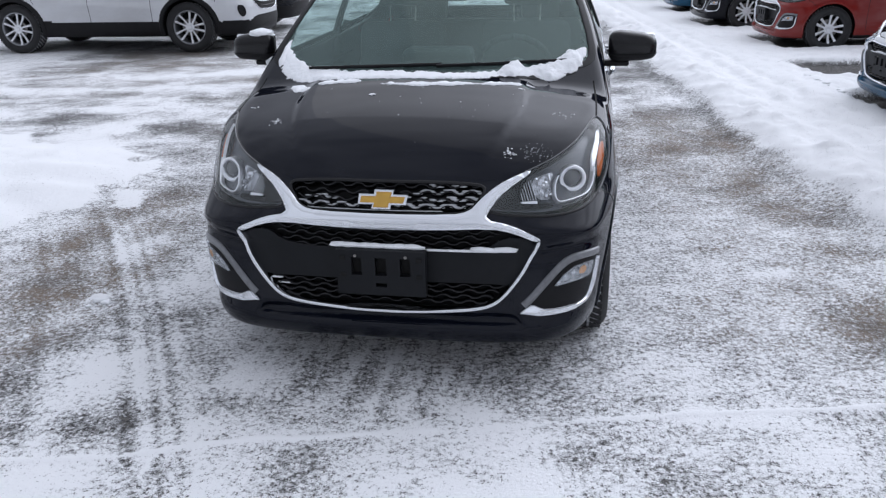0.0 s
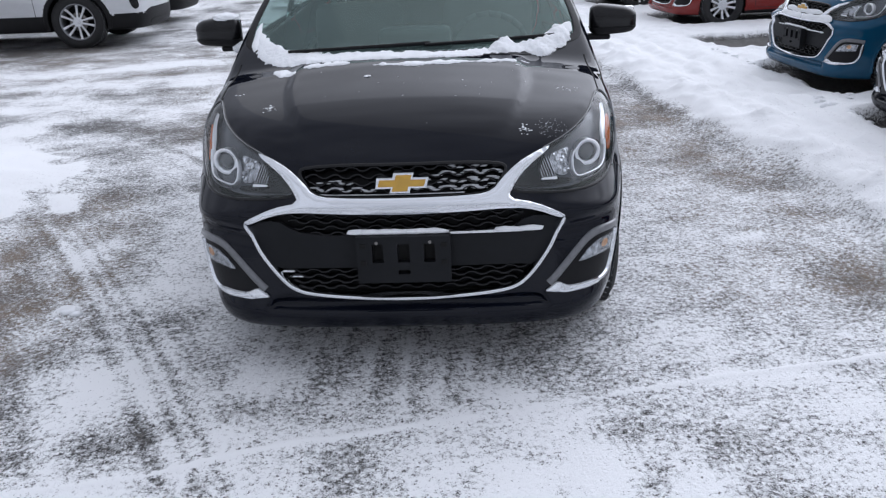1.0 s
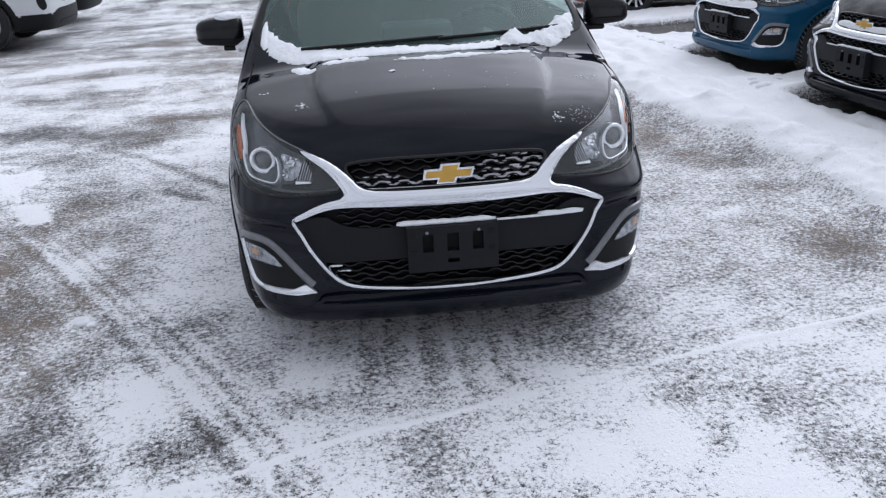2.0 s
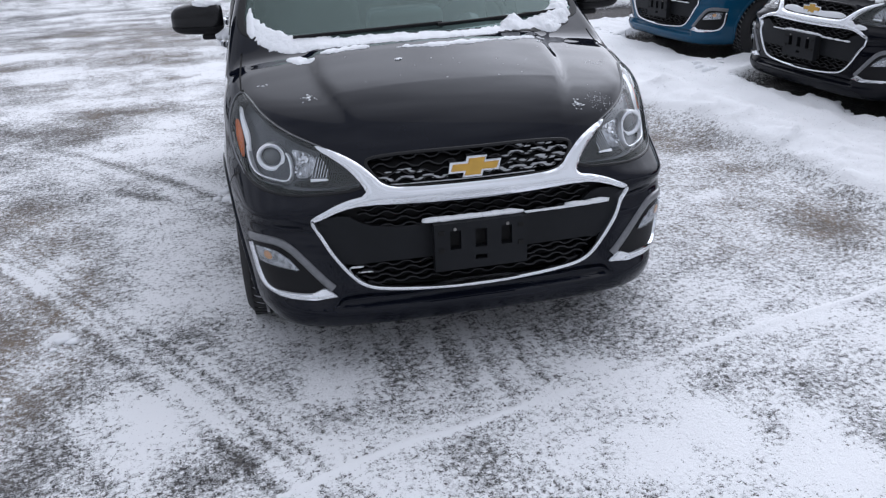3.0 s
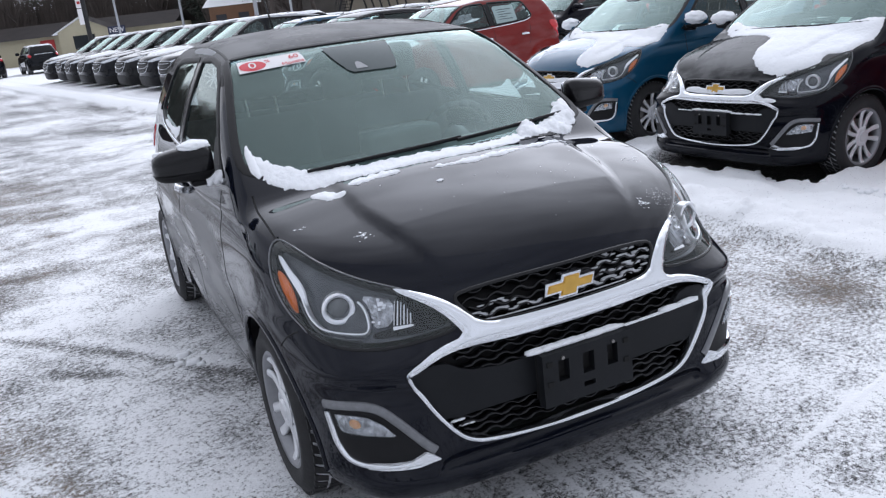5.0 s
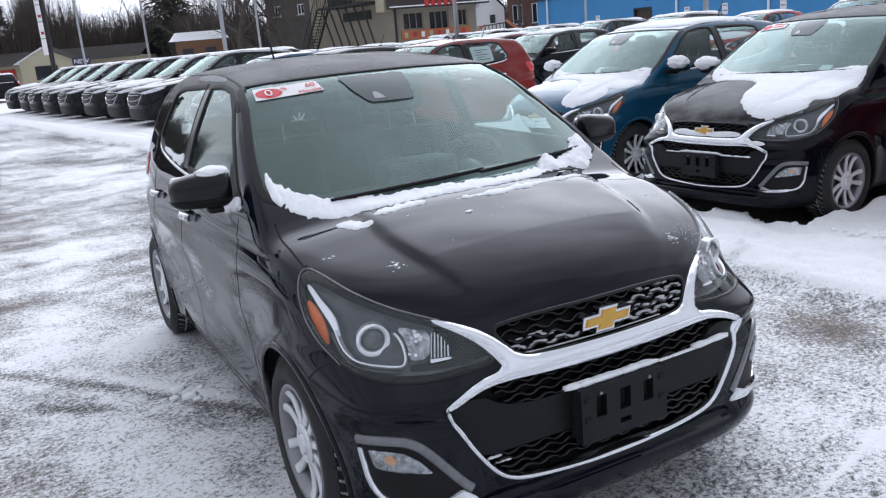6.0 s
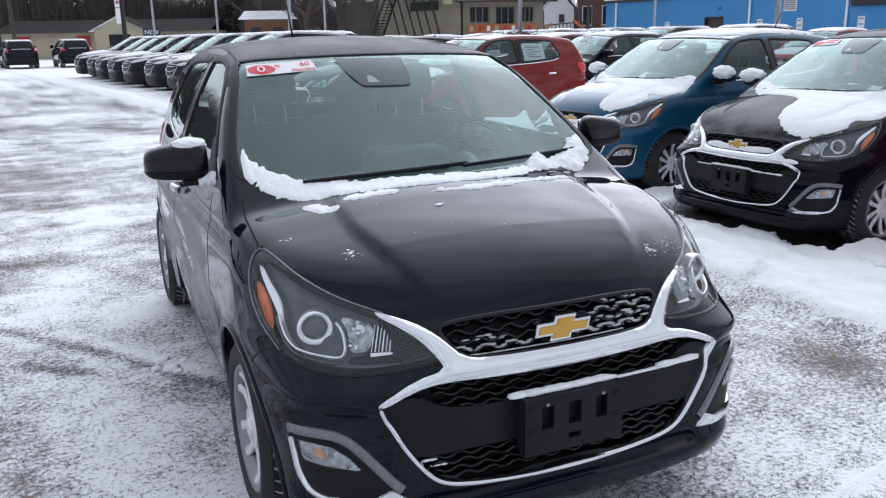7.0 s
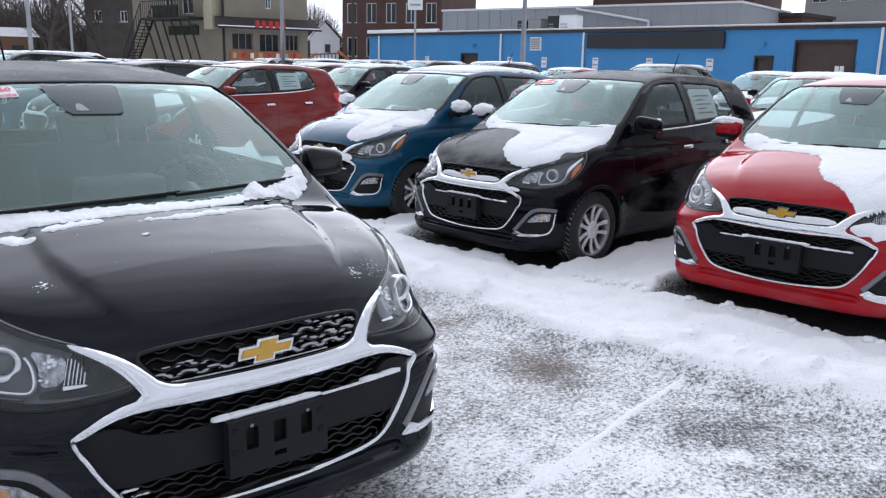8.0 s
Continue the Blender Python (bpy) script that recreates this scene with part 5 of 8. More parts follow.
    sand = step01(0.10, 0.30, np.maximum.reduce([bump_at(x, y, -1.9, 4.0, 0.5, 1.3) * 0.5, bump_at(x, y, 1.75, 5.2, 0.6, 2.6) * 0.5, bump_at(x, y, 1.45, 3.3, 0.6, 0.5) * 0.4, bump_at(x, y, -3.5, 10.5, 3.0, 2.5) * 0.3, bump_at(x, y, -1.2, 10.0, 1.6, 5.0) * 0.3]))
    line_y = np.interp(x, [-1.41, -1.14, -0.9, -0.74, -0.56, -0.38, -0.16, 0.0, 0.5, 0.88, 1.17, 1.31, 1.45, 2.01], [2.22, 2.23, 2.265, 2.315, 2.345, 2.355, 2.38, 2.40, 2.445, 2.49, 2.50, 2.51, 2.53, 2.56]) + 0.006 * n5 + 0.008 * n2
    on_line = np.exp(-((y - line_y) / 0.012) ** 2) * step01(-1.55, -1.2, x) * step01(2.2, 1.95, x) * np.clip(0.55 + 0.7 * n2 + 0.5 * n5 - 0.4 * step01(0.0, 0.2, x) * step01(0.85, 0.6, x), 0.1, 1)
    snow += 1.0 * on_line
    # a single wheel's arc beside the car
    arc_x = np.interp(y, [4.3, 4.5, 4.73, 5.16, 5.6, 6.04, 6.6], [-0.58, -0.67, -0.80, -1.0, -1.25, -1.52, -1.95])
    arc_on = step01(4.2, 4.6, y) * step01(6.6, 6.0, y) * np.clip(0.8 + 0.8 * n2, 0.2, 1.3)
    snow += arc_on * (-0.26 * np.exp(-((x - arc_x) / 0.045) ** 2) + 0.16 * np.exp(-((x - arc_x - 0.10) / 0.05) ** 2) - 0.10 * np.exp(-((x - arc_x + 0.20) / 0.03) ** 2))
    # curved tyre tracks: pressed white strips beside scraped dark ones
    bend = -0.80 - 0.36 * (y - 1.9) - 0.032 * (y - 1.9) ** 2
    run = step01(1.9, 2.3, y) * step01(5.2, 4.2, y)
    for off, width, k in ((0.0, 0.022, 0.15), (-0.06, 0.03, -0.24), (0.045, 0.016, -0.16), (0.08, 0.016, 0.14), (0.115, 0.018, -0.18), (0.16, 0.026, 0.12), (-0.36, 0.03, 0.08), (-0.43, 0.03, -0.08)):
        snow += k * np.exp(-((x - bend - off) / width) ** 2) * run * (0.8 + 0.5 * n2)
    for tx in (-0.72, -0.66, -0.54, -0.44, -0.30, -0.17, -0.05, 0.06, 0.22):
        u = x - (tx - 0.14 * (3.0 - y)) + 0.02 * n1
        bared = step01(0.62, 0.30, np.abs(y - 2.90)) * np.clip(0.55 + 1.1 * n2, 0, 1)
        snow += 0.17 * np.exp(-(u / 0.013) ** 2) * bared - 0.10 * np.exp(-((u - 0.04) / 0.020) ** 2) * bared
    left = np.maximum(bump_at(x, y, -3.3, 5.6, 1.25, 1.0, -15), 0.9 * bump_at(x, y, -4.6, 6.0, 1.4, 1.2))
    left = np.maximum(left, 0.8 * bump_at(x, y, -3.05, 4.6, 0.62, 0.75))
    snow = np.maximum(snow, step01(0.30, 0.46, left + 0.16 * n2 + 0.14 * n1 + 0.10 * n3))
    lump = bump_at(x, y, -1.60, 3.48, 0.060, 0.050) * (1 + 0.4 * n2)
    snow = np.maximum(snow, step01(0.3, 0.5, lump))
    far_lane = step01(4.6, 7.5, y)
    snow += 0.07 * step01(-1.4, -2.2, x) * step01(3.6, 4.6, y)
    snow += far_lane * (-0.04 + (0.16 * n3 + 0.13 * n6) * step01(0.2, -0.8, x) + 0.08 * n4 + 0.20 * n1 + 0.10 * n2)
    drift = step01(22, 50, y) * 0.2
    snow = np.maximum(snow + drift, bank)
    far = step01(20, 60, np.hypot(x, y - 8))
    snow = np.maximum(snow, far * 0.95)
    snow = np.maximum(snow, step01(-5.0, -6.0, x) * 0.75)
    bare = np.maximum(slot, patch9)
    snow = snow * (1 - bare) + bare * (0.16 + 0.06 * n2)
    z = 0.012 * n1 * 0 + 0.004 * n2
    thick = bank * (0.085 + 0.03 * n1 + 0.014 * n2 + 0.03 * np.exp(-((x - 3.05 - 0.2 * n1) / 0.35) ** 2)) * (1 - 0.5 * far)
    for cx, cy in CAR_SLOTS[:3]:
        for side in (-0.76, 0.76):
            thick += 0.05 * bump_at(x, y, cx - 0.28, cy + side, 0.16, 0.16) + 0.04 * bump_at(x, y, cx + 0.30, cy + side * 1.15, 0.4, 0.12)
    rut = np.exp(-((x - 2.75 - 0.02 * y) / 0.10) ** 2) * bank
    thick += np.clip(n5 - 0.05, 0, 1) * (0.035 * np.exp(-((x - edge - 0.26) / 0.12) ** 2) + 0.008 * bank) * step01(20, 14, y)
    thick -= 0.035 * rut
    n7 = fbm(x, y, 3.6, 91.0, 4)
    thick += bank * step01(20, 14, y) * (0.016 * n7 + 0.020 * np.clip(n5 - 0.12, 0, 1) * (1 - bare))
    thick += bank * (0.045 * np.exp(-((x - edge - 0.30) / 0.16) ** 2) * (1 + 0.6 * n2) - 0.045 * np.exp(-((x - edge - 0.95 + 0.08 * n1) / 0.10) ** 2))
    z = z + thick * (1 - bare) + 0.11 * step01(0.25, 1.0, left) * (1 + 0.3 * n2) + 0.03 * step01(0.2, 0.9, lump) + 0.012 * np.clip(snow - 0.6, 0, 0.4) + 0.007 * on_line
    z = z * (1 - far)
    nx, ny = len(xs), len(ys)
    verts = np.stack([x.ravel(), y.ravel(), z.ravel()], 1)
    i = np.arange(nx * ny).reshape(nx, ny)
    faces = np.stack([i[:-1, :-1], i[1:, :-1], i[1:, 1:], i[:-1, 1:]], -1).reshape(-1, 4)
    me = bpy.data.meshes.new("ground")
    me.vertices.add(len(verts))
    me.vertices.foreach_set("co", verts.ravel())
    me.loops.add(faces.size)
    me.loops.foreach_set("vertex_index", faces.ravel())
    me.polygons.add(len(faces))
    me.polygons.foreach_set("loop_start", np.arange(0, faces.size, 4))
    me.polygons.foreach_set("use_smooth", np.ones(len(faces), bool))
    att = me.attributes.new("snow", "FLOAT", "POINT")
    att.data.foreach_set("value", np.clip(snow, 0, 1).ravel())
    att = me.attributes.new("sand", "FLOAT", "POINT")
    att.data.foreach_set("value", np.clip(sand, 0, 1).ravel())
    me.update(calc_edges=True)
    me.validate()
    return me


def ground_material():
    m = bpy.data.materials.new("snowy_asphalt")
    n, l, b = nodes_of(m)
    tc, at = n.new("ShaderNodeTexCoord"), n.new("ShaderNodeAttribute")
    at.attribute_name = "snow"

    def noise_node(scale, detail, rough=0.6):
        t = n.new("ShaderNodeTexNoise")
        t.inputs["Scale"].default_value, t.inputs["Detail"].default_value, t.inputs["Roughness"].default_value = scale, detail, rough
        l.new(tc.outputs["Object"], t.inputs["Vector"])
        return t.outputs["Fac"]

    def math_node(op, a, c):
        t = n.new("ShaderNodeMath")
        t.operation = op
        for i, q in enumerate((a, c)):
            if isinstance(q, (int, float)):
                t.inputs[i].default_value = q
            else:
                l.new(q, t.inputs[i])
        return t.outputs[0]

    def span(src, a0, a1, b0=0.0, b1=1.0):
        t = n.new("ShaderNodeMapRange")
        t.interpolation_type = "SMOOTHSTEP"
        for key, v in (("From Min", a0), ("From Max", a1), ("To Min", b0), ("To Max", b1)):
            t.inputs[key].default_value = v
        l.new(src, t.inputs["Value"])
        return t.outputs[0]
    grit, mid, wide = noise_node(210, 4, 0.75), noise_node(46, 8, 0.72), noise_node(3.2, 6, 0.65)
    # chippings that stand out of the snow film, each at a height of its own
    bent = n.new("ShaderNodeVectorMath")
    bent.operation = "MULTIPLY_ADD"
    warp = n.new("ShaderNodeTexNoise")
    warp.inputs["Scale"].default_value, warp.inputs["Detail"].default_value = 90, 3
    l.new(tc.outputs["Object"], warp.inputs["Vector"])
    l.new(warp.outputs["Color"], bent.inputs[0])
    bent.inputs[1].default_value = (0.014, 0.014, 0.014)
    l.new(tc.outputs["Object"], bent.inputs[2])

    def chips(scale):
        vor, sep = n.new("ShaderNodeTexVoronoi"), n.new("ShaderNodeSeparateColor")
        vor.inputs["Scale"].default_value = scale
        l.new(bent.outputs[0], vor.inputs["Vector"])
        l.new(vor.outputs["Color"], sep.inputs[0])
        return vor.outputs["Distance"], sep.outputs[0], sep.outputs[1]
    d, r, g = chips(105)
    stone = math_node("MULTIPLY", math_node("SUBTRACT", r, 0.5), span(d, 0.62, 0.30))
    s = math_node("ADD", at.outputs["Fac"], math_node("ADD", math_node("MULTIPLY", math_node("SUBTRACT", noise_node(9.5, 5, 0.65), 0.50), 0.55), math_node("MULTIPLY", math_node("SUBTRACT", wide, 0.5), 0.40)))
    fine = math_node("ADD", math_node("MULTIPLY", math_node("SUBTRACT", mid, 0.5), 2.1), math_node("SUBTRACT", math_node("MULTIPLY", math_node("SUBTRACT", grit, 0.5), 1.9), math_node("MULTIPLY", stone, 0.60)))
    cover_out = math_node("MULTIPLY", span(math_node("ADD", s, fine), 0.39, 0.54), span(s, -0.05, 0.40, 0.30, 1.0))
    asph = n.new("ShaderNodeValToRGB")
    asph.color_ramp.elements[0].position, asph.color_ramp.elements[1].position = 0.1, 0.9
    asph.color_ramp.elements[0].color, asph.color_ramp.elements[1].color = (0.030, 0.029, 0.030, 1), (0.125, 0.118, 0.112, 1)
    l.new(g, asph.inputs[0])
    sand = n.new("ShaderNodeMixRGB")
    sand.inputs[2].default_value = (0.20, 0.155, 0.115, 1)
    dirt = n.new("ShaderNodeAttribute")
    dirt.attribute_name = "sand"
    l.new(math_node("MULTIPLY", span(noise_node(5.0, 5), 0.36, 0.62, 0.40, 0.95), dirt.outputs["Fac"]), sand.inputs[0])
    l.new(asph.outputs[0], sand.inputs[1])
    sn = n.new("ShaderNodeValToRGB")
    sn.color_ramp.elements[0].color, sn.color_ramp.elements[1].color = (0.37, 0.375, 0.385, 1), (0.86, 0.87, 0.885, 1)
    sn.color_ramp.elements[0].position, sn.color_ramp.elements[1].position = 0.0, 0.85
    # loose crumbs of snow lying on the packed film
    cd, cr, _ = chips(62)
    crumb = math_node("MULTIPLY", span(cr, 0.50, 0.80), span(cd, 0.55, 0.25))
    lift = math_node("ADD", math_node("MULTIPLY", math_node("SUBTRACT", mid, 0.5), 1.3), math_node("ADD", math_node("MULTIPLY", math_node("SUBTRACT", grit, 0.5), 0.8), math_node("MULTIPLY", crumb, 0.42)))
    l.new(span(math_node("ADD", s, lift), 0.42, 0.90), sn.inputs[0])
    mix = n.new("ShaderNodeMixRGB")
    l.new(cover_out, mix.inputs[0])
    l.new(sand.outputs[0], mix.inputs[1])
    l.new(sn.outputs[0], mix.inputs[2])
    l.new(mix.outputs[0], b.inputs["Base Color"])
    b.inputs["Roughness"].default_value, b.inputs["Specular IOR Level"].default_value = 0.7, 0.3
    bump = n.new("ShaderNodeBump")
    bump.inputs["Strength"].default_value, bump.inputs["Distance"].default_value = 0.5, 0.011
    hh = math_node("ADD", math_node("MULTIPLY", cover_out, 0.45), math_node("ADD", math_node("MULTIPLY", grit, 0.5), math_node("ADD", math_node("MULTIPLY", mid, 0.8), math_node("MULTIPLY", crumb, 0.45))))
    l.new(hh, bump.inputs["Height"])
    l.new(bump.outputs[0], b.inputs["Normal"])
    return m


ground = new("ground", ground_mesh())
ground.data.materials.append(ground_material())
tagged(ground, "asphalt parking lot thinly covered with blown and rutted snow", "ground", kind="structure")

lot_tree = mathutils_bvh.BVHTree.FromObject(ground, bpy.context.evaluated_depsgraph_get())


def lot_height(x, y):
    """Height of the lot's surface."""
    hit = lot_tree.ray_cast(Vector((x, y, 2.0)), Vector((0, 0, -1)))[0]
    return hit.z if hit else 0.0


# clods of snow on the asphalt beside the front wheel
rng = random.Random(19)
bm = bmesh.new()
for cx, cy, r in ((-0.80, 4.93, 0.030), (-0.79, 4.80, 0.034), (-0.85, 4.84, 0.022), (-0.77, 4.75, 0.020), (-0.71, 4.88, 0.018), (-0.89, 4.86, 0.014), (-0.68, 4.72, 0.014), (-0.75, 4.98, 0.012), (-1.585, 3.47, 0.034), (-1.55, 3.44, 0.022), (-1.62, 3.40, 0.012), (-1.75, 3.10, 0.012)):
    got = bmesh.ops.create_icosphere(bm, subdivisions=3, radius=1.0)
    for v in got["verts"]:
        k = 1 + 0.35 * noise.noise(v.co * 1.6 + Vector((cx * 7, cy * 5, 0))) + 0.15 * noise.noise(v.co * 5 + Vector((cy * 3, 0, 0)))
        v.co = Vector((cx + v.co.x * r * 1.15 * k, cy + v.co.y * r * k, r * 0.12 + v.co.z * r * 0.46 * k))
for k in range(120):
    cy = rng.uniform(1.5, 9.0)
    cx, r = 3.22 + abs(rng.gauss(0, 0.06)) + 0.35 * (cy > 6.2), rng.uniform(0.012, 0.038)
    got = bmesh.ops.create_icosphere(bm, subdivisions=2, radius=1.0)
    lift = lot_height(cx, cy)
    for v in got["verts"]:
        q = 1 + 0.4 * noise.noise(v.co * 1.6 + Vector((cx * 7, cy * 5, 0)))
        v.co = Vector((cx + v.co.x * r * 1.2 * q, cy + v.co.y * r * q, lift - r * 0.1 + v.co.z * r * 0.6 * q))
me = bpy.data.meshes.new("snow_clods")
smooth_bm(bm).to_mesh(me)
bm.free()
me.materials.append(SNOW)
tagged(new("snow_clods", me), "loose clods of snow on the asphalt beside the car", "snow", kind="stuff")

# ---- the hatchbacks ----
MAIN_AT = pose(-0.109, 3.302, 0.0, 0, 0, -8.05)
main_car, hatch_field = hatchback("hatchback_car", "black small hatchback with chrome grille, dusted with snow", PAINT_BLACK, ALLOY, ALLOY_MID, MAIN_AT)


def repaint(car, paint, rim, rim_back):
    for o in car.children_recursive:
        if o.type != "MESH":
            continue
        mat = o.data.materials[0]
        base = o.name.split(".")[0]
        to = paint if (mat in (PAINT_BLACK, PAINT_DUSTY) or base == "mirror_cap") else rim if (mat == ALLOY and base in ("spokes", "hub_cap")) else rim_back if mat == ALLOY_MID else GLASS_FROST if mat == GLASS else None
        if to is not None:
            o.material_slots[0].link = "OBJECT"
            o.material_slots[0].material = to


def parked(label, at, yaw, paint, rim=None, rim_back=None):
    car = copy_thing(main_car, pose(at[0], at[1], 0.0, 0, 0, yaw))
    repaint(car, paint, rim or ALLOY, rim_back or ALLOY_MID)
    return tagged(car, label)


parked("black hatchback with half of its hood under snow", (3.829, 4.923), -93.9, PAINT_BLACK_B)
parked("teal blue hatchback with snow on hood, roof and mirrors", (4.186, 7.160), -91.5, PAINT_BLUE, ALLOY, ALLOY_DARK)
parked("bright red hatchback with a broad slab of snow on its hood", (3.880, 2.590), -91.2, PAINT_RED)
parked("dull red hatchback with white price sheets in its windows", (4.8, 12.1), -91.0, PAINT_DARK_RED, ALLOY, ALLOY_DARK)
parked("black hatchback at the edge of the snow bank", (4.6, 14.9), -91.0, PAINT_BLACK_B, ALLOY, ALLOY_DARK)
parked("teal blue hatchback behind the snow bank", (4.7, 17.6), -91.0, PAINT_BLUE)


# ---- snow on the cars ----
def lying(car, view, outline, height, seed, label, gap=0.03, offset=0.0, wobble=0.35, name="snow_patch", field=None):
    ob = snow_on(field or hatch_field, view, outline, height, name, label, car.matrix_basis.copy(), seed, gap, offset, 1, wobble)
    return ob


main = main_car
black_b = next(o for o in scene.objects if o.get("label", "").startswith("black hatchback with half"))
blue_a = next(o for o in scene.objects if o.get("label", "").startswith("teal blue hatchback with snow"))
red_a = next(o for o in scene.objects if o.get("label", "").startswith("bright red"))
red_b = next(o for o in scene.objects if o.get("label", "").startswith("dull red"))
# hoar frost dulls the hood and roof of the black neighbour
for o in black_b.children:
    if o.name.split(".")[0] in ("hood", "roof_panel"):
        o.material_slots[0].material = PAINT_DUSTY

BAND = [(-0.655, 0.46), (-0.63, 0.385), (-0.55, 0.295), (-0.42, 0.235), (-0.25, 0.195), (0.0, 0.172), (0.2, 0.186), (0.35, 0.218), (0.5, 0.275), (0.60, 0.35), (0.655, 0.44), (0.67, 0.36), (0.60, 0.265), (0.50, 0.215), (0.37, 0.172), (0.22, 0.125), (0.08, 0.102), (-0.13, 0.100), (-0.33, 0.128), (-0.46, 0.150), (-0.57, 0.195), (-0.66, 0.29)]


def drift(car, outline, height, seed, label, edge=0.016, ragged=1.0, grain=0.0, step=0.006, lumpy=1.0, name="snow_patch"):
    """Lying snow whose edge frays into clods and grains, laid on the car from above."""
    poly = np.array(round_off(outline, 1))
    lo, hi = poly.min(0) - 0.03, poly.max(0) + 0.03
    gx, gy = np.meshgrid(np.arange(lo[0], hi[0], step), np.arange(lo[1], hi[1], step), indexing="ij")
    pts = np.stack([gx.ravel(), gy.ravel()], 1)
    nxt = np.roll(poly, -1, 0)
    best = np.full(len(pts), 9.0)
    for a0, b0 in zip(poly, nxt):
        d = b0 - a0
        k = np.clip(((pts - a0) @ d) / max(d @ d, 1e-9), 0, 1)
        best = np.minimum(best, np.linalg.norm(pts - a0 - k[:, None] * d, axis=1))
    best = np.where(inside_poly(pts, poly), best, -best)
    keep = best > -0.035
    wob = np.zeros((len(pts), 3))
    for i in np.nonzero(keep)[0]:
        u, v = pts[i]
        wob[i] = (noise.noise(Vector((u * 14, v * 14, seed))), noise.noise(Vector((u * 45, v * 45, seed + 5))), noise.noise(Vector((u * 120, v * 120, seed + 9))))
    sd = best + ragged * (0.016 * wob[:, 0] + 0.013 * wob[:, 1] + 0.006 * wob[:, 2]) - grain * (0.5 + 0.5 * wob[:, 1] + 0.9 * wob[:, 2])
    up = np.clip(sd / edge, 0, 1)
    tall = height * np.sqrt(up) * np.clip(0.75 + lumpy * (0.6 * wob[:, 0] + 0.35 * wob[:, 1] + 0.25 * wob[:, 2]), 0.25, 1.6)
    tall = np.where(keep & (sd > 0), tall, 0.0)
    nx, ny = gx.shape
    ids = np.arange(nx * ny).reshape(nx, ny)
    quads = np.stack([ids[:-1, :-1], ids[1:, :-1], ids[1:, 1:], ids[:-1, 1:]], -1).reshape(-1, 4)
    quads = quads[(tall[quads] > 0).sum(1) >= 2]
    used, inv = np.unique(quads.ravel(), return_inverse=True)
    p, nrm = cast(hatch_field, "top", [tuple(q) for q in pts[used]])
    p, nrm = np.array(p), np.array(nrm)
    lift = np.where(tall[used] > 0, tall[used], -0.003)
    p = p + nrm * lift[:, None] * 0.6 + np.array([0, 0, 1.0]) * lift[:, None] * 0.4
    me = bpy.data.meshes.new(name)
    me.from_pydata([tuple(q) for q in p], [], [tuple(f) for f in inv.reshape(-1, 4)])
    me.polygons.foreach_set("use_smooth", np.ones(len(me.polygons), bool))
    me.materials.append(SNOW)
    ob = tagged(new(name, me), label, "snow", kind="stuff")
    ob.matrix_basis = car.matrix_basis.copy()
    return ob


drift(main, BAND, 0.011, 1.0, "band of snow along the foot of the windscreen", 0.026, 0.7, 0.0, 0.006, 0.55)
drift(main, [(0.42, 0.24), (0.52, 0.30), (0.62, 0.41), (0.67, 0.35), (0.60, 0.23), (0.47, 0.18)], 0.017, 2.0, "lumps of snow at the corner of the windscreen", 0.026, 1.1, 0.004)
drift(main, [(0.29, 0.19), (0.34, 0.245), (0.43, 0.265), (0.41, 0.20), (0.34, 0.17)], 0.018, 2.6, "lump of snow beside the wiper", 0.02, 1.4, 0.004)
drift(main, [(-0.20, 0.045), (0.0, 0.06), (0.15, 0.07), (0.30, 0.085), (0.48, 0.135), (0.47, 0.10), (0.30, 0.050), (0.15, 0.030), (0.02, 0.012), (-0.1, 0.022)], 0.006, 3.0, "thin ragged strip of snow on the hood", 0.012, 1.2, 0.011, 0.004)
drift(main, [(-0.44, 0.115), (-0.34, 0.125), (-0.24, 0.105), (-0.22, 0.065), (-0.34, 0.055), (-0.43, 0.08)], 0.007, 4.0, "thin flake of snow on the hood", 0.012, 1.0, 0.010, 0.005)
drift(main, [(-0.555, 0.12), (-0.50, 0.145), (-0.44, 0.08), (-0.43, 0.03), (-0.50, 0.035)], 0.008, 5.0, "small flake of snow on the hood", 0.014, 1.0, 0.009, 0.005)
lying(main, "front", [(-0.668, 1.03), (-0.655, 1.10), (-0.645, 1.12), (-0.640, 1.05), (-0.645, 1.01), (-0.66, 1.0)], 0.008, 6.0, "snow caught along the foot of the pillar", 0.008, 0.002)
lying(main, ("side", -1), [(1.49, 1.04), (1.75, 1.055), (2.05, 1.08), (2.0, 1.10), (1.75, 1.085), (1.60, 1.085), (1.50, 1.11)], 0.006, 7.0, "snow caught at the foot of the rear side window", 0.014, 0.002)
sill = lying(main, ("side", 1), [(0.83, 1.035), (1.10, 1.038), (1.365, 1.046), (1.36, 1.070), (1.20, 1.085), (1.02, 1.095), (0.92, 1.135), (0.89, 1.15), (0.87, 1.10)], 0.004, 7.5, "thin snow caught at the foot of the driver's window", 0.014, 0.001)
sill.data.materials.clear()
sill.data.materials.append(SNOW_THIN)
roof_frost = lying(main, "top", [(-0.555, 1.2), (-0.535, 1.22), (-0.525, 1.5), (-0.525, 1.75), (-0.545, 1.75), (-0.555, 1.5)], 0.003, 8.0, "frozen snow on the edge of the roof", 0.014, 0.001)
roof_frost.data.materials.clear()
roof_frost.data.materials.append(SNOW_THIN)


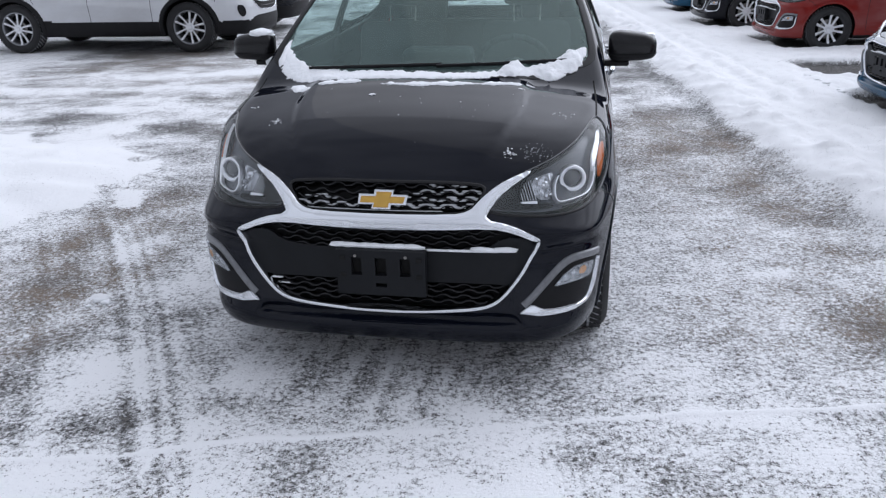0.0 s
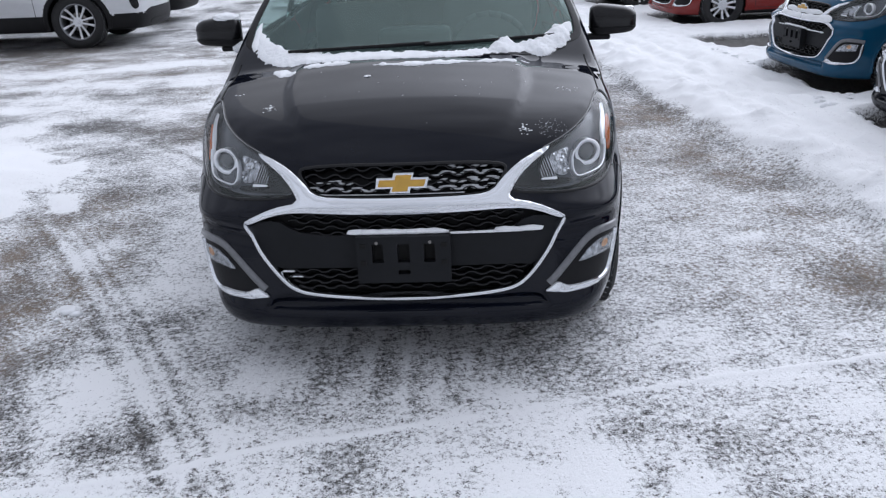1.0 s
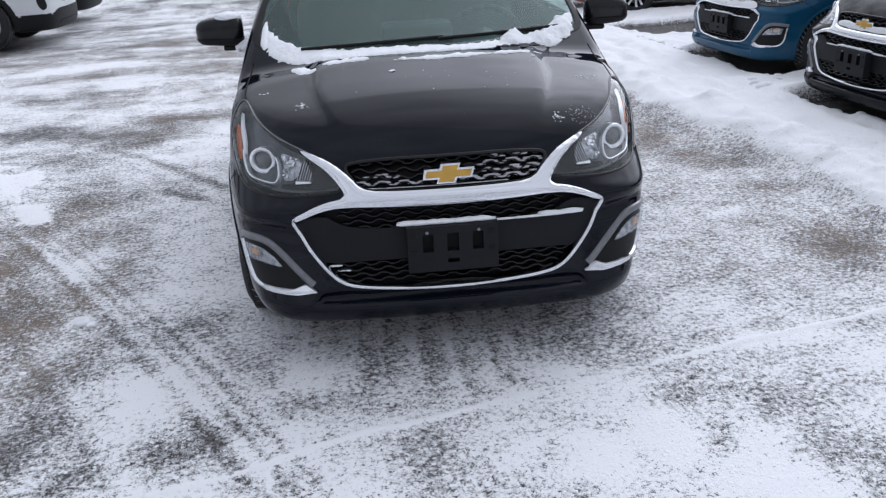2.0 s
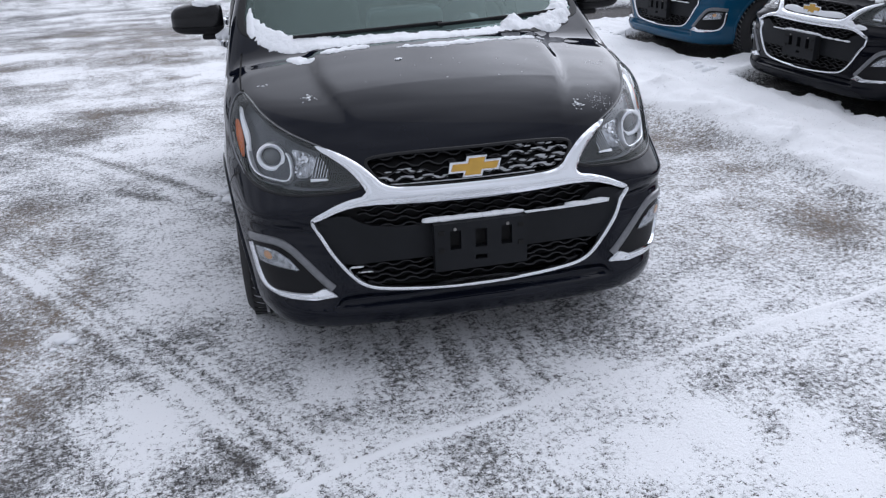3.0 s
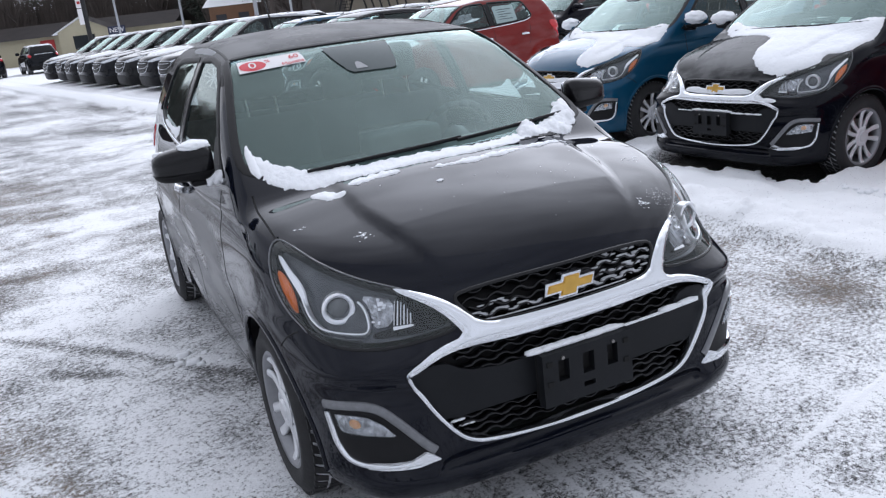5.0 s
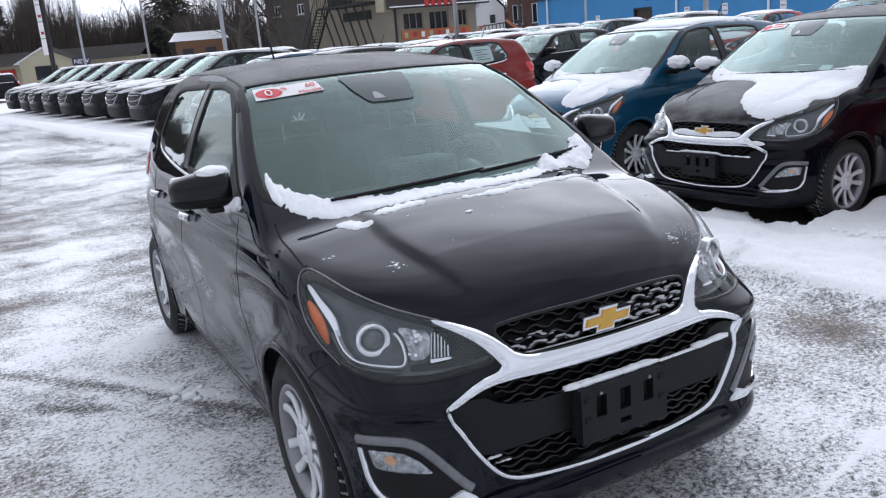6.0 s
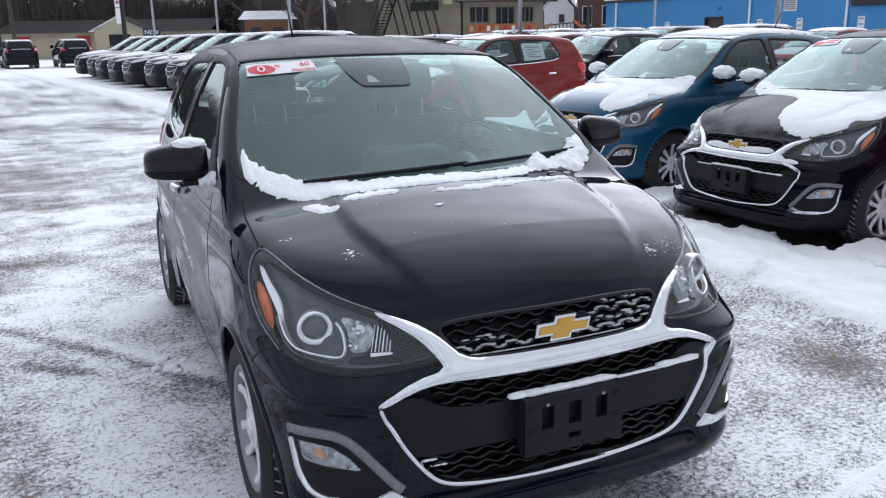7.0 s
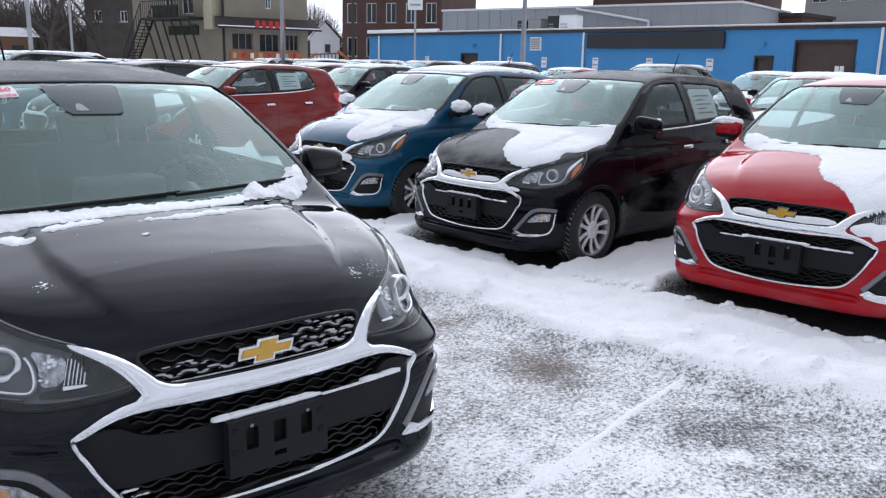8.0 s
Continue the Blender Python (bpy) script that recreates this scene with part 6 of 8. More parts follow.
def specks(name, label, spots, m, seed):
    rnd = random.Random(seed)
    bm = bmesh.new()
    for cx, cy, spread, count, size in spots:
        pts = [(cx + rnd.gauss(0, spread), cy + rnd.gauss(0, spread * 0.7)) for _ in range(count)]
        p, nrm = cast(hatch_field, "top", pts)
        for q in p:
            r = size * rnd.uniform(0.4, 1.3)
            bmesh.ops.create_icosphere(bm, subdivisions=1, radius=r, matrix=Matrix.Translation(Vector(q)) @ Matrix.Diagonal((rnd.uniform(0.7, 1.8), rnd.uniform(0.7, 1.6), 0.6, 1)))
    me = bpy.data.meshes.new(name)
    bm.to_mesh(me)
    bm.free()
    me.materials.append(SNOW)
    ob = tagged(new(name, me), label, "snow", kind="stuff")
    ob.matrix_basis = m
    return ob


specks("snow_specks", "frozen specks of snow on the black hood", [(0.418, -0.378, 0.012, 30, 0.0026), (0.50, -0.36, 0.024, 44, 0.0014), (0.53, -0.34, 0.024, 36, 0.0013), (-0.49, -0.21, 0.016, 26, 0.0028), (-0.147, -0.058, 0.004, 5, 0.007),
                                                                  (0.43, 0.05, 0.006, 5, 0.004), (0.30, -0.02, 0.2, 16, 0.0018), (0.02, -0.2, 0.2, 14, 0.0018), (-0.63, -0.06, 0.01, 7, 0.003), (0.60, -0.1, 0.03, 14, 0.0025)], MAIN_AT, 5)


def ledge_snow(car, items, seed, long=3.0, flat=0.75, mat=None):
    """Snow caught on the bars of the grille and on the bracket: beads of uneven size in rows."""
    rnd = random.Random(seed)
    bm = bmesh.new()
    beads = []
    for x0, x1, z, dy, size, fill in items:
        wave = 0.0055 if z > 0.655 else 0.0
        x = x0
        while x < x1:
            r = size * rnd.uniform(0.6, 1.25)
            if rnd.random() < fill:
                beads.append((x, z + wave * math.copysign(min(1, abs((abs(((x / 0.075) % 1) * 2 - 1) - 0.5) * 4.2)), abs(((x / 0.075) % 1) * 2 - 1) - 0.5), r, dy))
            x += size * 1.1
    for (x, z, r, dy), q in zip(beads, cast(hatch_field, "front", [(b[0], b[1]) for b in beads])[0]):
        bmesh.ops.create_icosphere(bm, subdivisions=1, radius=1.0, matrix=Matrix.Translation((x, q[1] + dy, z + r * 0.3)) @ Matrix.Diagonal((r * long, r * 1.1, r * flat, 1)))
    smooth_bm(bm)
    me = bpy.data.meshes.new("ledge_snow")
    bm.to_mesh(me)
    bm.free()
    me.materials.append(mat or SNOW)
    ob = tagged(new("ledge_snow", me), "snow caught on grille bars and bracket", "snow", kind="stuff")
    ob.matrix_basis = car.matrix_basis.copy()
    return ob


ledge_snow(main, [(-0.17, 0.13, 0.530, -0.012, 0.010, 1.0), (-0.16, 0.12, 0.530, -0.002, 0.010, 1.0), (0.13, 0.40, 0.519, 0.004, 0.006, 1.0), (0.34, 0.44, 0.524, 0.0, 0.012, 1.0), (-0.42, -0.395, 0.382, 0.018, 0.005, 0.6), (-0.40, -0.36, 0.362, 0.020, 0.004, 0.5)], 3)
# thin grey rime on the links of the upper net
ledge_snow(main, [(-0.31, -0.08, 0.664, 0.012, 0.0042, 0.60), (0.05, 0.31, 0.664, 0.012, 0.0050, 0.62), (0.07, 0.33, 0.686, 0.012, 0.0050, 0.50), (0.10, 0.34, 0.708, 0.012, 0.0048, 0.50), (0.16, 0.33, 0.729, 0.012, 0.0044, 0.45), (-0.29, -0.17, 0.686, 0.012, 0.0034, 0.40), (-0.30, 0.20, 0.650, 0.006, 0.0030, 0.8)], 9, 3.6, 0.60, RIME)
for car, sd in ((black_b, 4), (blue_a, 5), (red_a, 6), (red_b, 8)):
    lying(car, "front", [(-0.29, 0.648), (0.29, 0.648), (0.315, 0.675), (0.22, 0.69), (0.1, 0.683), (-0.1, 0.68), (-0.2, 0.695), (-0.315, 0.68)], 0.012, sd, "snow resting on the lower half of the upper grille", 0.02, 0.002, 0.2)
    ledge_snow(car, [(-0.17, 0.17, 0.531, -0.012, 0.012, 1.0), (0.17, 0.40, 0.520, 0.004, 0.008, 0.9), (-0.34, -0.17, 0.520, 0.004, 0.006, 0.5)], sd)
drift(black_b, [(-0.65, 0.42), (-0.4, 0.262), (0, 0.205), (0.4, 0.262), (0.66, 0.42), (0.715, 0.28), (0.715, 0.0), (0.69, -0.12), (0.60, -0.15), (0.64, -0.26), (0.56, -0.36), (0.44, -0.44), (0.30, -0.44), (0.17, -0.36), (0.09, -0.24), (0.07, -0.10), (0.02, 0.02), (-0.12, 0.08), (-0.35, 0.12), (-0.62, 0.25)], 0.022, 11, "smooth slab of snow over half of the hood", 0.05, 0.55, 0.0, 0.012, 0.3)
lying(black_b, "front", [(0.30, 0.65), (0.40, 0.64), (0.52, 0.612), (0.48, 0.60), (0.38, 0.61), (0.32, 0.625)], 0.012, 11.5, "snow under the headlight", 0.02, 0.01)
drift(blue_a, [(-0.65, 0.42), (-0.4, 0.262), (0, 0.205), (0.4, 0.262), (0.66, 0.42), (0.715, 0.28), (0.71, 0.05), (0.66, -0.04), (0.52, -0.04), (0.62, -0.2), (0.58, -0.32), (0.46, -0.42), (0.32, -0.46), (0.22, -0.40), (0.22, -0.22), (0.16, -0.06), (0.04, 0.03), (-0.2, 0.08), (-0.5, 0.18), (-0.64, 0.3)], 0.022, 12, "smooth slab of snow over half of the blue hood", 0.05, 0.55, 0.0, 0.012, 0.3)
drift(blue_a, [(-0.50, 1.0), (0, 0.95), (0.50, 1.0), (0.53, 1.6), (0.50, 2.4), (0, 2.5), (-0.50, 2.4), (-0.53, 1.6)], 0.022, 13, "thin sheet of snow on the blue roof", 0.05, 0.55, 0.0, 0.012, 0.3)
lying(blue_a, "front", [(-0.36, 0.60), (0.36, 0.60), (0.50, 0.605), (0.40, 0.66), (0.34, 0.645), (0, 0.645), (-0.34, 0.645)], 0.012, 13.5, "snow crusted on the grille bar", 0.02, 0.012)
drift(red_a, [(-0.65, 0.42), (-0.4, 0.262), (0, 0.205), (0.4, 0.262), (0.66, 0.42), (0.715, 0.28), (0.715, 0.0), (0.70, -0.16), (0.64, -0.30), (0.52, -0.42), (0.40, -0.49), (0.33, -0.44), (0.24, -0.36), (0.12, -0.31), (0.06, -0.20), (0.03, -0.06), (-0.05, 0.04), (-0.25, 0.09), (-0.45, 0.14), (-0.64, 0.27)], 0.022, 14, "broad smooth slab of snow on the red hood", 0.05, 0.55, 0.0, 0.012, 0.3)
lying(red_a, "front", [(0.36, 0.655), (0.48, 0.70), (0.60, 0.66), (0.62, 0.61), (0.50, 0.60), (0.40, 0.62)], 0.015, 14.5, "snow pushed over the headlight", 0.02, 0.006)
lying(red_a, ("corner", 1, FOG_DEG), corner_line([(0.72, -0.36, 0.272), (0.62, -0.5, 0.258), (0.50, -0.56, 0.275), (0.49, -0.565, 0.292), (0.62, -0.5, 0.285), (0.70, -0.4, 0.29)], FOG_DEG), 0.016, 14.8, "snow on the fog lamp blade", 0.014, 0.008)
drift(red_a, [(-0.50, 1.32), (-0.2, 1.25), (0.2, 1.27), (0.52, 1.4), (0.53, 1.8), (0.50, 2.4), (0, 2.5), (-0.50, 2.4), (-0.53, 1.8)], 0.006, 16, "frosty dusting on the back of the red roof", 0.05, 0.55, 0.0, 0.012, 0.3)
drift(red_b, [(-0.62, 0.20), (0, 0.11), (0.60, 0.22), (0.68, 0.0), (0.50, -0.3), (0.2, -0.4), (-0.2, -0.4), (-0.5, -0.3), (-0.66, 0.0)], 0.022, 15, "snow over the red hood", 0.05, 0.55, 0.0, 0.012, 0.3)


def mirror_snow(car, s, seed, size, reach=0.128, tall=0.030, front=0.0):
    mp = cast(hatch_field, ("side", s), [(0.50, 1.02)])[0][0]
    bm = bmesh.new()
    bmesh.ops.create_icosphere(bm, subdivisions=4, radius=1.0)
    for v in bm.verts:
        k = 1 + 0.18 * noise.noise(v.co * 2.5 + Vector((seed, 0, 0)))
        v.co = Vector((s * reach + v.co.x * 0.095 * k * size, 0.03 - 0.5 * front + v.co.y * (0.045 + front) * k, 0.110 - 1.2 * front + max(v.co.z, -0.4 - 20 * front) * tall * k * size)) + Vector(mp)
    smooth_bm(bm)
    me = bpy.data.meshes.new("mirror_snow")
    bm.to_mesh(me)
    bm.free()
    me.materials.append(SNOW)
    ob = tagged(new("mirror_snow", me), "cap of snow on the door mirror", "snow", kind="stuff")
    ob.matrix_basis = car.matrix_basis.copy()


mirror_snow(main, -1, 2, 0.62, 0.078, 0.034)
mirror_snow(black_b, -1, 3, 1.25, tall=0.046, front=0.025)
mirror_snow(blue_a, 1, 4, 1.25, tall=0.050, front=0.025)
mirror_snow(blue_a, -1, 5, 1.25, tall=0.050, front=0.025)
mirror_snow(red_a, -1, 6, 1.2)
bm = bmesh.new()
for k in range(5):
    bmesh.ops.create_icosphere(bm, subdivisions=3, radius=1.0, matrix=Matrix.Translation((-0.735 - 0.012 * k, 0.505 + 0.004 * k, 1.005 + 0.006 * (k % 2))) @ Matrix.Diagonal((0.022, 0.03, 0.024, 1)))
me = bpy.data.meshes.new("mirror_foot_snow")
smooth_bm(bm).to_mesh(me)
bm.free()
me.materials.append(SNOW)
ob = tagged(new("mirror_foot_snow", me), "clump of snow at the foot of the mirror", "snow", kind="stuff")
ob.matrix_basis = MAIN_AT


# ---- offer sticker and paper behind the glass ----
def words(name, text, size, place, mat, parent, label=""):
    cu = bpy.data.curves.new(name, "FONT")
    cu.body, cu.size, cu.align_x, cu.align_y, cu.extrude = text, size, "CENTER", "CENTER", 0.0004
    cu.materials.append(mat)
    ob = new(name, cu)
    ob.parent = parent
    ob.matrix_basis = place
    return tagged(ob, label)


def screen_pose(car_local_x, z, lift):
    p, nrm = cast(hatch_field, "front", [(car_local_x, z)])
    nn = Vector(nrm[0])
    xa = Vector((1, 0, 0)) - nn * nn.x
    xa.normalize()
    ya = nn.cross(xa)
    m = Matrix((xa, ya, nn)).transposed().to_4x4()
    m.translation = Vector(p[0]) + nn * lift
    return m


sticker = thing("offer_sticker", "white and red offer sticker at the top of the windscreen", "sticker", "", "", MAIN_AT)
part("sticker_sheet", patch(hatch_field, "front", [(-0.548, 1.333), (-0.285, 1.350), (-0.288, 1.386), (-0.535, 1.372)], 0.02, 0.003, 0.0015, 0, 0), STICK_WHITE, sticker)
part("sticker_oval", patch(hatch_field, "front", [(-0.54 + 0.5 * 0.105 + 0.052 * math.cos(a), 1.354 + 0.0155 * math.sin(a) + 0.003 * math.cos(a)) for a in [2 * math.pi * i / 20 for i in range(20)]], 0.012, 0.0042, 0.0008, 0, 0), STICK_RED, sticker)
words("sticker_zero", "0", 0.066, screen_pose(-0.488, 1.354, 0.006), STICK_WHITE, sticker)
words("sticker_percent", "%", 0.032, screen_pose(-0.425, 1.365, 0.005), STICK_RED, sticker)
words("sticker_term", "60", 0.042, screen_pose(-0.322, 1.371, 0.005), STICK_RED, sticker)
words("sticker_months", "Months", 0.030, screen_pose(-0.335, 1.352, 0.005), STICK_RED, sticker)


neighbour_sticker = thing("offer_sticker", "pale red and white sticker at the top of the windscreen", "sticker", "", "", black_b.matrix_basis.copy())
part("sticker_sheet", patch(hatch_field, "front", [(-0.548, 1.333), (-0.285, 1.350), (-0.288, 1.386), (-0.535, 1.372)], 0.02, 0.003, 0.0015, 0, 0), STICK_WHITE, neighbour_sticker)
part("sticker_oval", patch(hatch_field, "front", [(-0.54 + 0.5 * 0.105 + 0.052 * math.cos(a), 1.354 + 0.0155 * math.sin(a) + 0.003 * math.cos(a)) for a in [2 * math.pi * i / 20 for i in range(20)]], 0.012, 0.0042, 0.0008, 0, 0), STICK_RED, neighbour_sticker)
for x0, x1, z0 in ((-0.435, -0.300, 1.368), (-0.435, -0.310, 1.352)):
    part("sticker_bar", patch(hatch_field, "front", [(x0, z0), (x1, z0 + 0.006), (x1, z0 + 0.014), (x0, z0 + 0.008)], 0.02, 0.0042, 0.0008, 0, 0), STICK_RED, neighbour_sticker)


def sheet(car, outline, view, label):
    """A price sheet stuck inside a side window, with grey lines for its small print."""
    t = thing("price_sheet", label, "paper", "price sheets in windows", "", car.matrix_basis.copy())
    part("paper", patch(hatch_field, view, outline, 0.06, -0.010, 0.001, 0, 0), PAPER, t)
    a = np.array(outline)
    for k in range(5):
        z0 = a[0][1] + (a[2][1] - a[0][1]) * (0.2 + 0.14 * k)
        y0, y1 = a[0][0] + 0.04, a[0][0] + (a[1][0] - a[0][0]) * (0.9 - 0.25 * (k % 2))
        part("print_line", patch(hatch_field, view, [(y0, z0), (y1, z0), (y1, z0 + 0.012), (y0, z0 + 0.012)], 0.08, -0.007, 0.0005, 0, 0), LED_STRIP, t)
    return t


for car in (black_b, red_b):
    sheet(car, [(1.52, 1.075), (1.93, 1.09), (1.93, 1.33), (1.52, 1.335)], ("side", 1), "white price sheet inside the rear side window")
for car, x0 in ((black_b, 0.12), (red_a, 0.30), (blue_a, -0.1)):
    bm = bmesh.new()
    box(bm, (-0.13, -0.10, -0.001), (0.13, 0.10, 0.001), 0, pose(0, 0, 0, 22, 4, 12))
    t = part("windscreen_paper", bm, PAPER, None, "white paper standing on the dashboard")
    tagged(t, category="paper")
    t.matrix_basis = car.matrix_basis @ Matrix.Translation((x0, 0.55, 1.02))


# ---- the sport utility cars ----
SUV = dict(
    fascia=pchip([(0.15, -0.84), (0.25, -0.90), (0.40, -0.935), (0.60, -0.94), (0.80, -0.92), (0.95, -0.86), (1.2, -0.62)]),
    sweep=pchip([(0.2, 0.10), (0.6, 0.12), (0.9, 0.22), (1.2, 0.25)]), sweep4=pchip([(0.2, 0.2), (0.6, 0.2), (0.9, 0.30), (1.2, 0.4)]),
    side=pchip([(0.15, 0.80), (0.26, 0.86), (0.45, 0.895), (0.70, 0.912), (0.85, 0.912), (0.98, 0.895), (1.10, 0.865), (1.25, 0.83)]),
    hood=pchip([(-1.0, 0.75), (-0.90, 0.90), (-0.80, 0.96), (-0.5, 1.02), (0.0, 1.08), (0.30, 1.11), (0.8, 1.13), (2.6, 1.16), (4.0, 1.1)]),
    crown=0.09, base=0.23, nose=0.12, tail_at=2.6,
    tail=pchip([(0.2, 3.50), (0.35, 3.58), (0.60, 3.63), (0.9, 3.61), (1.1, 3.56), (1.3, 3.44), (1.6, 3.22)]),
    wind=(0.32, 1.11, 1.80, 0.22), tumble=(0.84, 1.16, 0.30, 0.35),
    roof=pchip([(0.8, 1.52), (1.2, 1.60), (1.6, 1.645), (2.2, 1.655), (2.9, 1.62), (3.4, 1.55)]),
    axles=(0.0, 2.725), arch=0.405, arch_in=0.60, wheel=0.362, length_to=3.72, high=1.72,
)
SUV_WS = [(0.0, 1.135), (0.5, 1.145), (0.72, 1.17), (0.70, 1.24), (0.62, 1.46), (0.58, 1.53), (0.3, 1.555), (0.0, 1.56)]
SUV_SF = [(0.72, 1.15), (1.48, 1.16), (1.46, 1.54), (1.25, 1.52), (0.95, 1.37)]
SUV_SR = [(1.58, 1.16), (2.38, 1.19), (2.46, 1.26), (2.36, 1.52), (1.57, 1.545)]
SUV_SQ = [(2.52, 1.24), (2.95, 1.32), (3.05, 1.40), (2.9, 1.48), (2.46, 1.51)]


def sport_utility(m):
    field = car_field(SUV)
    c = SUV
    car = thing("sport_utility_car", "white sport utility car with salt-stained doors", "car", "parked sport utility cars", "", m)
    polys = [round_off(q, 1) for q in (SUV_SF, SUV_SR, SUV_SQ)]
    ws = round_off(sym(SUV_WS), 1)

    def drop(p, n):
        g = inside_poly(p[:, [0, 2]], ws) & (p[:, 1] < 1.5) & (p[:, 2] > 1.1)
        for q in polys:
            g |= inside_poly(p[:, [1, 2]], q) & (np.abs(n[:, 0]) > 0.5)
        return g

    def near_arch(p, extra):
        return np.minimum(np.hypot(p[:, 1] - c["axles"][0], p[:, 2] - c["wheel"]), np.hypot(p[:, 1] - c["axles"][1], p[:, 2] - c["wheel"])) < c["arch"] + extra
    rules = [
        ("underbody", lambda p, n: (n[:, 2] < -0.7) & (p[:, 2] < 0.4) & ~near_arch(p, 0.004)),
        ("roof_panel", lambda p, n: (n[:, 2] > 0.4) & (p[:, 2] > 1.45)),
        ("hood", lambda p, n: (n[:, 2] > 0.3) & (p[:, 1] < 0.35) & (np.abs(p[:, 0]) < 0.80)),
    ]
    def sided(name, rule):
        return [(name, lambda p, n: rule(p, n) & (p[:, 0] > 0)), (name + "_b", lambda p, n: rule(p, n) & (p[:, 0] <= 0))]
    for k, (y0, y1) in enumerate(((-9, 1.3), (1.3, 9))):
        rules += sided("wheel_arch_liner" + (".rear" if k else ""), lambda p, n, y0=y0, y1=y1: near_arch(p, 0.004) & (np.abs(p[:, 0]) < 0.89) & (p[:, 1] > y0) & (p[:, 1] < y1))
        rules += sided("arch_cladding" + (".rear" if k else ""), lambda p, n, y0=y0, y1=y1: near_arch(p, 0.055) & (np.abs(n[:, 0]) > 0.3) & (p[:, 1] > y0) & (p[:, 1] < y1))
    rules += [("lower_cladding", lambda p, n: (p[:, 2] < 0.44 + 0.03 * np.clip(p[:, 1] / 2.7, 0, 1))), ("front_bumper", lambda p, n: p[:, 1] < -0.42)]
    rules += sided("front_fender", lambda p, n: (p[:, 1] < 0.55)) + sided("front_door", lambda p, n: (p[:, 1] < 1.53) & (np.abs(n[:, 0]) > 0.4)) + sided("rear_door", lambda p, n: (p[:, 1] < 2.45) & (np.abs(n[:, 0]) > 0.4))
    rules += [
        ("tailgate", lambda p, n: (p[:, 1] > 3.2)),
    ] + sided("windscreen_pillar", lambda p, n: p[:, 1] < 1.53) + sided("rear_quarter", lambda p, n: p[:, 1] > -9)
    for key, me in split_shell(field, dict(c), 0.026, rules, drop).items():
        part(key.replace("_b", "").replace(".rear", "") if key.endswith("_b") or ".rear" in key else key, me, PLASTIC if key.startswith(("wheel_arch_liner", "underbody", "arch_cladding", "lower_cladding")) else PAINT_WHITE, car)
    part("windscreen", patch(field, "front", sym(SUV_WS), 0.06, -0.002, 0.004, 0, 1), GLASS, car)
    part("screen_surround", ribbon(field, "front", sym(SUV_WS), 0.05, 0.004, True, 0.04, 0.004, 1), PLASTIC_GLOSS, car)
    part("rear_window", patch(field, "rear", sym([(0.0, 1.18), (0.60, 1.18), (0.66, 1.22), (0.56, 1.50), (0.0, 1.53)]), 0.08, 0.003, 0.004, 0, 1), PLASTIC_GLOSS, car, "dark rear window")
    part("rear_snow_ledge", ribbon(field, "rear", [(-0.5, 1.10), (0, 1.11), (0.5, 1.10)], 0.03, 0.02, False, 0.06), CHROME, car)
    for s in (-1, 1):
        for ol in (SUV_SF, SUV_SR, SUV_SQ):
            part("side_window", patch(field, ("side", s), ol, 0.08, -0.004, 0.004, 0, 1), GLASS_SIDE, car)
            part("window_seal", ribbon(field, ("side", s), ol, 0.045, 0.004, True, 0.04, 0.004, 1), PLASTIC_GLOSS, car)
        part("belt_moulding", ribbon(field, ("side", s), [(0.66, 1.125), (1.5, 1.135), (2.5, 1.165)], 0.02, 0.006, False, 0.06), CHROME, car)
        part("roof_rail", ribbon(field, "top", [(s * 0.62, 1.25), (s * 0.64, 2.0), (s * 0.62, 3.0)], 0.035, 0.05, False, 0.05, 0.0, 2, True), ALLOY, car)
        for ln in ([(0.56, 0.45), (0.55, 0.8), (0.57, 1.1)], [(1.53, 0.45), (1.53, 1.1)], [(2.38, 0.72), (2.47, 0.9), (2.48, 1.15)], [(-0.42, 0.72), (-0.45, 0.85)]):
            part("door_gap", ribbon(field, ("side", s), ln, 0.008, 0.001, False, 0.03), SEAM, car)
        for y0 in (1.25, 2.15):
            hp, hn = cast(field, ("side", s), [(y0 + 0.024 * i, 0.97) for i in range(8)])
            part("door_handle", strip(hp + hn * 0.02, hn, 0.03, 0.012, sink=0.02), PAINT_WHITE, car)
        mp = cast(field, ("side", s), [(0.66, 1.14)])[0][0]
        bm = bmesh.new()
        bmesh.ops.create_uvsphere(bm, u_segments=18, v_segments=12, radius=1.0)
        for v in bm.verts:
            q = v.co
            v.co = Vector((mp[0] + s * (0.13 + 0.12 * math.copysign(abs(q.x) ** 0.6, q.x) * s), mp[1] + 0.05 * min(q.y, 0.5), mp[2] + 0.06 + 0.085 * math.copysign(abs(q.z) ** 0.7, q.z)))
        part("door_mirror", smooth_bm(bm), PAINT_WHITE, car)
        hv = ("corner", s, 40)
        lampo = corner_line([(0.86, -0.30, 0.985), (0.80, -0.55, 0.945), (0.66, -0.76, 0.90), (0.50, -0.86, 0.86), (0.62, -0.84, 0.82), (0.78, -0.66, 0.845), (0.88, -0.40, 0.91)], 40)
        part("headlight", patch(field, hv, lampo, 0.04, 0.004, 0.01, 0.006, 2), SILVER, car, "slim clear headlight")
        part("headlight_glass", patch(field, hv, lampo, 0.05, 0.010, 0.01, 0.006, 2), GLASS_LAMP, car)
        fogo = corner_line([(0.80, -0.72, 0.66), (0.72, -0.80, 0.66), (0.70, -0.82, 0.52), (0.77, -0.76, 0.50)], 40)
        part("fog_pocket", patch(field, hv, fogo, 0.04, 0.004, 0.01, 0.0, 1), PLASTIC_GLOSS, car)
        part("fog_frame", ribbon(field, hv, fogo, 0.014, 0.010, True, 0.03, 0.003, 1), PLASTIC_GLOSS, car)
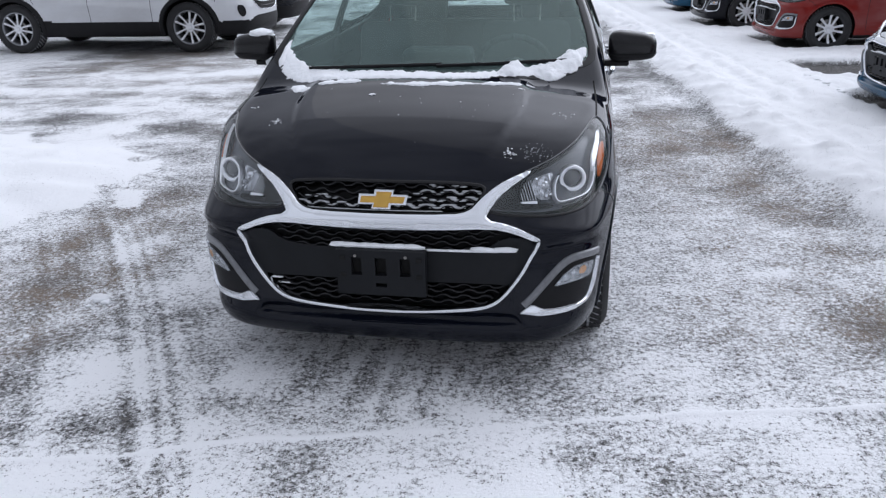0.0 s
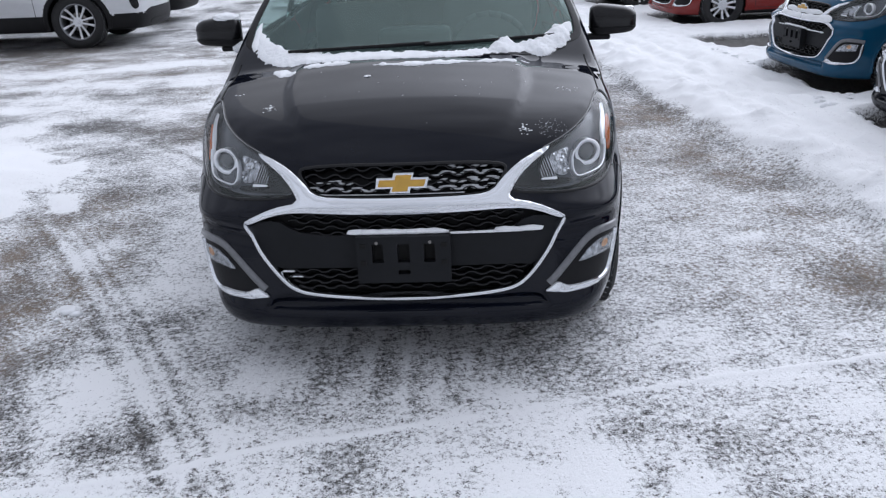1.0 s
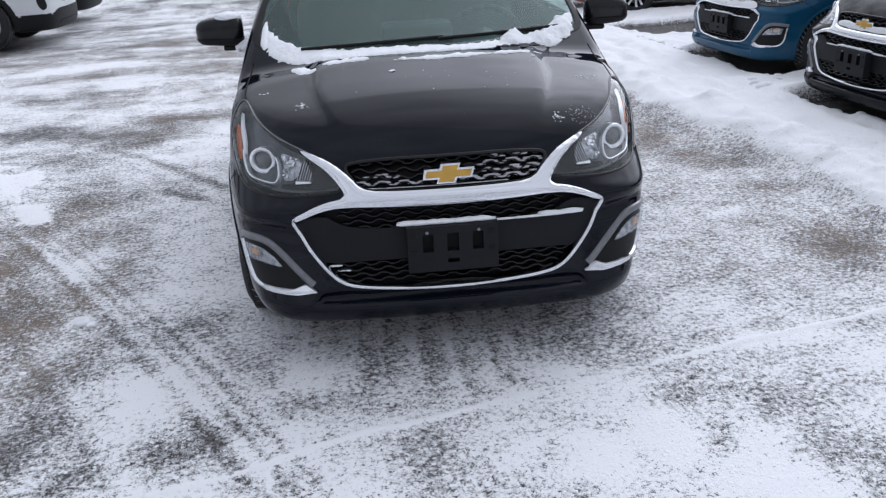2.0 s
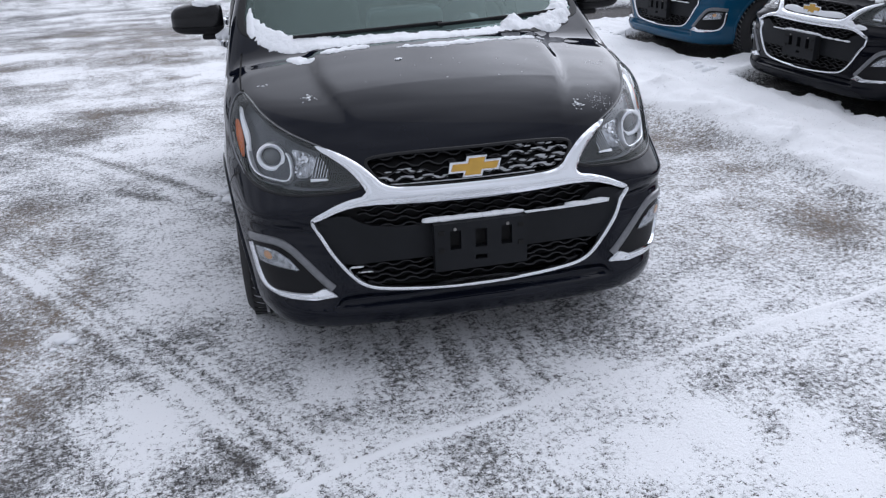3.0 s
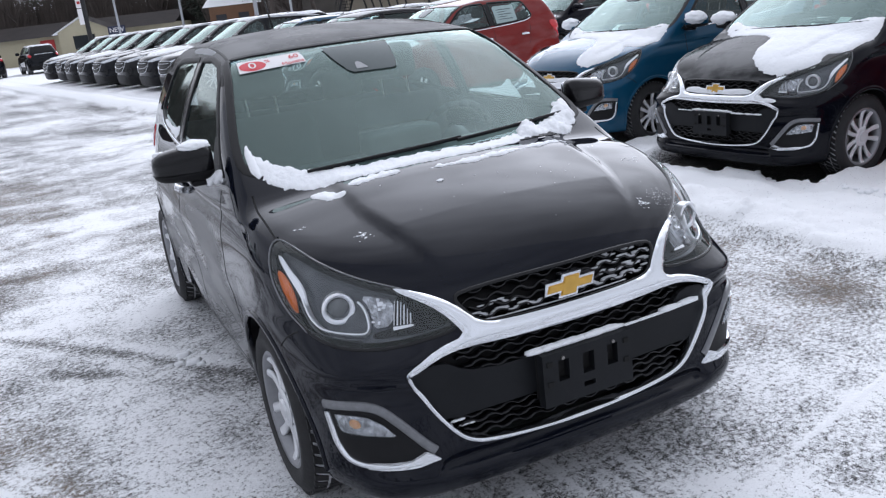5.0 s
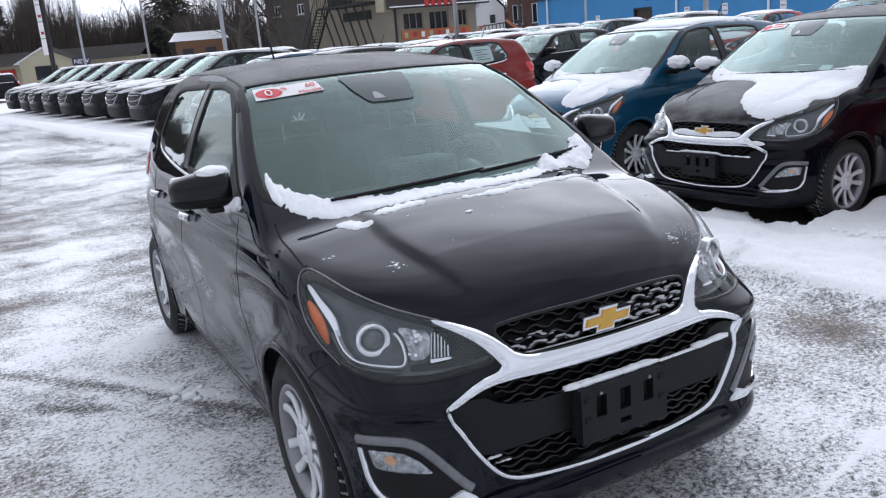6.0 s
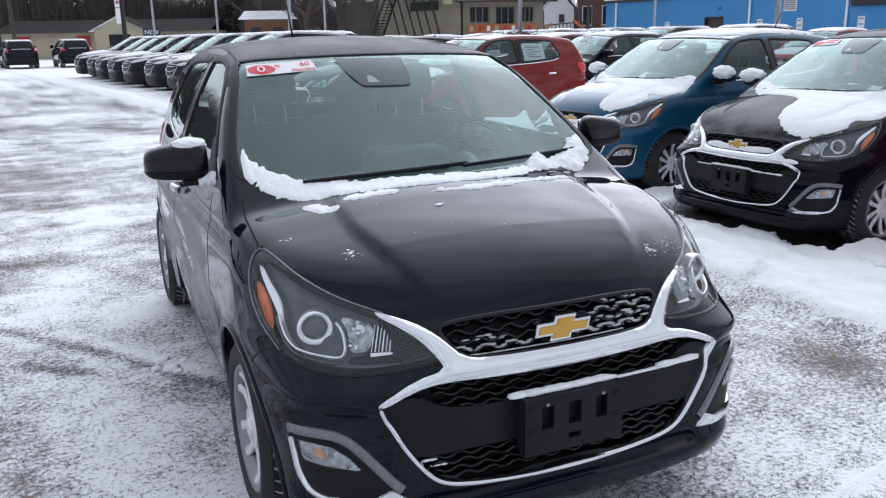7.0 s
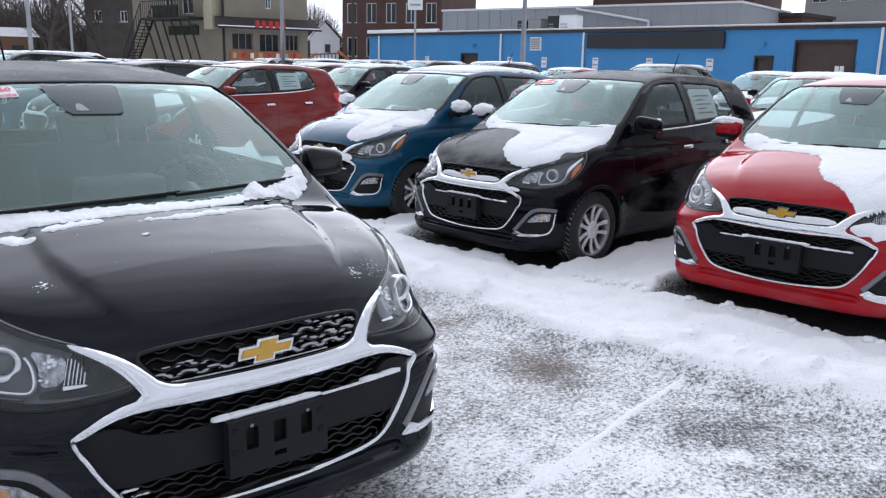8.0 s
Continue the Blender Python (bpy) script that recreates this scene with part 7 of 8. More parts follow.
        part("tail_lamp", patch(field, ("tail", s, 50), [(q0 * math.cos(radians(50)) - q1 * math.sin(radians(50)), q2) for q0, q1, q2 in ((0.86, 3.2, 1.14), (0.70, 3.50, 1.12), (0.66, 3.55, 0.95), (0.84, 3.35, 0.95))], 0.05, 0.005, 0.01, 0.01, 1), TAIL_RED, car)
        for ay in c["axles"]:
            arch = [(ay + (c["arch"] + 0.026) * math.cos(q), c["wheel"] + (c["arch"] + 0.026) * math.sin(q)) for q in [radians(-14 + 208 * i / 36) for i in range(37)]]
            part("arch_lip", ribbon(field, ("side", s), arch, 0.066, 0.010, False, 0.03, 0.012, 0), PLASTIC, car)
        for a in c["axles"]:
            wheel(car, (s * 0.895, a, c["wheel"]), c["wheel"], 0.235, ALLOY, ALLOY_MID, 5)
    grille = sym([(0.0, 0.865), (0.44, 0.86), (0.56, 0.845), (0.54, 0.74), (0.46, 0.64), (0.36, 0.58), (0.0, 0.56)])
    part("grille", patch(field, "front", grille, 0.06, 0.003, 0.01, 0, 1), PLASTIC, car)
    for z0, w in ((0.63, 0.36), (0.69, 0.42), (0.75, 0.45), (0.81, 0.47)):
        part("grille_bar", ribbon(field, "front", [(-w, z0), (0, z0 - 0.01), (w, z0)], 0.014, 0.016, False, 0.05), PLASTIC_GLOSS if z0 < 0.8 else CHROME, car)
    part("grille_frame", ribbon(field, "front", grille, 0.012, 0.010, True, 0.04, 0.003, 1), CHROME, car, "thin chrome grille frame")
    part("lower_intake", patch(field, "front", sym([(0, 0.50), (0.62, 0.50), (0.56, 0.36), (0, 0.36)]), 0.06, 0.003, 0.01, 0, 1), PLASTIC, car)
    part("skid_plate", patch(field, "front", sym([(0, 0.34), (0.50, 0.34), (0.44, 0.27), (0, 0.27)]), 0.06, 0.006, 0.01, 0, 1), PLASTIC, car)
    part("grille_wing", ribbon(field, "front", [(-0.52, 0.755), (-0.40, 0.69), (0.0, 0.675), (0.40, 0.69), (0.52, 0.755)], 0.014, 0.018, False, 0.03), CHROME, car, "thin chrome wing in the grille")
    cabin(car, 1.35, 0.42, 0.72, 0.66)
    return car, field


white_suv, suv_field = sport_utility(pose(-3.94, 13.35, 0, 0, 0, 84.8))
PAINT_NAVY = paint_material("paint_dark_navy", (0.004, 0.005, 0.008), 0.008, 0.0, 0.12)
PAINT_GREY = paint_material("paint_charcoal", (0.010, 0.011, 0.012), 0.015, 0.0, 0.2)
PAINT_SILVER = paint_material("paint_silver", (0.35, 0.36, 0.38), 0.2, 0.5)


def suv_at(label, x, y, yaw, paint):
    car = copy_thing(white_suv, pose(x, y, 0, 0, 0, yaw))
    for o in car.children_recursive:
        if o.type == "MESH" and o.data.materials[0] == PAINT_WHITE:
            o.material_slots[0].link = "OBJECT"
            o.material_slots[0].material = paint
    tagged(car, label)
    return car


suv_roof = snow_on(suv_field, "top", [(-0.60, 1.25), (0, 1.15), (0.60, 1.25), (0.62, 2.2), (0.58, 3.2), (0, 3.25), (-0.58, 3.2), (-0.62, 2.2)], 0.025, "roof_snow", "sheet of snow on the car roof", white_suv.matrix_basis.copy(), 30, 0.08, 0, 1)
suv_hood = snow_on(suv_field, "top", [(-0.70, 0.30), (0, 0.22), (0.70, 0.30), (0.72, -0.2), (0.5, -0.62), (0.1, -0.5), (-0.4, -0.66), (-0.72, -0.3)], 0.02, "hood_snow", "snow on the car hood", white_suv.matrix_basis.copy(), 31, 0.07, 0, 1)
hat_roof = snow_on(hatch_field, "top", [(-0.50, 1.0), (0, 0.95), (0.50, 1.0), (0.53, 1.6), (0.50, 2.4), (0, 2.5), (-0.50, 2.4), (-0.53, 1.6)], 0.02, "roof_snow", "sheet of snow on the car roof", pose(10.8, 21.2, 0, 0, 0, -91), 33, 0.07, 0, 1)
suv_hood.matrix_basis = pose(-3.9, 16.0, 0, 0, 0, 86)
suv_roof.matrix_basis = pose(-3.9, 16.0, 0, 0, 0, 86)
suv_at("black sport utility car beside the white one", -3.9, 16.0, 86, PAINT_NAVY)
rng = random.Random(7)
for k in range(8):
    y = 21.2 + 2.28 * k
    car = suv_at("dark sport utility car with snow on hood and roof", 4.9 + rng.uniform(-0.15, 0.15), y, -91 + rng.uniform(-1, 1), (PAINT_NAVY, PAINT_NAVY, PAINT_GREY, PAINT_NAVY)[k % 4])
    copy_thing(suv_roof, car.matrix_basis.copy())
    if k % 3 == 1:
        copy_thing(suv_hood, car.matrix_basis.copy())
for x, y in ((3.7, 58.0), (6.6, 57.6)):
    car = suv_at("dark sport utility car parked at the lane's end", x, y, 180, PAINT_NAVY)
    copy_thing(suv_roof, car.matrix_basis.copy())
# second and third rows towards the blue building
back_rows = [(9.7, 14.6, "h", PAINT_BLACK_B), (9.1, 4.65, "h", PAINT_RED), (10.7, 1.9, "h", PAINT_WHITE), (10.4, 17.2, "h", PAINT_DARK_RED), (10.8, 21.2, "h", PAINT_SILVER), (10.8, 23.8, "h", PAINT_WHITE), (10.8, 26.4, "h", PAINT_BLACK_B), (10.8, 29.0, "h", PAINT_WHITE),
             (14.6, 6.8, "h", PAINT_BLACK_B), (18.0, 3.0, "h", PAINT_WHITE), (18.0, 9.0, "h", PAINT_SILVER), (18.0, 12.0, "s", PAINT_NAVY), (18.0, 15.0, "h", PAINT_RED), (18.0, 18.0, "s", PAINT_NAVY), (18.0, 21.0, "s", PAINT_NAVY), (18.0, 24.0, "s", PAINT_WHITE), (18.0, 27.0, "s", PAINT_GREY), (18.0, 30.0, "s", PAINT_WHITE)]
for k, (x, y, kind, paint) in enumerate(back_rows):
    yaw = -91 + rng.uniform(-1.5, 1.5)
    if kind == "s":
        car = suv_at("snow-covered sport utility car in a back row", x, y, yaw, paint)
        copy_thing(suv_roof, car.matrix_basis.copy())
        copy_thing(suv_hood, car.matrix_basis.copy())
    else:
        car = parked("small hatchback with snow on roof and hood in a back row", (x, y), yaw, paint)
        copy_thing(hat_roof, car.matrix_basis.copy())
        ob = lying(car, "top", [(-0.62, 0.20), (0, 0.11), (0.60, 0.22), (0.68, 0.0), (0.50, -0.3), (0.2, -0.4), (-0.2, -0.4), (-0.5, -0.3), (-0.66, 0.0)], 0.02, 40 + k, "snow over the hood", 0.05)


# ---- buildings and trees round the lot ----
def polar(az, d):
    return Vector((-1.5 + d * math.sin(radians(az)), 0.9 + d * math.cos(radians(az)), 0))


STUCCO = material("beige_stucco", (0.25, 0.22, 0.17), 0.9, vary=0.12, scale=0.8, bump=0.01, bump_scale=12)
BLUE_WALL = material("blue_painted_block", (0.045, 0.225, 0.47), 0.7, vary=0.08, scale=0.5, bump=0.006, bump_scale=9)
BROWN = material("brown_paint", (0.055, 0.036, 0.028), 0.6, vary=0.2, scale=1.0)
DARK_SIGN = material("dark_sign_board", (0.018, 0.019, 0.024), 0.6, vary=0.2, scale=1.0)
GREY_METAL = material("grey_cladding", (0.30, 0.32, 0.34), 0.6, vary=0.08, scale=0.4)
CONCRETE = material("concrete", (0.27, 0.27, 0.27), 0.9, vary=0.15, scale=0.3)
BRICK = material("brown_brick", (0.085, 0.045, 0.037), 0.9, vary=0.25, scale=0.8, bump=0.02, bump_scale=7)
CREAM = material("cream_siding", (0.42, 0.38, 0.27), 0.8, vary=0.1, scale=0.6)
WHITE_SIDING = material("white_siding", (0.72, 0.73, 0.75), 0.7, vary=0.08, scale=0.6)
SHINGLE = material("dark_shingle", (0.045, 0.036, 0.034), 0.9, vary=0.25, scale=1.2)
RED_PAINT = material("red_paint", (0.42, 0.03, 0.03), 0.6, vary=0.15, scale=1.2)
ORANGE = material("orange_banner", (0.40, 0.13, 0.05), 0.7, vary=0.35, scale=2.5)
WINDOW_DARK = material("dark_window", (0.02, 0.024, 0.028), 0.08, vary=0.3, scale=0.5)
IRON = material("black_iron", (0.012, 0.012, 0.013), 0.6, vary=0.2)
POLE = material("galvanised_pole", (0.34, 0.35, 0.37), 0.5, 0.4, vary=0.12, scale=1.5)
BARK = material("bare_bark", (0.062, 0.050, 0.044), 0.95, vary=0.3, scale=3)
NEEDLES = material("dark_conifer", (0.034, 0.042, 0.031), 0.95, vary=0.4, scale=2)
BRUSH = material("bare_brush", (0.085, 0.070, 0.062), 0.95, vary=0.3, scale=1)


def wall_frame(a, b):
    """Matrix of a wall from a to b on the ground: x along it, y into the building, z up."""
    d = b - a
    return Matrix.Translation(a) @ Matrix.Rotation(math.atan2(d.y, d.x), 4, "Z"), d.length


def on_wall(a, b, az):
    """How far along the wall a-b the bearing az from the middle of the lane meets it."""
    o, w, d = polar(0, 0), Vector((math.sin(radians(az)), math.cos(radians(az)), 0)), (b - a)
    den = d.x * w.y - d.y * w.x
    return ((o - a).x * w.y - (o - a).y * w.x) / den * d.length


def wall_with_holes(name, length, z0, z1, thick, holes, mat, parent):
    """A thick wall, along x, cut through by the holes (x0, x1, z0, z1)."""
    xs = sorted({0.0, length, *[h[0] for h in holes], *[h[1] for h in holes]})
    zs = sorted({z0, z1, *[h[2] for h in holes], *[h[3] for h in holes]})
    bm, made = bmesh.new(), {}

    def vert(i, k, back):
        if (i, k, back) not in made:
            made[(i, k, back)] = bm.verts.new((xs[i], thick if back else 0.0, zs[k]))
        return made[(i, k, back)]

    def solid(i, k):
        if not (0 <= i < len(xs) - 1 and 0 <= k < len(zs) - 1):
            return False
        mx, mz = (xs[i] + xs[i + 1]) / 2, (zs[k] + zs[k + 1]) / 2
        return not any(h[0] < mx < h[1] and h[2] < mz < h[3] for h in holes)
    for i in range(len(xs) - 1):
        for k in range(len(zs) - 1):
            if not solid(i, k):
                continue
            for back in (False, True):
                bm.faces.new((vert(i, k, back), vert(i + 1, k, back), vert(i + 1, k + 1, back), vert(i, k + 1, back)))
            for (di, dk), (p, q) in (((-1, 0), ((i, k), (i, k + 1))), ((1, 0), ((i + 1, k), (i + 1, k + 1))), ((0, -1), ((i, k), (i + 1, k))), ((0, 1), ((i, k + 1), (i + 1, k + 1)))):
                if not solid(i + di, k + dk):
                    bm.faces.new((vert(*p, False), vert(*q, False), vert(*q, True), vert(*p, True)))
    bmesh.ops.recalc_face_normals(bm, faces=bm.faces)
    return part(name, bm, mat, parent)


def pane_in(parent, x0, x1, z0, z1, frame_mat, depth=0.12, bars=1, glass=None):
    w = new("window")
    w.parent = parent
    f = 0.06
    items = [((x0, depth - 0.04, z0), (x0 + f, depth + 0.04, z1)), ((x1 - f, depth - 0.04, z0), (x1, depth + 0.04, z1)), ((x0 + f, depth - 0.04, z1 - f), (x1 - f, depth + 0.04, z1)), ((x0 + f, depth - 0.04, z0), (x1 - f, depth + 0.04, z0 + f))]
    for k in range(bars):
        xm = x0 + (x1 - x0) * (k + 1) / (bars + 1)
        items.append(((xm - 0.025, depth - 0.03, z0 + f), (xm + 0.025, depth + 0.03, z1 - f)))
    boxes("window_frame", items, frame_mat, w)
    boxes("pane", [((x0 + 0.02, depth + 0.045, z0 + 0.02), (x1 - 0.02, depth + 0.06, z1 - 0.02))], glass or WINDOW_DARK, w)
    return w


# blue single-storey building
BA, BB = Vector((36.6, 42.2, 0)), Vector((33.9, -6.0, 0))
bw, bl = wall_frame(BA, BB)
bw = bw @ pose(0, 0, 0)
blue = thing("commercial_building", "long low bright blue building with brown doors", "building", "", "", bw)
B = lambda az: on_wall(BA, BB, az)
holes = [(B(48.9), B(50.0), 0.0, 2.15), (B(67.9), B(69.0), 0.0, 2.1), (B(70.2), B(73.65), 0.0, 2.75)]
wall_with_holes("wall", bl, 0, 3.25, 0.3, holes, BLUE_WALL, blue)
boxes("side_wall", [((0, 0.3, 0), (0.3, 14, 3.25))], BLUE_WALL, blue)
boxes("roof", [((-0.15, -0.12, 3.25), (bl, 14, 3.40))], SHINGLE, blue)
boxes("roof_snow", [((0.1, 0.15, 3.404), (bl, 13.8, 3.50))], SNOW, blue, bevel=0.04)
boxes("snow_edge", [((-0.1, -0.14, 3.404), (6.5, 0.14, 3.62))], SNOW, blue, bevel=0.05)
for (x0, x1, z0, z1) in holes:
    boxes("door", [((x0 + 0.04, 0.14, 0), (x1 - 0.04, 0.2, z1 - 0.04))], BROWN, blue, "brown painted door")
    boxes("door_frame", [((x0 - 0.02, -0.03, 0), (x0 + 0.06, 0.12, z1)), ((x1 - 0.06, -0.03, 0), (x1 + 0.02, 0.12, z1)), ((x0 - 0.02, -0.03, z1 - 0.05), (x1 + 0.02, 0.12, z1 + 0.05))], DARK_SIGN, blue)
gx = holes[2]
for k in range(2):
    xm = gx[0] + (gx[1] - gx[0]) * (0.68 + 0.08 * k)
    boxes("door_bar", [((xm, 0.10, 0.6), (xm + 0.16, 0.138, 1.75))], WHITE_SIDING, blue)
boxes("sign_board", [((B(57.38), -0.18, 2.45), (B(66.04), -0.02, 3.18))], DARK_SIGN, blue, "blank dark sign board", 0.02)
for az in (51.6, 57.1, 75.0, 43.4):
    bm = bmesh.new()
    tube(bm, (B(az), -0.08, 0), (B(az), -0.08, 3.25), 0.06, None, 8)
    part("downpipe", bm, WHITE_SIDING, blue, "white downpipe")
vx = B(53.9)
boxes("vent_frame", [((vx - 0.38, -0.05, 2.35), (vx + 0.38, -0.004, 3.05))], WHITE_SIDING, blue)
for k in range(6):
    boxes("vent_slat", [((vx - 0.32, -0.09, 2.42 + 0.10 * k), (vx + 0.32, -0.054, 2.47 + 0.10 * k))], CONCRETE, blue)
for az in (46.6, 52.2, 54.5, 57.9, 61.4, 65.2):
    xx = B(az)
    boxes("notice", [((xx - 0.17, -0.03, 1.45), (xx + 0.17, -0.004, 2.0))], WHITE_SIDING, blue, "small white notice")
    boxes("notice_print", [((xx - 0.12, -0.036, 1.86), (xx + 0.12, -0.031, 1.93)), ((xx - 0.12, -0.036, 1.62), (xx + 0.12, -0.031, 1.68))], CONCRETE, blue)
for az in (49.8, 68.4):
    bm = bmesh.new()
    tube(bm, (B(az), -0.25, 2.62), (B(az), 0.0, 2.62), 0.10, 0.08, 10)
    part("wall_lamp", bm, BLUE_WALL, blue)

# grey hall, brick blocks and roof plant behind it
hall = thing("warehouse", "pale grey clad hall behind the blue building", "building")
GA, GB = polar(47.6, 74), polar(66.8, 62)
gm, gl = wall_frame(GA, GB)
hall.matrix_basis = gm
boxes("wall", [((0, 0, 0), (gl, 12, 6.0))], GREY_METAL, hall)
for k in range(int(gl / 1.1)):
    boxes("cladding_rib", [((0.4 + 1.1 * k, -0.04, 0), (0.46 + 1.1 * k, -0.002, 5.9))], GREY_METAL, hall)
boxes("coping", [((-0.1, -0.1, 6.0), (gl + 0.1, 12, 6.15))], WHITE_SIDING, hall)
for x0, w, top, mat, label in ((11.7, 0.75, 4.72, DARK_SIGN, "dark roof ventilation unit"), (12.6, 1.05, 4.78, CONCRETE, "grey roof ventilation unit"), (14.2, 0.85, 5.00, DARK_SIGN, "dark condenser grille"), (15.12, 1.25, 5.04, WHITE_SIDING, "white roof air conditioner")):
    boxes("roof_unit", [((x0, -6.5, 3.45), (x0 + w, -5.3, top))], mat, hall, label, 0.04)
    boxes("unit_lid", [((x0 - 0.04, -6.54, top + 0.003), (x0 + w + 0.04, -5.26, top + 0.06))], GREY_METAL, hall)
    for k in range(3):
        boxes("unit_slat", [((x0 + 0.12, -6.53, 4.0 + 0.2 * k), (x0 + w * 0.55, -6.503, 4.06 + 0.2 * k))], CONCRETE, hall)
bm = bmesh.new()
tube(bm, (13, -0.15, 5.9), (19, -0.15, 4.9), 0.09, None, 8)
tube(bm, (19, -0.15, 4.9), (19, -0.15, 3.8), 0.09, None, 8)
part("pipe", bm, WHITE_SIDING, hall)


def block(name, label, a, b, h, depth, mat, storeys, cols, win, first=1.6, trim=None):
    """A plain building of several storeys, with sunk windows on its front."""
    m, length = wall_frame(a, b)
    t = thing(name, label, "building", "", "", m)
    hs = []
    step = (h - first) / storeys
    for r in range(storeys):
        for q in range(cols):
            x0 = length * (q + 0.5) / cols - win[0] / 2
            z0 = first + r * step + (step - win[1]) * 0.4
            hs.append((x0, x0 + win[0], z0, z0 + win[1]))
    wall_with_holes("wall", length, 0, h, 0.3, hs, mat, t)
    boxes("side_wall", [((0, 0.3, 0), (0.3, depth, h)), ((length - 0.3, 0.3, 0), (length, depth, h))], mat, t)
    boxes("roof", [((-0.2, -0.2, h), (length + 0.2, depth, h + 0.25))], trim or SHINGLE, t)
    for q in hs:
        pane_in(t, *q, WHITE_SIDING)
        boxes("sill", [((q[0] - 0.08, -0.06, q[2] - 0.08), (q[1] + 0.08, 0.1, q[2]))], CONCRETE, t)
    return t


block("brick_building", "tall brown brick building with sash windows", polar(40.9, 88), polar(47.5, 84), 15, 12, BRICK, 4, 5, (1.1, 1.9))
block("brick_hall", "dark brown brick block rising behind the hall", polar(57.5, 92), polar(67.5, 86), 13, 10, BRICK, 3, 7, (0.9, 1.4))
block("brick_shed", "small brick roof house", polar(66.9, 72), polar(70.4, 70), 5.6, 6, BRICK, 1, 2, (0.8, 1.2), 2.8)
block("concrete_building", "plain grey concrete building", polar(70.5, 84), polar(84, 76), 9.5, 10, CONCRETE, 2, 8, (1.4, 0.8), 4.0)

# weathered house between the trees and the shop
block("weathered_house", "dark weathered two-storey timber house", polar(24.9, 70), polar(27.9, 68), 6.2, 7, material("weathered_boards", (0.075, 0.068, 0.060), 0.9, vary=0.3, scale=1.2), 1, 2, (0.6, 0.8), 3.4)
roof_sign = thing("roof_sign", "tall white sign panel on a steel post behind the blue building", "sign", "", "", Matrix.Translation(polar(45.75, 46)) @ pose(0, 0, 0, 0, 0, -46))
boxes("sign_panel", [((-0.40, -0.1, 4.35), (0.40, 0.1, 8.0))], WHITE_SIDING, roof_sign, bevel=0.03)
boxes("sign_bar", [((-0.28, -0.115, 4.55), (0.28, -0.102, 4.66)), ((-0.18, -0.115, 4.85), (0.22, -0.102, 5.7))], GREY_METAL, roof_sign)
boxes("sign_post", [((-0.06, -0.06, 0), (0.06, 0.06, 4.35))], POLE, roof_sign)

# white gabled house
wh = thing("gabled_house", "small white gabled house with snow on its roof", "house")
hm, hl_ = wall_frame(polar(38.75, 96), polar(40.7, 96))
wh.matrix_basis = hm
bm = bmesh.new()
for y in (0, 7):
    vs = [bm.verts.new(q) for q in ((0, y, 0), (hl_, y, 0), (hl_, y, 4.2), (hl_ / 2, y, 5.9), (0, y, 4.2))]
    bm.faces.new(vs)
bm.verts.ensure_lookup_table()
for i in range(5):
    j = (i + 1) % 5
    bm.faces.new((bm.verts[i], bm.verts[j], bm.verts[5 + j], bm.verts[5 + i]))
bmesh.ops.recalc_face_normals(bm, faces=bm.faces)
part("wall", bm, WHITE_SIDING, wh)
for s in (0, 1):
    bm = bmesh.new()
    a = Vector((-0.3 if s == 0 else hl_ + 0.3, -0.3, 4.0))
    r = Vector((hl_ / 2, -0.3, 6.02))
    vs = [bm.verts.new(q) for q in (a, r, r + Vector((0, 7.6, 0)), a + Vector((0, 7.6, 0)))]
    f = bm.faces.new(vs)
    g = bmesh.ops.extrude_face_region(bm, geom=[f])
    bmesh.ops.translate(bm, vec=(0, 0, 0.16), verts=[q for q in g["geom"] if isinstance(q, bmesh.types.BMVert)])
    bmesh.ops.recalc_face_normals(bm, faces=bm.faces)
    part("roof", bm, SNOW if s == 0 else SHINGLE, wh)
boxes("window", [((hl_ * 0.5, -0.05, 2.6), (hl_ * 0.5 + 0.6, -0.004, 3.5))], WINDOW_DARK, wh)

# beige corner building: stairs and balcony on one face, shop front on the other
BK = polar(33.2, 52)
shop = thing("shop_building", "beige two-storey shop with red lettering and orange banner", "building")
sm, sl = wall_frame(BK, polar(38.6, 54))
shop.matrix_basis = sm
S = lambda az: on_wall(BK, polar(38.6, 54), az)
sh = [(S(33.7), S(35.05), 2.15, 3.15), (S(35.45), S(36.75), 1.2, 3.15), (S(37.15), S(38.0), 2.15, 3.15), (S(35.9), S(36.3), 4.6, 5.8)]
wall_with_holes("wall", sl, 0, 8.0, 0.3, sh, STUCCO, shop)
for k, q in enumerate(sh):
    pane_in(shop, *q, STUCCO if k < 3 else WHITE_SIDING, 0.12, 2 if k < 3 else 1)
bm = bmesh.new()
vs = [bm.verts.new(q) for q in ((-0.5, 0.0, 4.05), (-0.7, -1.0, 3.45), (-0.7, -1.0, 3.35), (-0.5, 0.0, 3.4))]
ve = [bm.verts.new((sl + 0.3 + (0.2 if i in (1, 2) else 0), v.co.y, v.co.z)) for i, v in enumerate(vs)]
bm.faces.new(vs)
bm.faces.new(ve[::-1])
for i in range(4):
    j = (i + 1) % 4
    bm.faces.new((vs[i], ve[i], ve[j], vs[j]))
bmesh.ops.recalc_face_normals(bm, faces=bm.faces)
part("awning", bm, SHINGLE, shop, "dark shingled pent roof")
boxes("awning_snow", [((-0.65, -1.04, 3.46), (sl + 0.4, -0.92, 3.52))], SNOW, shop)
for k in range(5):
    x0 = S(34.8) + k * (S(36.85) - S(34.8)) / 5
    boxes("sign_letter", [((x0, -1.06, 3.42), (x0 + 0.30, -1.0, 3.86))], RED_PAINT, shop, "red sign letter", 0.05)
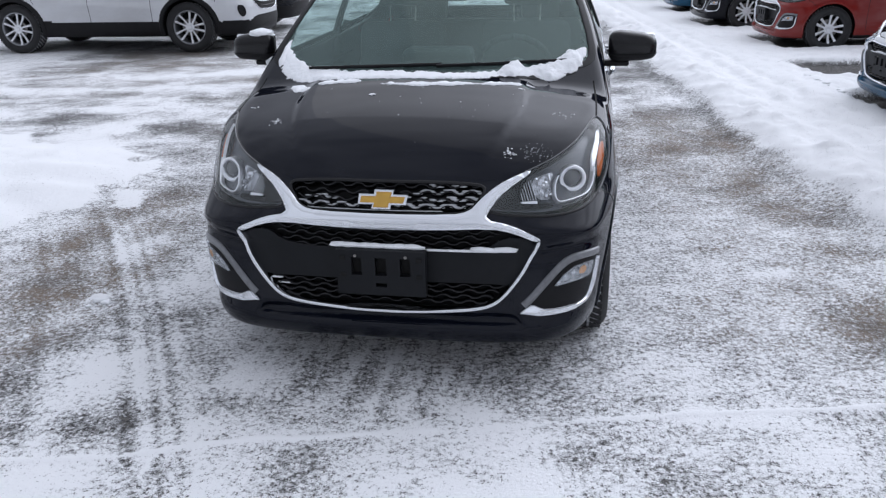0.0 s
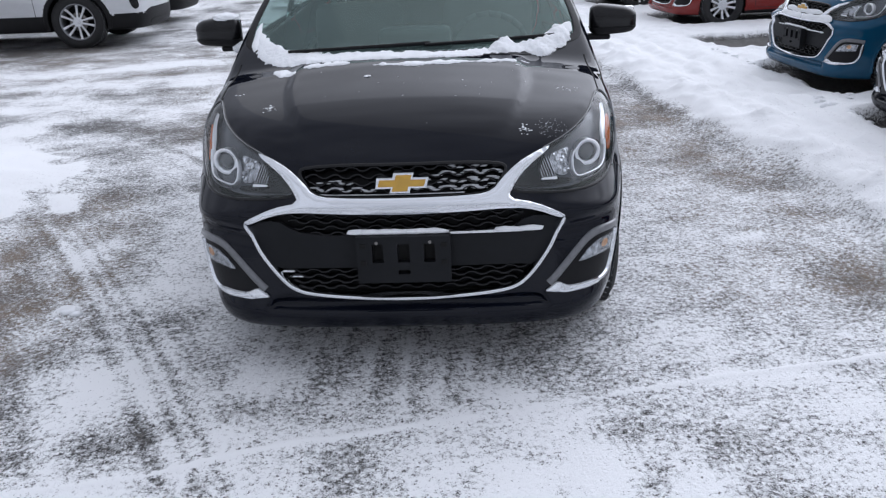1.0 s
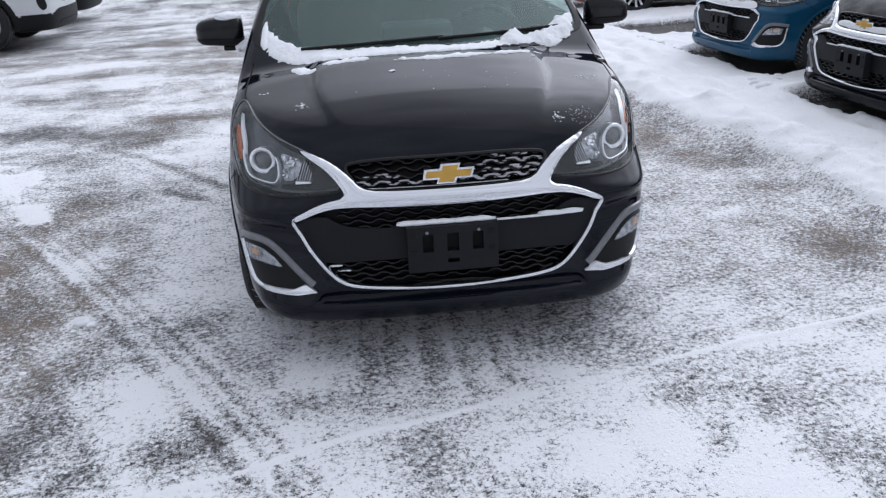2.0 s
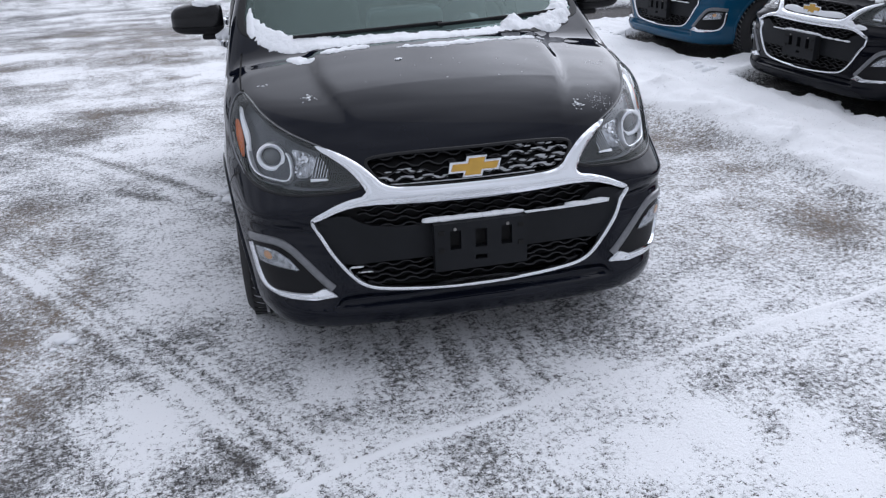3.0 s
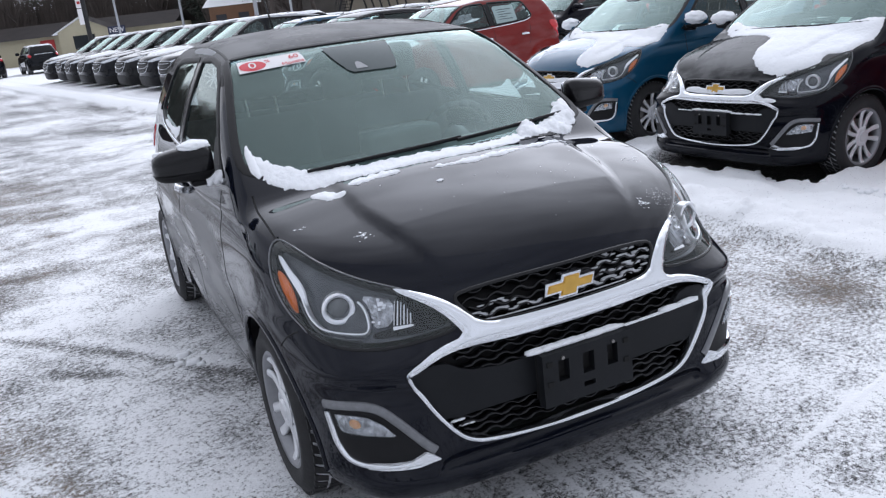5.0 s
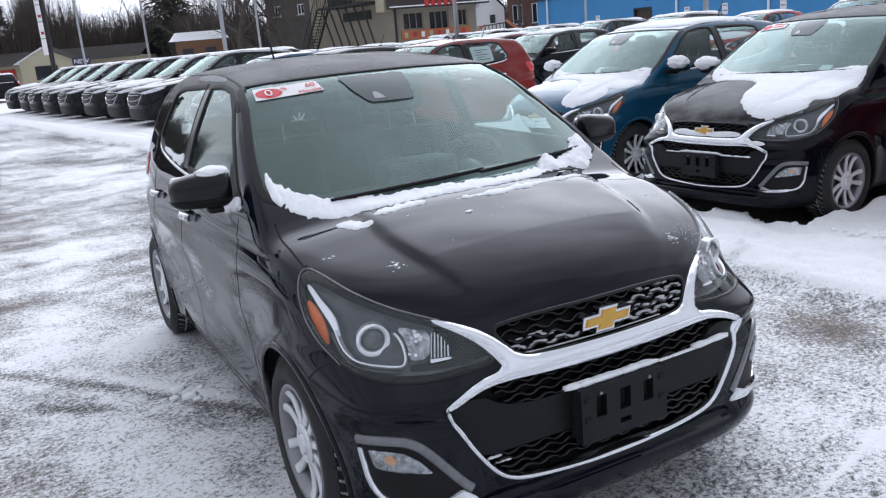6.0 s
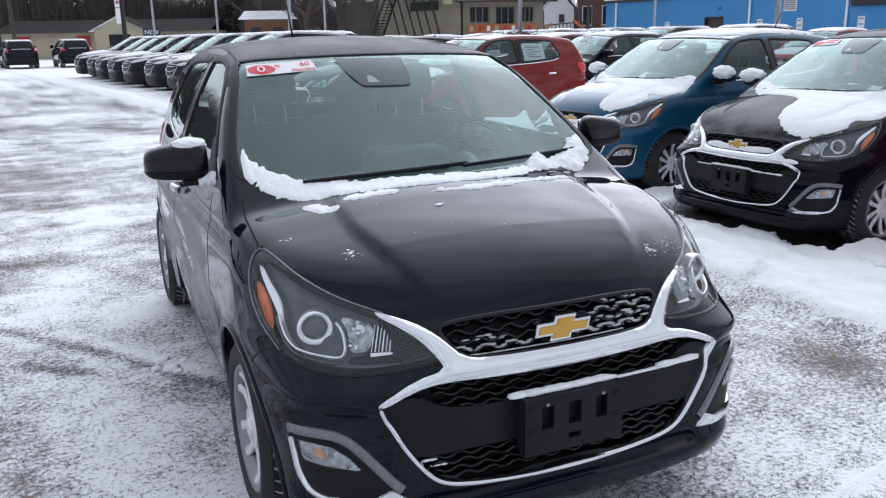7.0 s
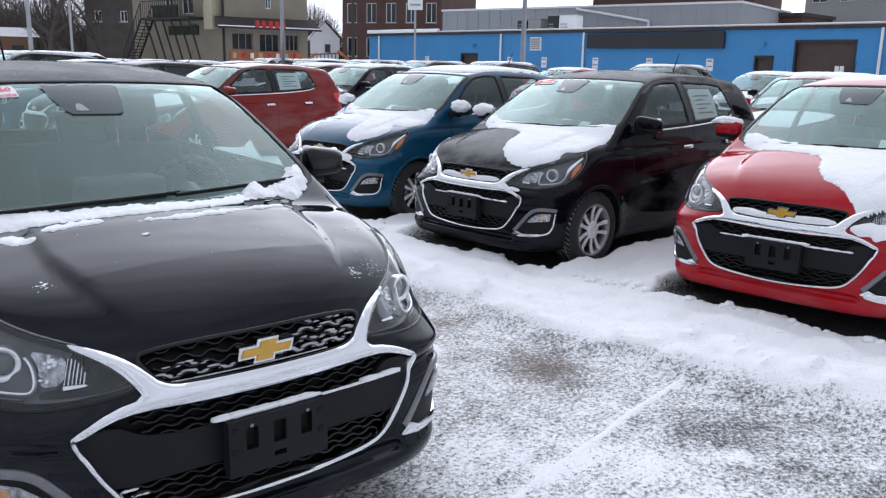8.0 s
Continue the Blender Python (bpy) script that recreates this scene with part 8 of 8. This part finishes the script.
boxes("banner", [((S(33.5), -0.06, 1.55), (S(38.15), -0.004, 2.10))], ORANGE, shop, "orange banner with pale pictures", 0.0)
for k in range(8):
    x0 = S(33.6) + k * (S(38.0) - S(33.6)) / 8
    boxes("banner_picture", [((x0 + 0.1, -0.07, 1.66 + 0.05 * (k % 2)), (x0 + 0.32, -0.061, 1.98))], (CREAM, RED_PAINT, STICK_WHITE)[k % 3], shop)
boxes("corner_pipe", [((-0.1, -0.12, 0), (0.02, -0.004, 8.0))], IRON, shop)
flank = thing("flat_building", "beige side block with black iron balcony and stairs", "building")
fm, fl = wall_frame(polar(27.7, 60), BK)
flank.matrix_basis = fm
Fz = lambda az: on_wall(polar(27.7, 60), BK, az)
fh = [(Fz(30.6), Fz(31.35), 4.25, 6.2), (Fz(29.6), Fz(30.1), 4.2, 6.2), (Fz(31.9), Fz(32.3), 4.9, 6.2)]
wall_with_holes("wall", fl, 0, 8.0, 0.3, fh, STUCCO, flank)
for q in fh:
    pane_in(flank, *q, WHITE_SIDING)
boxes("chimney_duct", [((Fz(32.45), -0.55, 3.3), (Fz(33.0), -0.02, 8.0))], CREAM, flank)
bx0, bx1 = Fz(29.4), Fz(32.4)
boxes("balcony_floor", [((bx0, -1.5, 3.85), (bx1, -0.004, 4.0))], IRON, flank)
bm = bmesh.new()
n_r = int((bx1 - bx0) / 0.22)
for k in range(n_r + 1):
    tube(bm, (bx0 + 0.22 * k, -1.45, 4.0), (bx0 + 0.22 * k, -1.45, 4.95), 0.018, None, 5)
tube(bm, (bx0, -1.45, 4.97), (bx1, -1.45, 4.97), 0.035, None, 6)
part("balcony_railing", bm, IRON, flank)
boxes("balcony_box", [((bx0 + 1.2, -1.38, 4.02), (bx1 - 1.4, -1.25, 4.7))], NEEDLES, flank)
for k in range(6):
    x0 = bx0 + 0.4 + (bx1 - bx0 - 0.6) * k / 5
    bm = bmesh.new()
    tube(bm, (x0, -1.4, 3.85), (x0 + 0.45, -0.6, 0.2), 0.055, None, 6)
    part("slanted_post", bm, IRON, flank)
boxes("lower_sign", [((bx0 + 0.8, -0.08, 3.0), (bx1 - 1.2, -0.004, 3.55))], NEEDLES, flank)
st0, st1 = Vector((Fz(28.2), -1.1, 0.9)), Vector((bx0, -1.1, 3.9))
for k in range(16):
    q = st0.lerp(st1, k / 15)
    boxes("stair_tread", [((q.x - 0.14, -1.45, q.z - 0.02), (q.x + 0.14, -0.65, q.z + 0.02))], IRON, flank)
for y0 in (-1.48, -0.62):
    bm = bmesh.new()
    tube(bm, st0 + Vector((0, y0 + 1.1, 0)), st1 + Vector((0, y0 + 1.1, 0)), 0.07, None, 6)
    tube(bm, st0 + Vector((0, y0 + 1.1, 0.95)), st1 + Vector((0, y0 + 1.1, 0.95)), 0.03, None, 6)
    for k in range(10):
        q = st0.lerp(st1, k / 9) + Vector((0, y0 + 1.1, 0))
        tube(bm, q, q + Vector((0, 0, 0.95)), 0.018, None, 5)
    part("stair_railing", bm, IRON, flank)
fence = thing("ramp_railing", "black and orange ramp railings beside the shop", "railing")
fence.matrix_basis = wall_frame(polar(38.7, 58), polar(41.5, 58))[0]
bm = bmesh.new()
for k in range(12):
    tube(bm, (0.25 * k, 0, 0), (0.25 * k, 0, 2.0 + 0.02 * k), 0.03, None, 5)
tube(bm, (0, 0, 2.0), (2.8, 0, 2.2), 0.04, None, 6)
part("railing", bm, IRON, fence)
bm = bmesh.new()
tube(bm, (1.9, -0.1, 2.3), (2.9, -0.1, 1.5), 0.09, None, 6)
tube(bm, (-0.4, -0.1, 1.5), (0.5, -0.1, 2.1), 0.07, None, 6)
part("orange_rail", bm, ORANGE, fence)

# low cream motel at the end of the lane, brown house with a snowy roof
motel = thing("motel_building", "low cream building with brown roof and red doors", "building")
mm, ml = wall_frame(polar(4.6, 84), polar(16.5, 78))
motel.matrix_basis = mm
boxes("wall", [((0, 0, 0), (ml, 8, 2.3))], CREAM, motel)
bm = bmesh.new()
vs = [bm.verts.new(q) for q in ((-0.5, -0.8, 2.2), (ml + 0.5, -0.8, 2.2), (ml + 0.5, 4, 3.35), (-0.5, 4, 3.35), (-0.5, 8.8, 2.2), (ml + 0.5, 8.8, 2.2))]
bm.faces.new(vs[:4])
bm.faces.new((vs[3], vs[2], vs[5], vs[4]))
bmesh.ops.solidify(bm, geom=bm.faces[:], thickness=0.15)
part("roof", bm, SHINGLE, motel)
for k in range(6):
    boxes("door", [((1.3 + 2.6 * k, -0.06, 0), (2.5 + 2.6 * k, -0.004, 1.95))], RED_PAINT if k % 2 == 0 else CREAM, motel, "red painted door" if k % 2 == 0 else "")
px = ml * 0.50
bm = bmesh.new()
vs = [bm.verts.new(q) for q in ((px, -2.2, 0), (px + 4.2, -2.2, 0), (px + 4.2, -2.2, 2.4), (px + 2.1, -2.2, 3.4), (px, -2.2, 2.4))]
f = bm.faces.new(vs)
g = bmesh.ops.extrude_face_region(bm, geom=[f])
bmesh.ops.translate(bm, vec=(0, 2.19, 0), verts=[q for q in g["geom"] if isinstance(q, bmesh.types.BMVert)])
bmesh.ops.recalc_face_normals(bm, faces=bm.faces)
part("porch", bm, CREAM, motel)
boxes("porch_window", [((px + 1.2, -2.26, 0.9), (px + 3.0, -2.204, 2.0))], WINDOW_DARK, motel)
for s in (0, 1):
    bm = bmesh.new()
    a, r = Vector((px - 0.4 if s == 0 else px + 4.6, -2.6, 2.25)), Vector((px + 2.1, -2.6, 3.5))
    vs = [bm.verts.new(q) for q in (a, r, r + Vector((0, 3, 0)), a + Vector((0, 3, 0)))]
    f = bm.faces.new(vs)
    bmesh.ops.solidify(bm, geom=[f], thickness=0.14)
    part("porch_roof", bm, SNOW if s == 0 else SHINGLE, motel)
house = thing("brown_house", "brown timber house under a snowy roof", "house")
hm2, hl2 = wall_frame(polar(18.9, 60), polar(21.9, 60))
house.matrix_basis = hm2
boxes("wall", [((0, 0, 0), (hl2, 5, 2.70))], material("brown_timber", (0.15, 0.080, 0.045), 0.85, vary=0.2, scale=1.0), house)
bm = bmesh.new()
vs = [bm.verts.new(q) for q in ((-0.4, -0.5, 2.72), (hl2 + 0.4, -0.5, 2.72), (hl2 + 0.1, 2.5, 3.36), (0.0, 2.5, 3.36))]
f = bm.faces.new(vs)
bmesh.ops.solidify(bm, geom=[f], thickness=0.2)
part("roof", bm, SNOW, house)
for x0 in (0.4, 1.9):
    boxes("window", [((x0, -0.03, 1.3), (x0 + 0.7, -0.002, 2.2))], DARK_SIGN, house)

# poles and signs
for k, (az, d, h, r) in enumerate(((13.25, 46, 9.0, 0.055), (21.75, 40, 9.5, 0.085), (24.05, 44, 9.0, 0.055), (36.95, 34, 9.0, 0.075), (53.06, 31, 9.0, 0.085), (17.2, 60, 9, 0.08), (41.6, 70, 10, 0.13), (5.3, 75, 11, 0.16))):
    t = thing("light_pole", "tall grey steel light pole" if k < 6 else "weathered brown timber pole", "pole", "light poles", "", Matrix.Translation(polar(az, d)))
    bm = bmesh.new()
    tube(bm, (0, 0, 0), (0, 0, h), r * 1.15, r * 0.8, 12)
    part("shaft", smooth_bm(bm), POLE if k < 6 else BARK, t)
    part("foot", box(bmesh.new(), (-0.25, -0.25, 0), (0.25, 0.25, 0.5), 0.04), CONCRETE, t)
    if k < 6:
        part("lamp_head", box(bmesh.new(), (-0.9, -0.14, h - 0.05), (0.1, 0.14, h + 0.12), 0.04), POLE, t)
pylon = thing("pylon_sign", "tall dark pylon sign with white panels", "sign", "", "", Matrix.Translation(polar(11.5, 52)))
bm = bmesh.new()
tube(bm, (0, 0, 0), (0, 0, 7.0), 0.13, 0.12, 10)
part("shaft", bm, IRON, pylon)
boxes("sign_panel", [((-0.36, -0.1, 2.4), (-0.14, 0.1, 3.25))], STICK_WHITE, pylon)
for k in range(1, 5):
    boxes("sign_panel", [((-0.36, -0.1, 2.4 + 0.9 * k), (-0.14, 0.1, 3.25 + 0.9 * k))], STICK_WHITE if k % 2 else WHITE_SIDING, pylon)
    boxes("sign_bar", [((-0.33, -0.115, 2.6 + 0.9 * k), (-0.17, -0.102, 2.75 + 0.9 * k))], RED_PAINT, pylon)
new_sign = thing("lot_sign", "navy sign with white lettering at the end of the row", "sign", "", "", Matrix.Translation(polar(13.1, 50)) @ pose(0, 0, 0, 0, 0, -13))
boxes("sign_board", [((-0.45, 0, 1.45), (0.45, 0.06, 2.12))], material("navy_board", (0.012, 0.018, 0.05), 0.5), new_sign, bevel=0.01)
words("sign_word", "NEW", 0.33, pose(0, -0.01, 1.90, 90), STICK_WHITE, new_sign)
for x in (-0.36, 0.36):
    boxes("sign_post", [((x - 0.03, 0.062, 0), (x + 0.03, 0.1, 1.9))], IRON, new_sign)


# ---- bare trees and conifers ----
def bare_tree(seed, height):
    rnd = random.Random(seed)
    verts, faces = [], []

    def limb(a, d, length, r, depth):
        sides = 6 if depth < 2 else 3
        segs = 4 if depth < 2 else 3
        p, ring0 = a.copy(), None
        d = d.normalized()
        pts = []
        for s in range(segs + 1):
            t = s / segs
            rr = r * (1 - 0.62 * t)
            q = d.to_track_quat("Z", "Y")
            base = len(verts)
            for k in range(sides):
                an = 2 * math.pi * k / sides
                verts.append(p + q @ Vector((math.cos(an) * rr, math.sin(an) * rr, 0)))
            if ring0 is not None:
                for k in range(sides):
                    faces.append((ring0 + k, ring0 + (k + 1) % sides, base + (k + 1) % sides, base + k))
            ring0 = base
            pts.append((p.copy(), d.copy(), rr))
            d = (d + Vector((rnd.gauss(0, 0.13), rnd.gauss(0, 0.13), rnd.gauss(0.03, 0.08)))).normalized()
            p = p + d * length / segs
        if depth >= 5:
            return
        for _ in range((5, 4, 4, 4, 3)[depth]):
            k = rnd.randint(1, segs)
            bp, bd, br = pts[k]
            side = Vector((rnd.gauss(0, 1), rnd.gauss(0, 1), rnd.gauss(0.25, 0.5))).normalized()
            limb(bp, (bd * 0.75 + side * 0.85), length * rnd.uniform(0.48, 0.72), br * 0.62, depth + 1)
    limb(Vector((0, 0, 0)), Vector((0, 0, 1)), height * 0.42, height * 0.018, 0)
    return to_mesh("crown", verts, faces)


def conifer(seed, height):
    rnd = random.Random(seed)
    verts, faces = [], []
    n = 900
    for i in range(n):
        t = rnd.random() ** 0.7
        z = height * (0.08 + 0.92 * t)
        reach = (1 - t) * height * 0.19 + 0.15
        an, rr = rnd.uniform(0, 6.283), reach * math.sqrt(rnd.random())
        c = Vector((math.cos(an) * rr, math.sin(an) * rr, z - rr * 0.3))
        out = Vector((math.cos(an), math.sin(an), -0.35)) * rnd.uniform(0.3, 0.8)
        side = Vector((-math.sin(an), math.cos(an), rnd.uniform(-0.3, 0.3))) * rnd.uniform(0.1, 0.28)
        b = len(verts)
        verts += [c - side, c + side, c + out + side * 0.3, c + out * 0.8 - side * 0.4 + Vector((0, 0, 0.1))]
        faces.append((b, b + 1, b + 2, b + 3))
    return to_mesh("needles", verts, faces, None, False)


def tree(meshes, m, label, mat, name="bare_tree", trunk=None):
    t = thing(name, label, "tree", "", "", m)
    part("crown", meshes, mat, t)
    bm = bmesh.new()
    tube(bm, (0, 0, -0.1), (0, 0, 1.6), trunk or 0.24, (trunk or 0.24) * 0.9, 8)
    part("trunk", smooth_bm(bm), BARK, t)
    return t


bares = [tree(bare_tree(s, h), Matrix.Translation(polar(az, d)), "tall bare deciduous tree with dense twigs", BARK) for s, h, az, d in ((3, 13, 22.9, 54), (5, 15, 24.4, 62), (9, 12, 38.9, 104))]
cons = [tree(conifer(s, h), Matrix.Translation(polar(az, d)), "dark green conifer behind the lot", NEEDLES, "conifer", 0.16) for s, h, az, d in ((2, 12, 18.4, 88), (4, 10, 18.9, 92))]
rng = random.Random(11)
for k in range(46):
    az = -2 + 31 * k / 45 + rng.uniform(-0.4, 0.4)
    d = rng.uniform(92, 118)
    copy_thing(bares[k % 3], Matrix.Translation(polar(az, d)) @ pose(0, 0, 0, 0, 0, rng.uniform(0, 360)))
for az, d in ((19.6, 90), (18.8, 95), (9.0, 99), (4.2, 96)):
    copy_thing(cons[int(az) % 2], Matrix.Translation(polar(az, d)) @ pose(0, 0, 0, 0, 0, rng.uniform(0, 360)))
for az, d in ((22.6, 70), (25.8, 66), (26.6, 72), (20.2, 78), (36.0, 84), (39.4, 108), (40.2, 112)):
    copy_thing(bares[int(d) % 3], Matrix.Translation(polar(az, d)) @ pose(0, 0, 0, 0, 0, rng.uniform(0, 360)))
# unseen trees added behind and beside the lane, a dark horizon for the paint to reflect
for k in range(60):
    az = 84 + 268 * k / 59 + rng.uniform(-1, 1)
    copy_thing(bares[k % 3] if k % 4 else cons[k % 2], Matrix.Translation(polar(az, rng.uniform(38, 60))) @ pose(0, 0, 0, 0, 0, rng.uniform(0, 360)))


def hedge(az0, az1, d, h, seed):
    """Bare brush: a low uneven mass of thin stalks."""
    rnd = random.Random(seed)
    verts, faces = [], []
    for i in range(5200):
        az = rnd.uniform(az0, az1)
        c = polar(az, d + rnd.uniform(-4, 4))
        top = h * rnd.uniform(0.5, 1.1) * (0.75 + 0.35 * noise.noise(Vector((az * 0.5, seed, 0))))
        lean = Vector((rnd.gauss(0, 0.6), rnd.gauss(0, 0.6), 0))
        w = Vector((rnd.uniform(0.02, 0.07), rnd.uniform(-0.03, 0.03), 0))
        b = len(verts)
        verts += [c - w, c + w, c + lean + Vector((0, 0, top))]
        faces.append((b, b + 1, b + 2))
    me = to_mesh("brush", verts, faces, None, False)
    me.materials.append(BRUSH)
    return tagged(new("far_brush", me), "bare winter brush and saplings behind the lot", "bushes", kind="stuff")


hedge(-4, 6, 100, 13, 3)
hedge(4, 13.5, 98, 12, 6)
hedge(12, 20, 100, 9.5, 4)
hedge(19, 30, 84, 8.5, 7)
hedge(36, 46, 118, 12, 8)
# unseen brush, added to fill that reflected horizon low down
hedge(86, 350, 62, 5.0, 5)
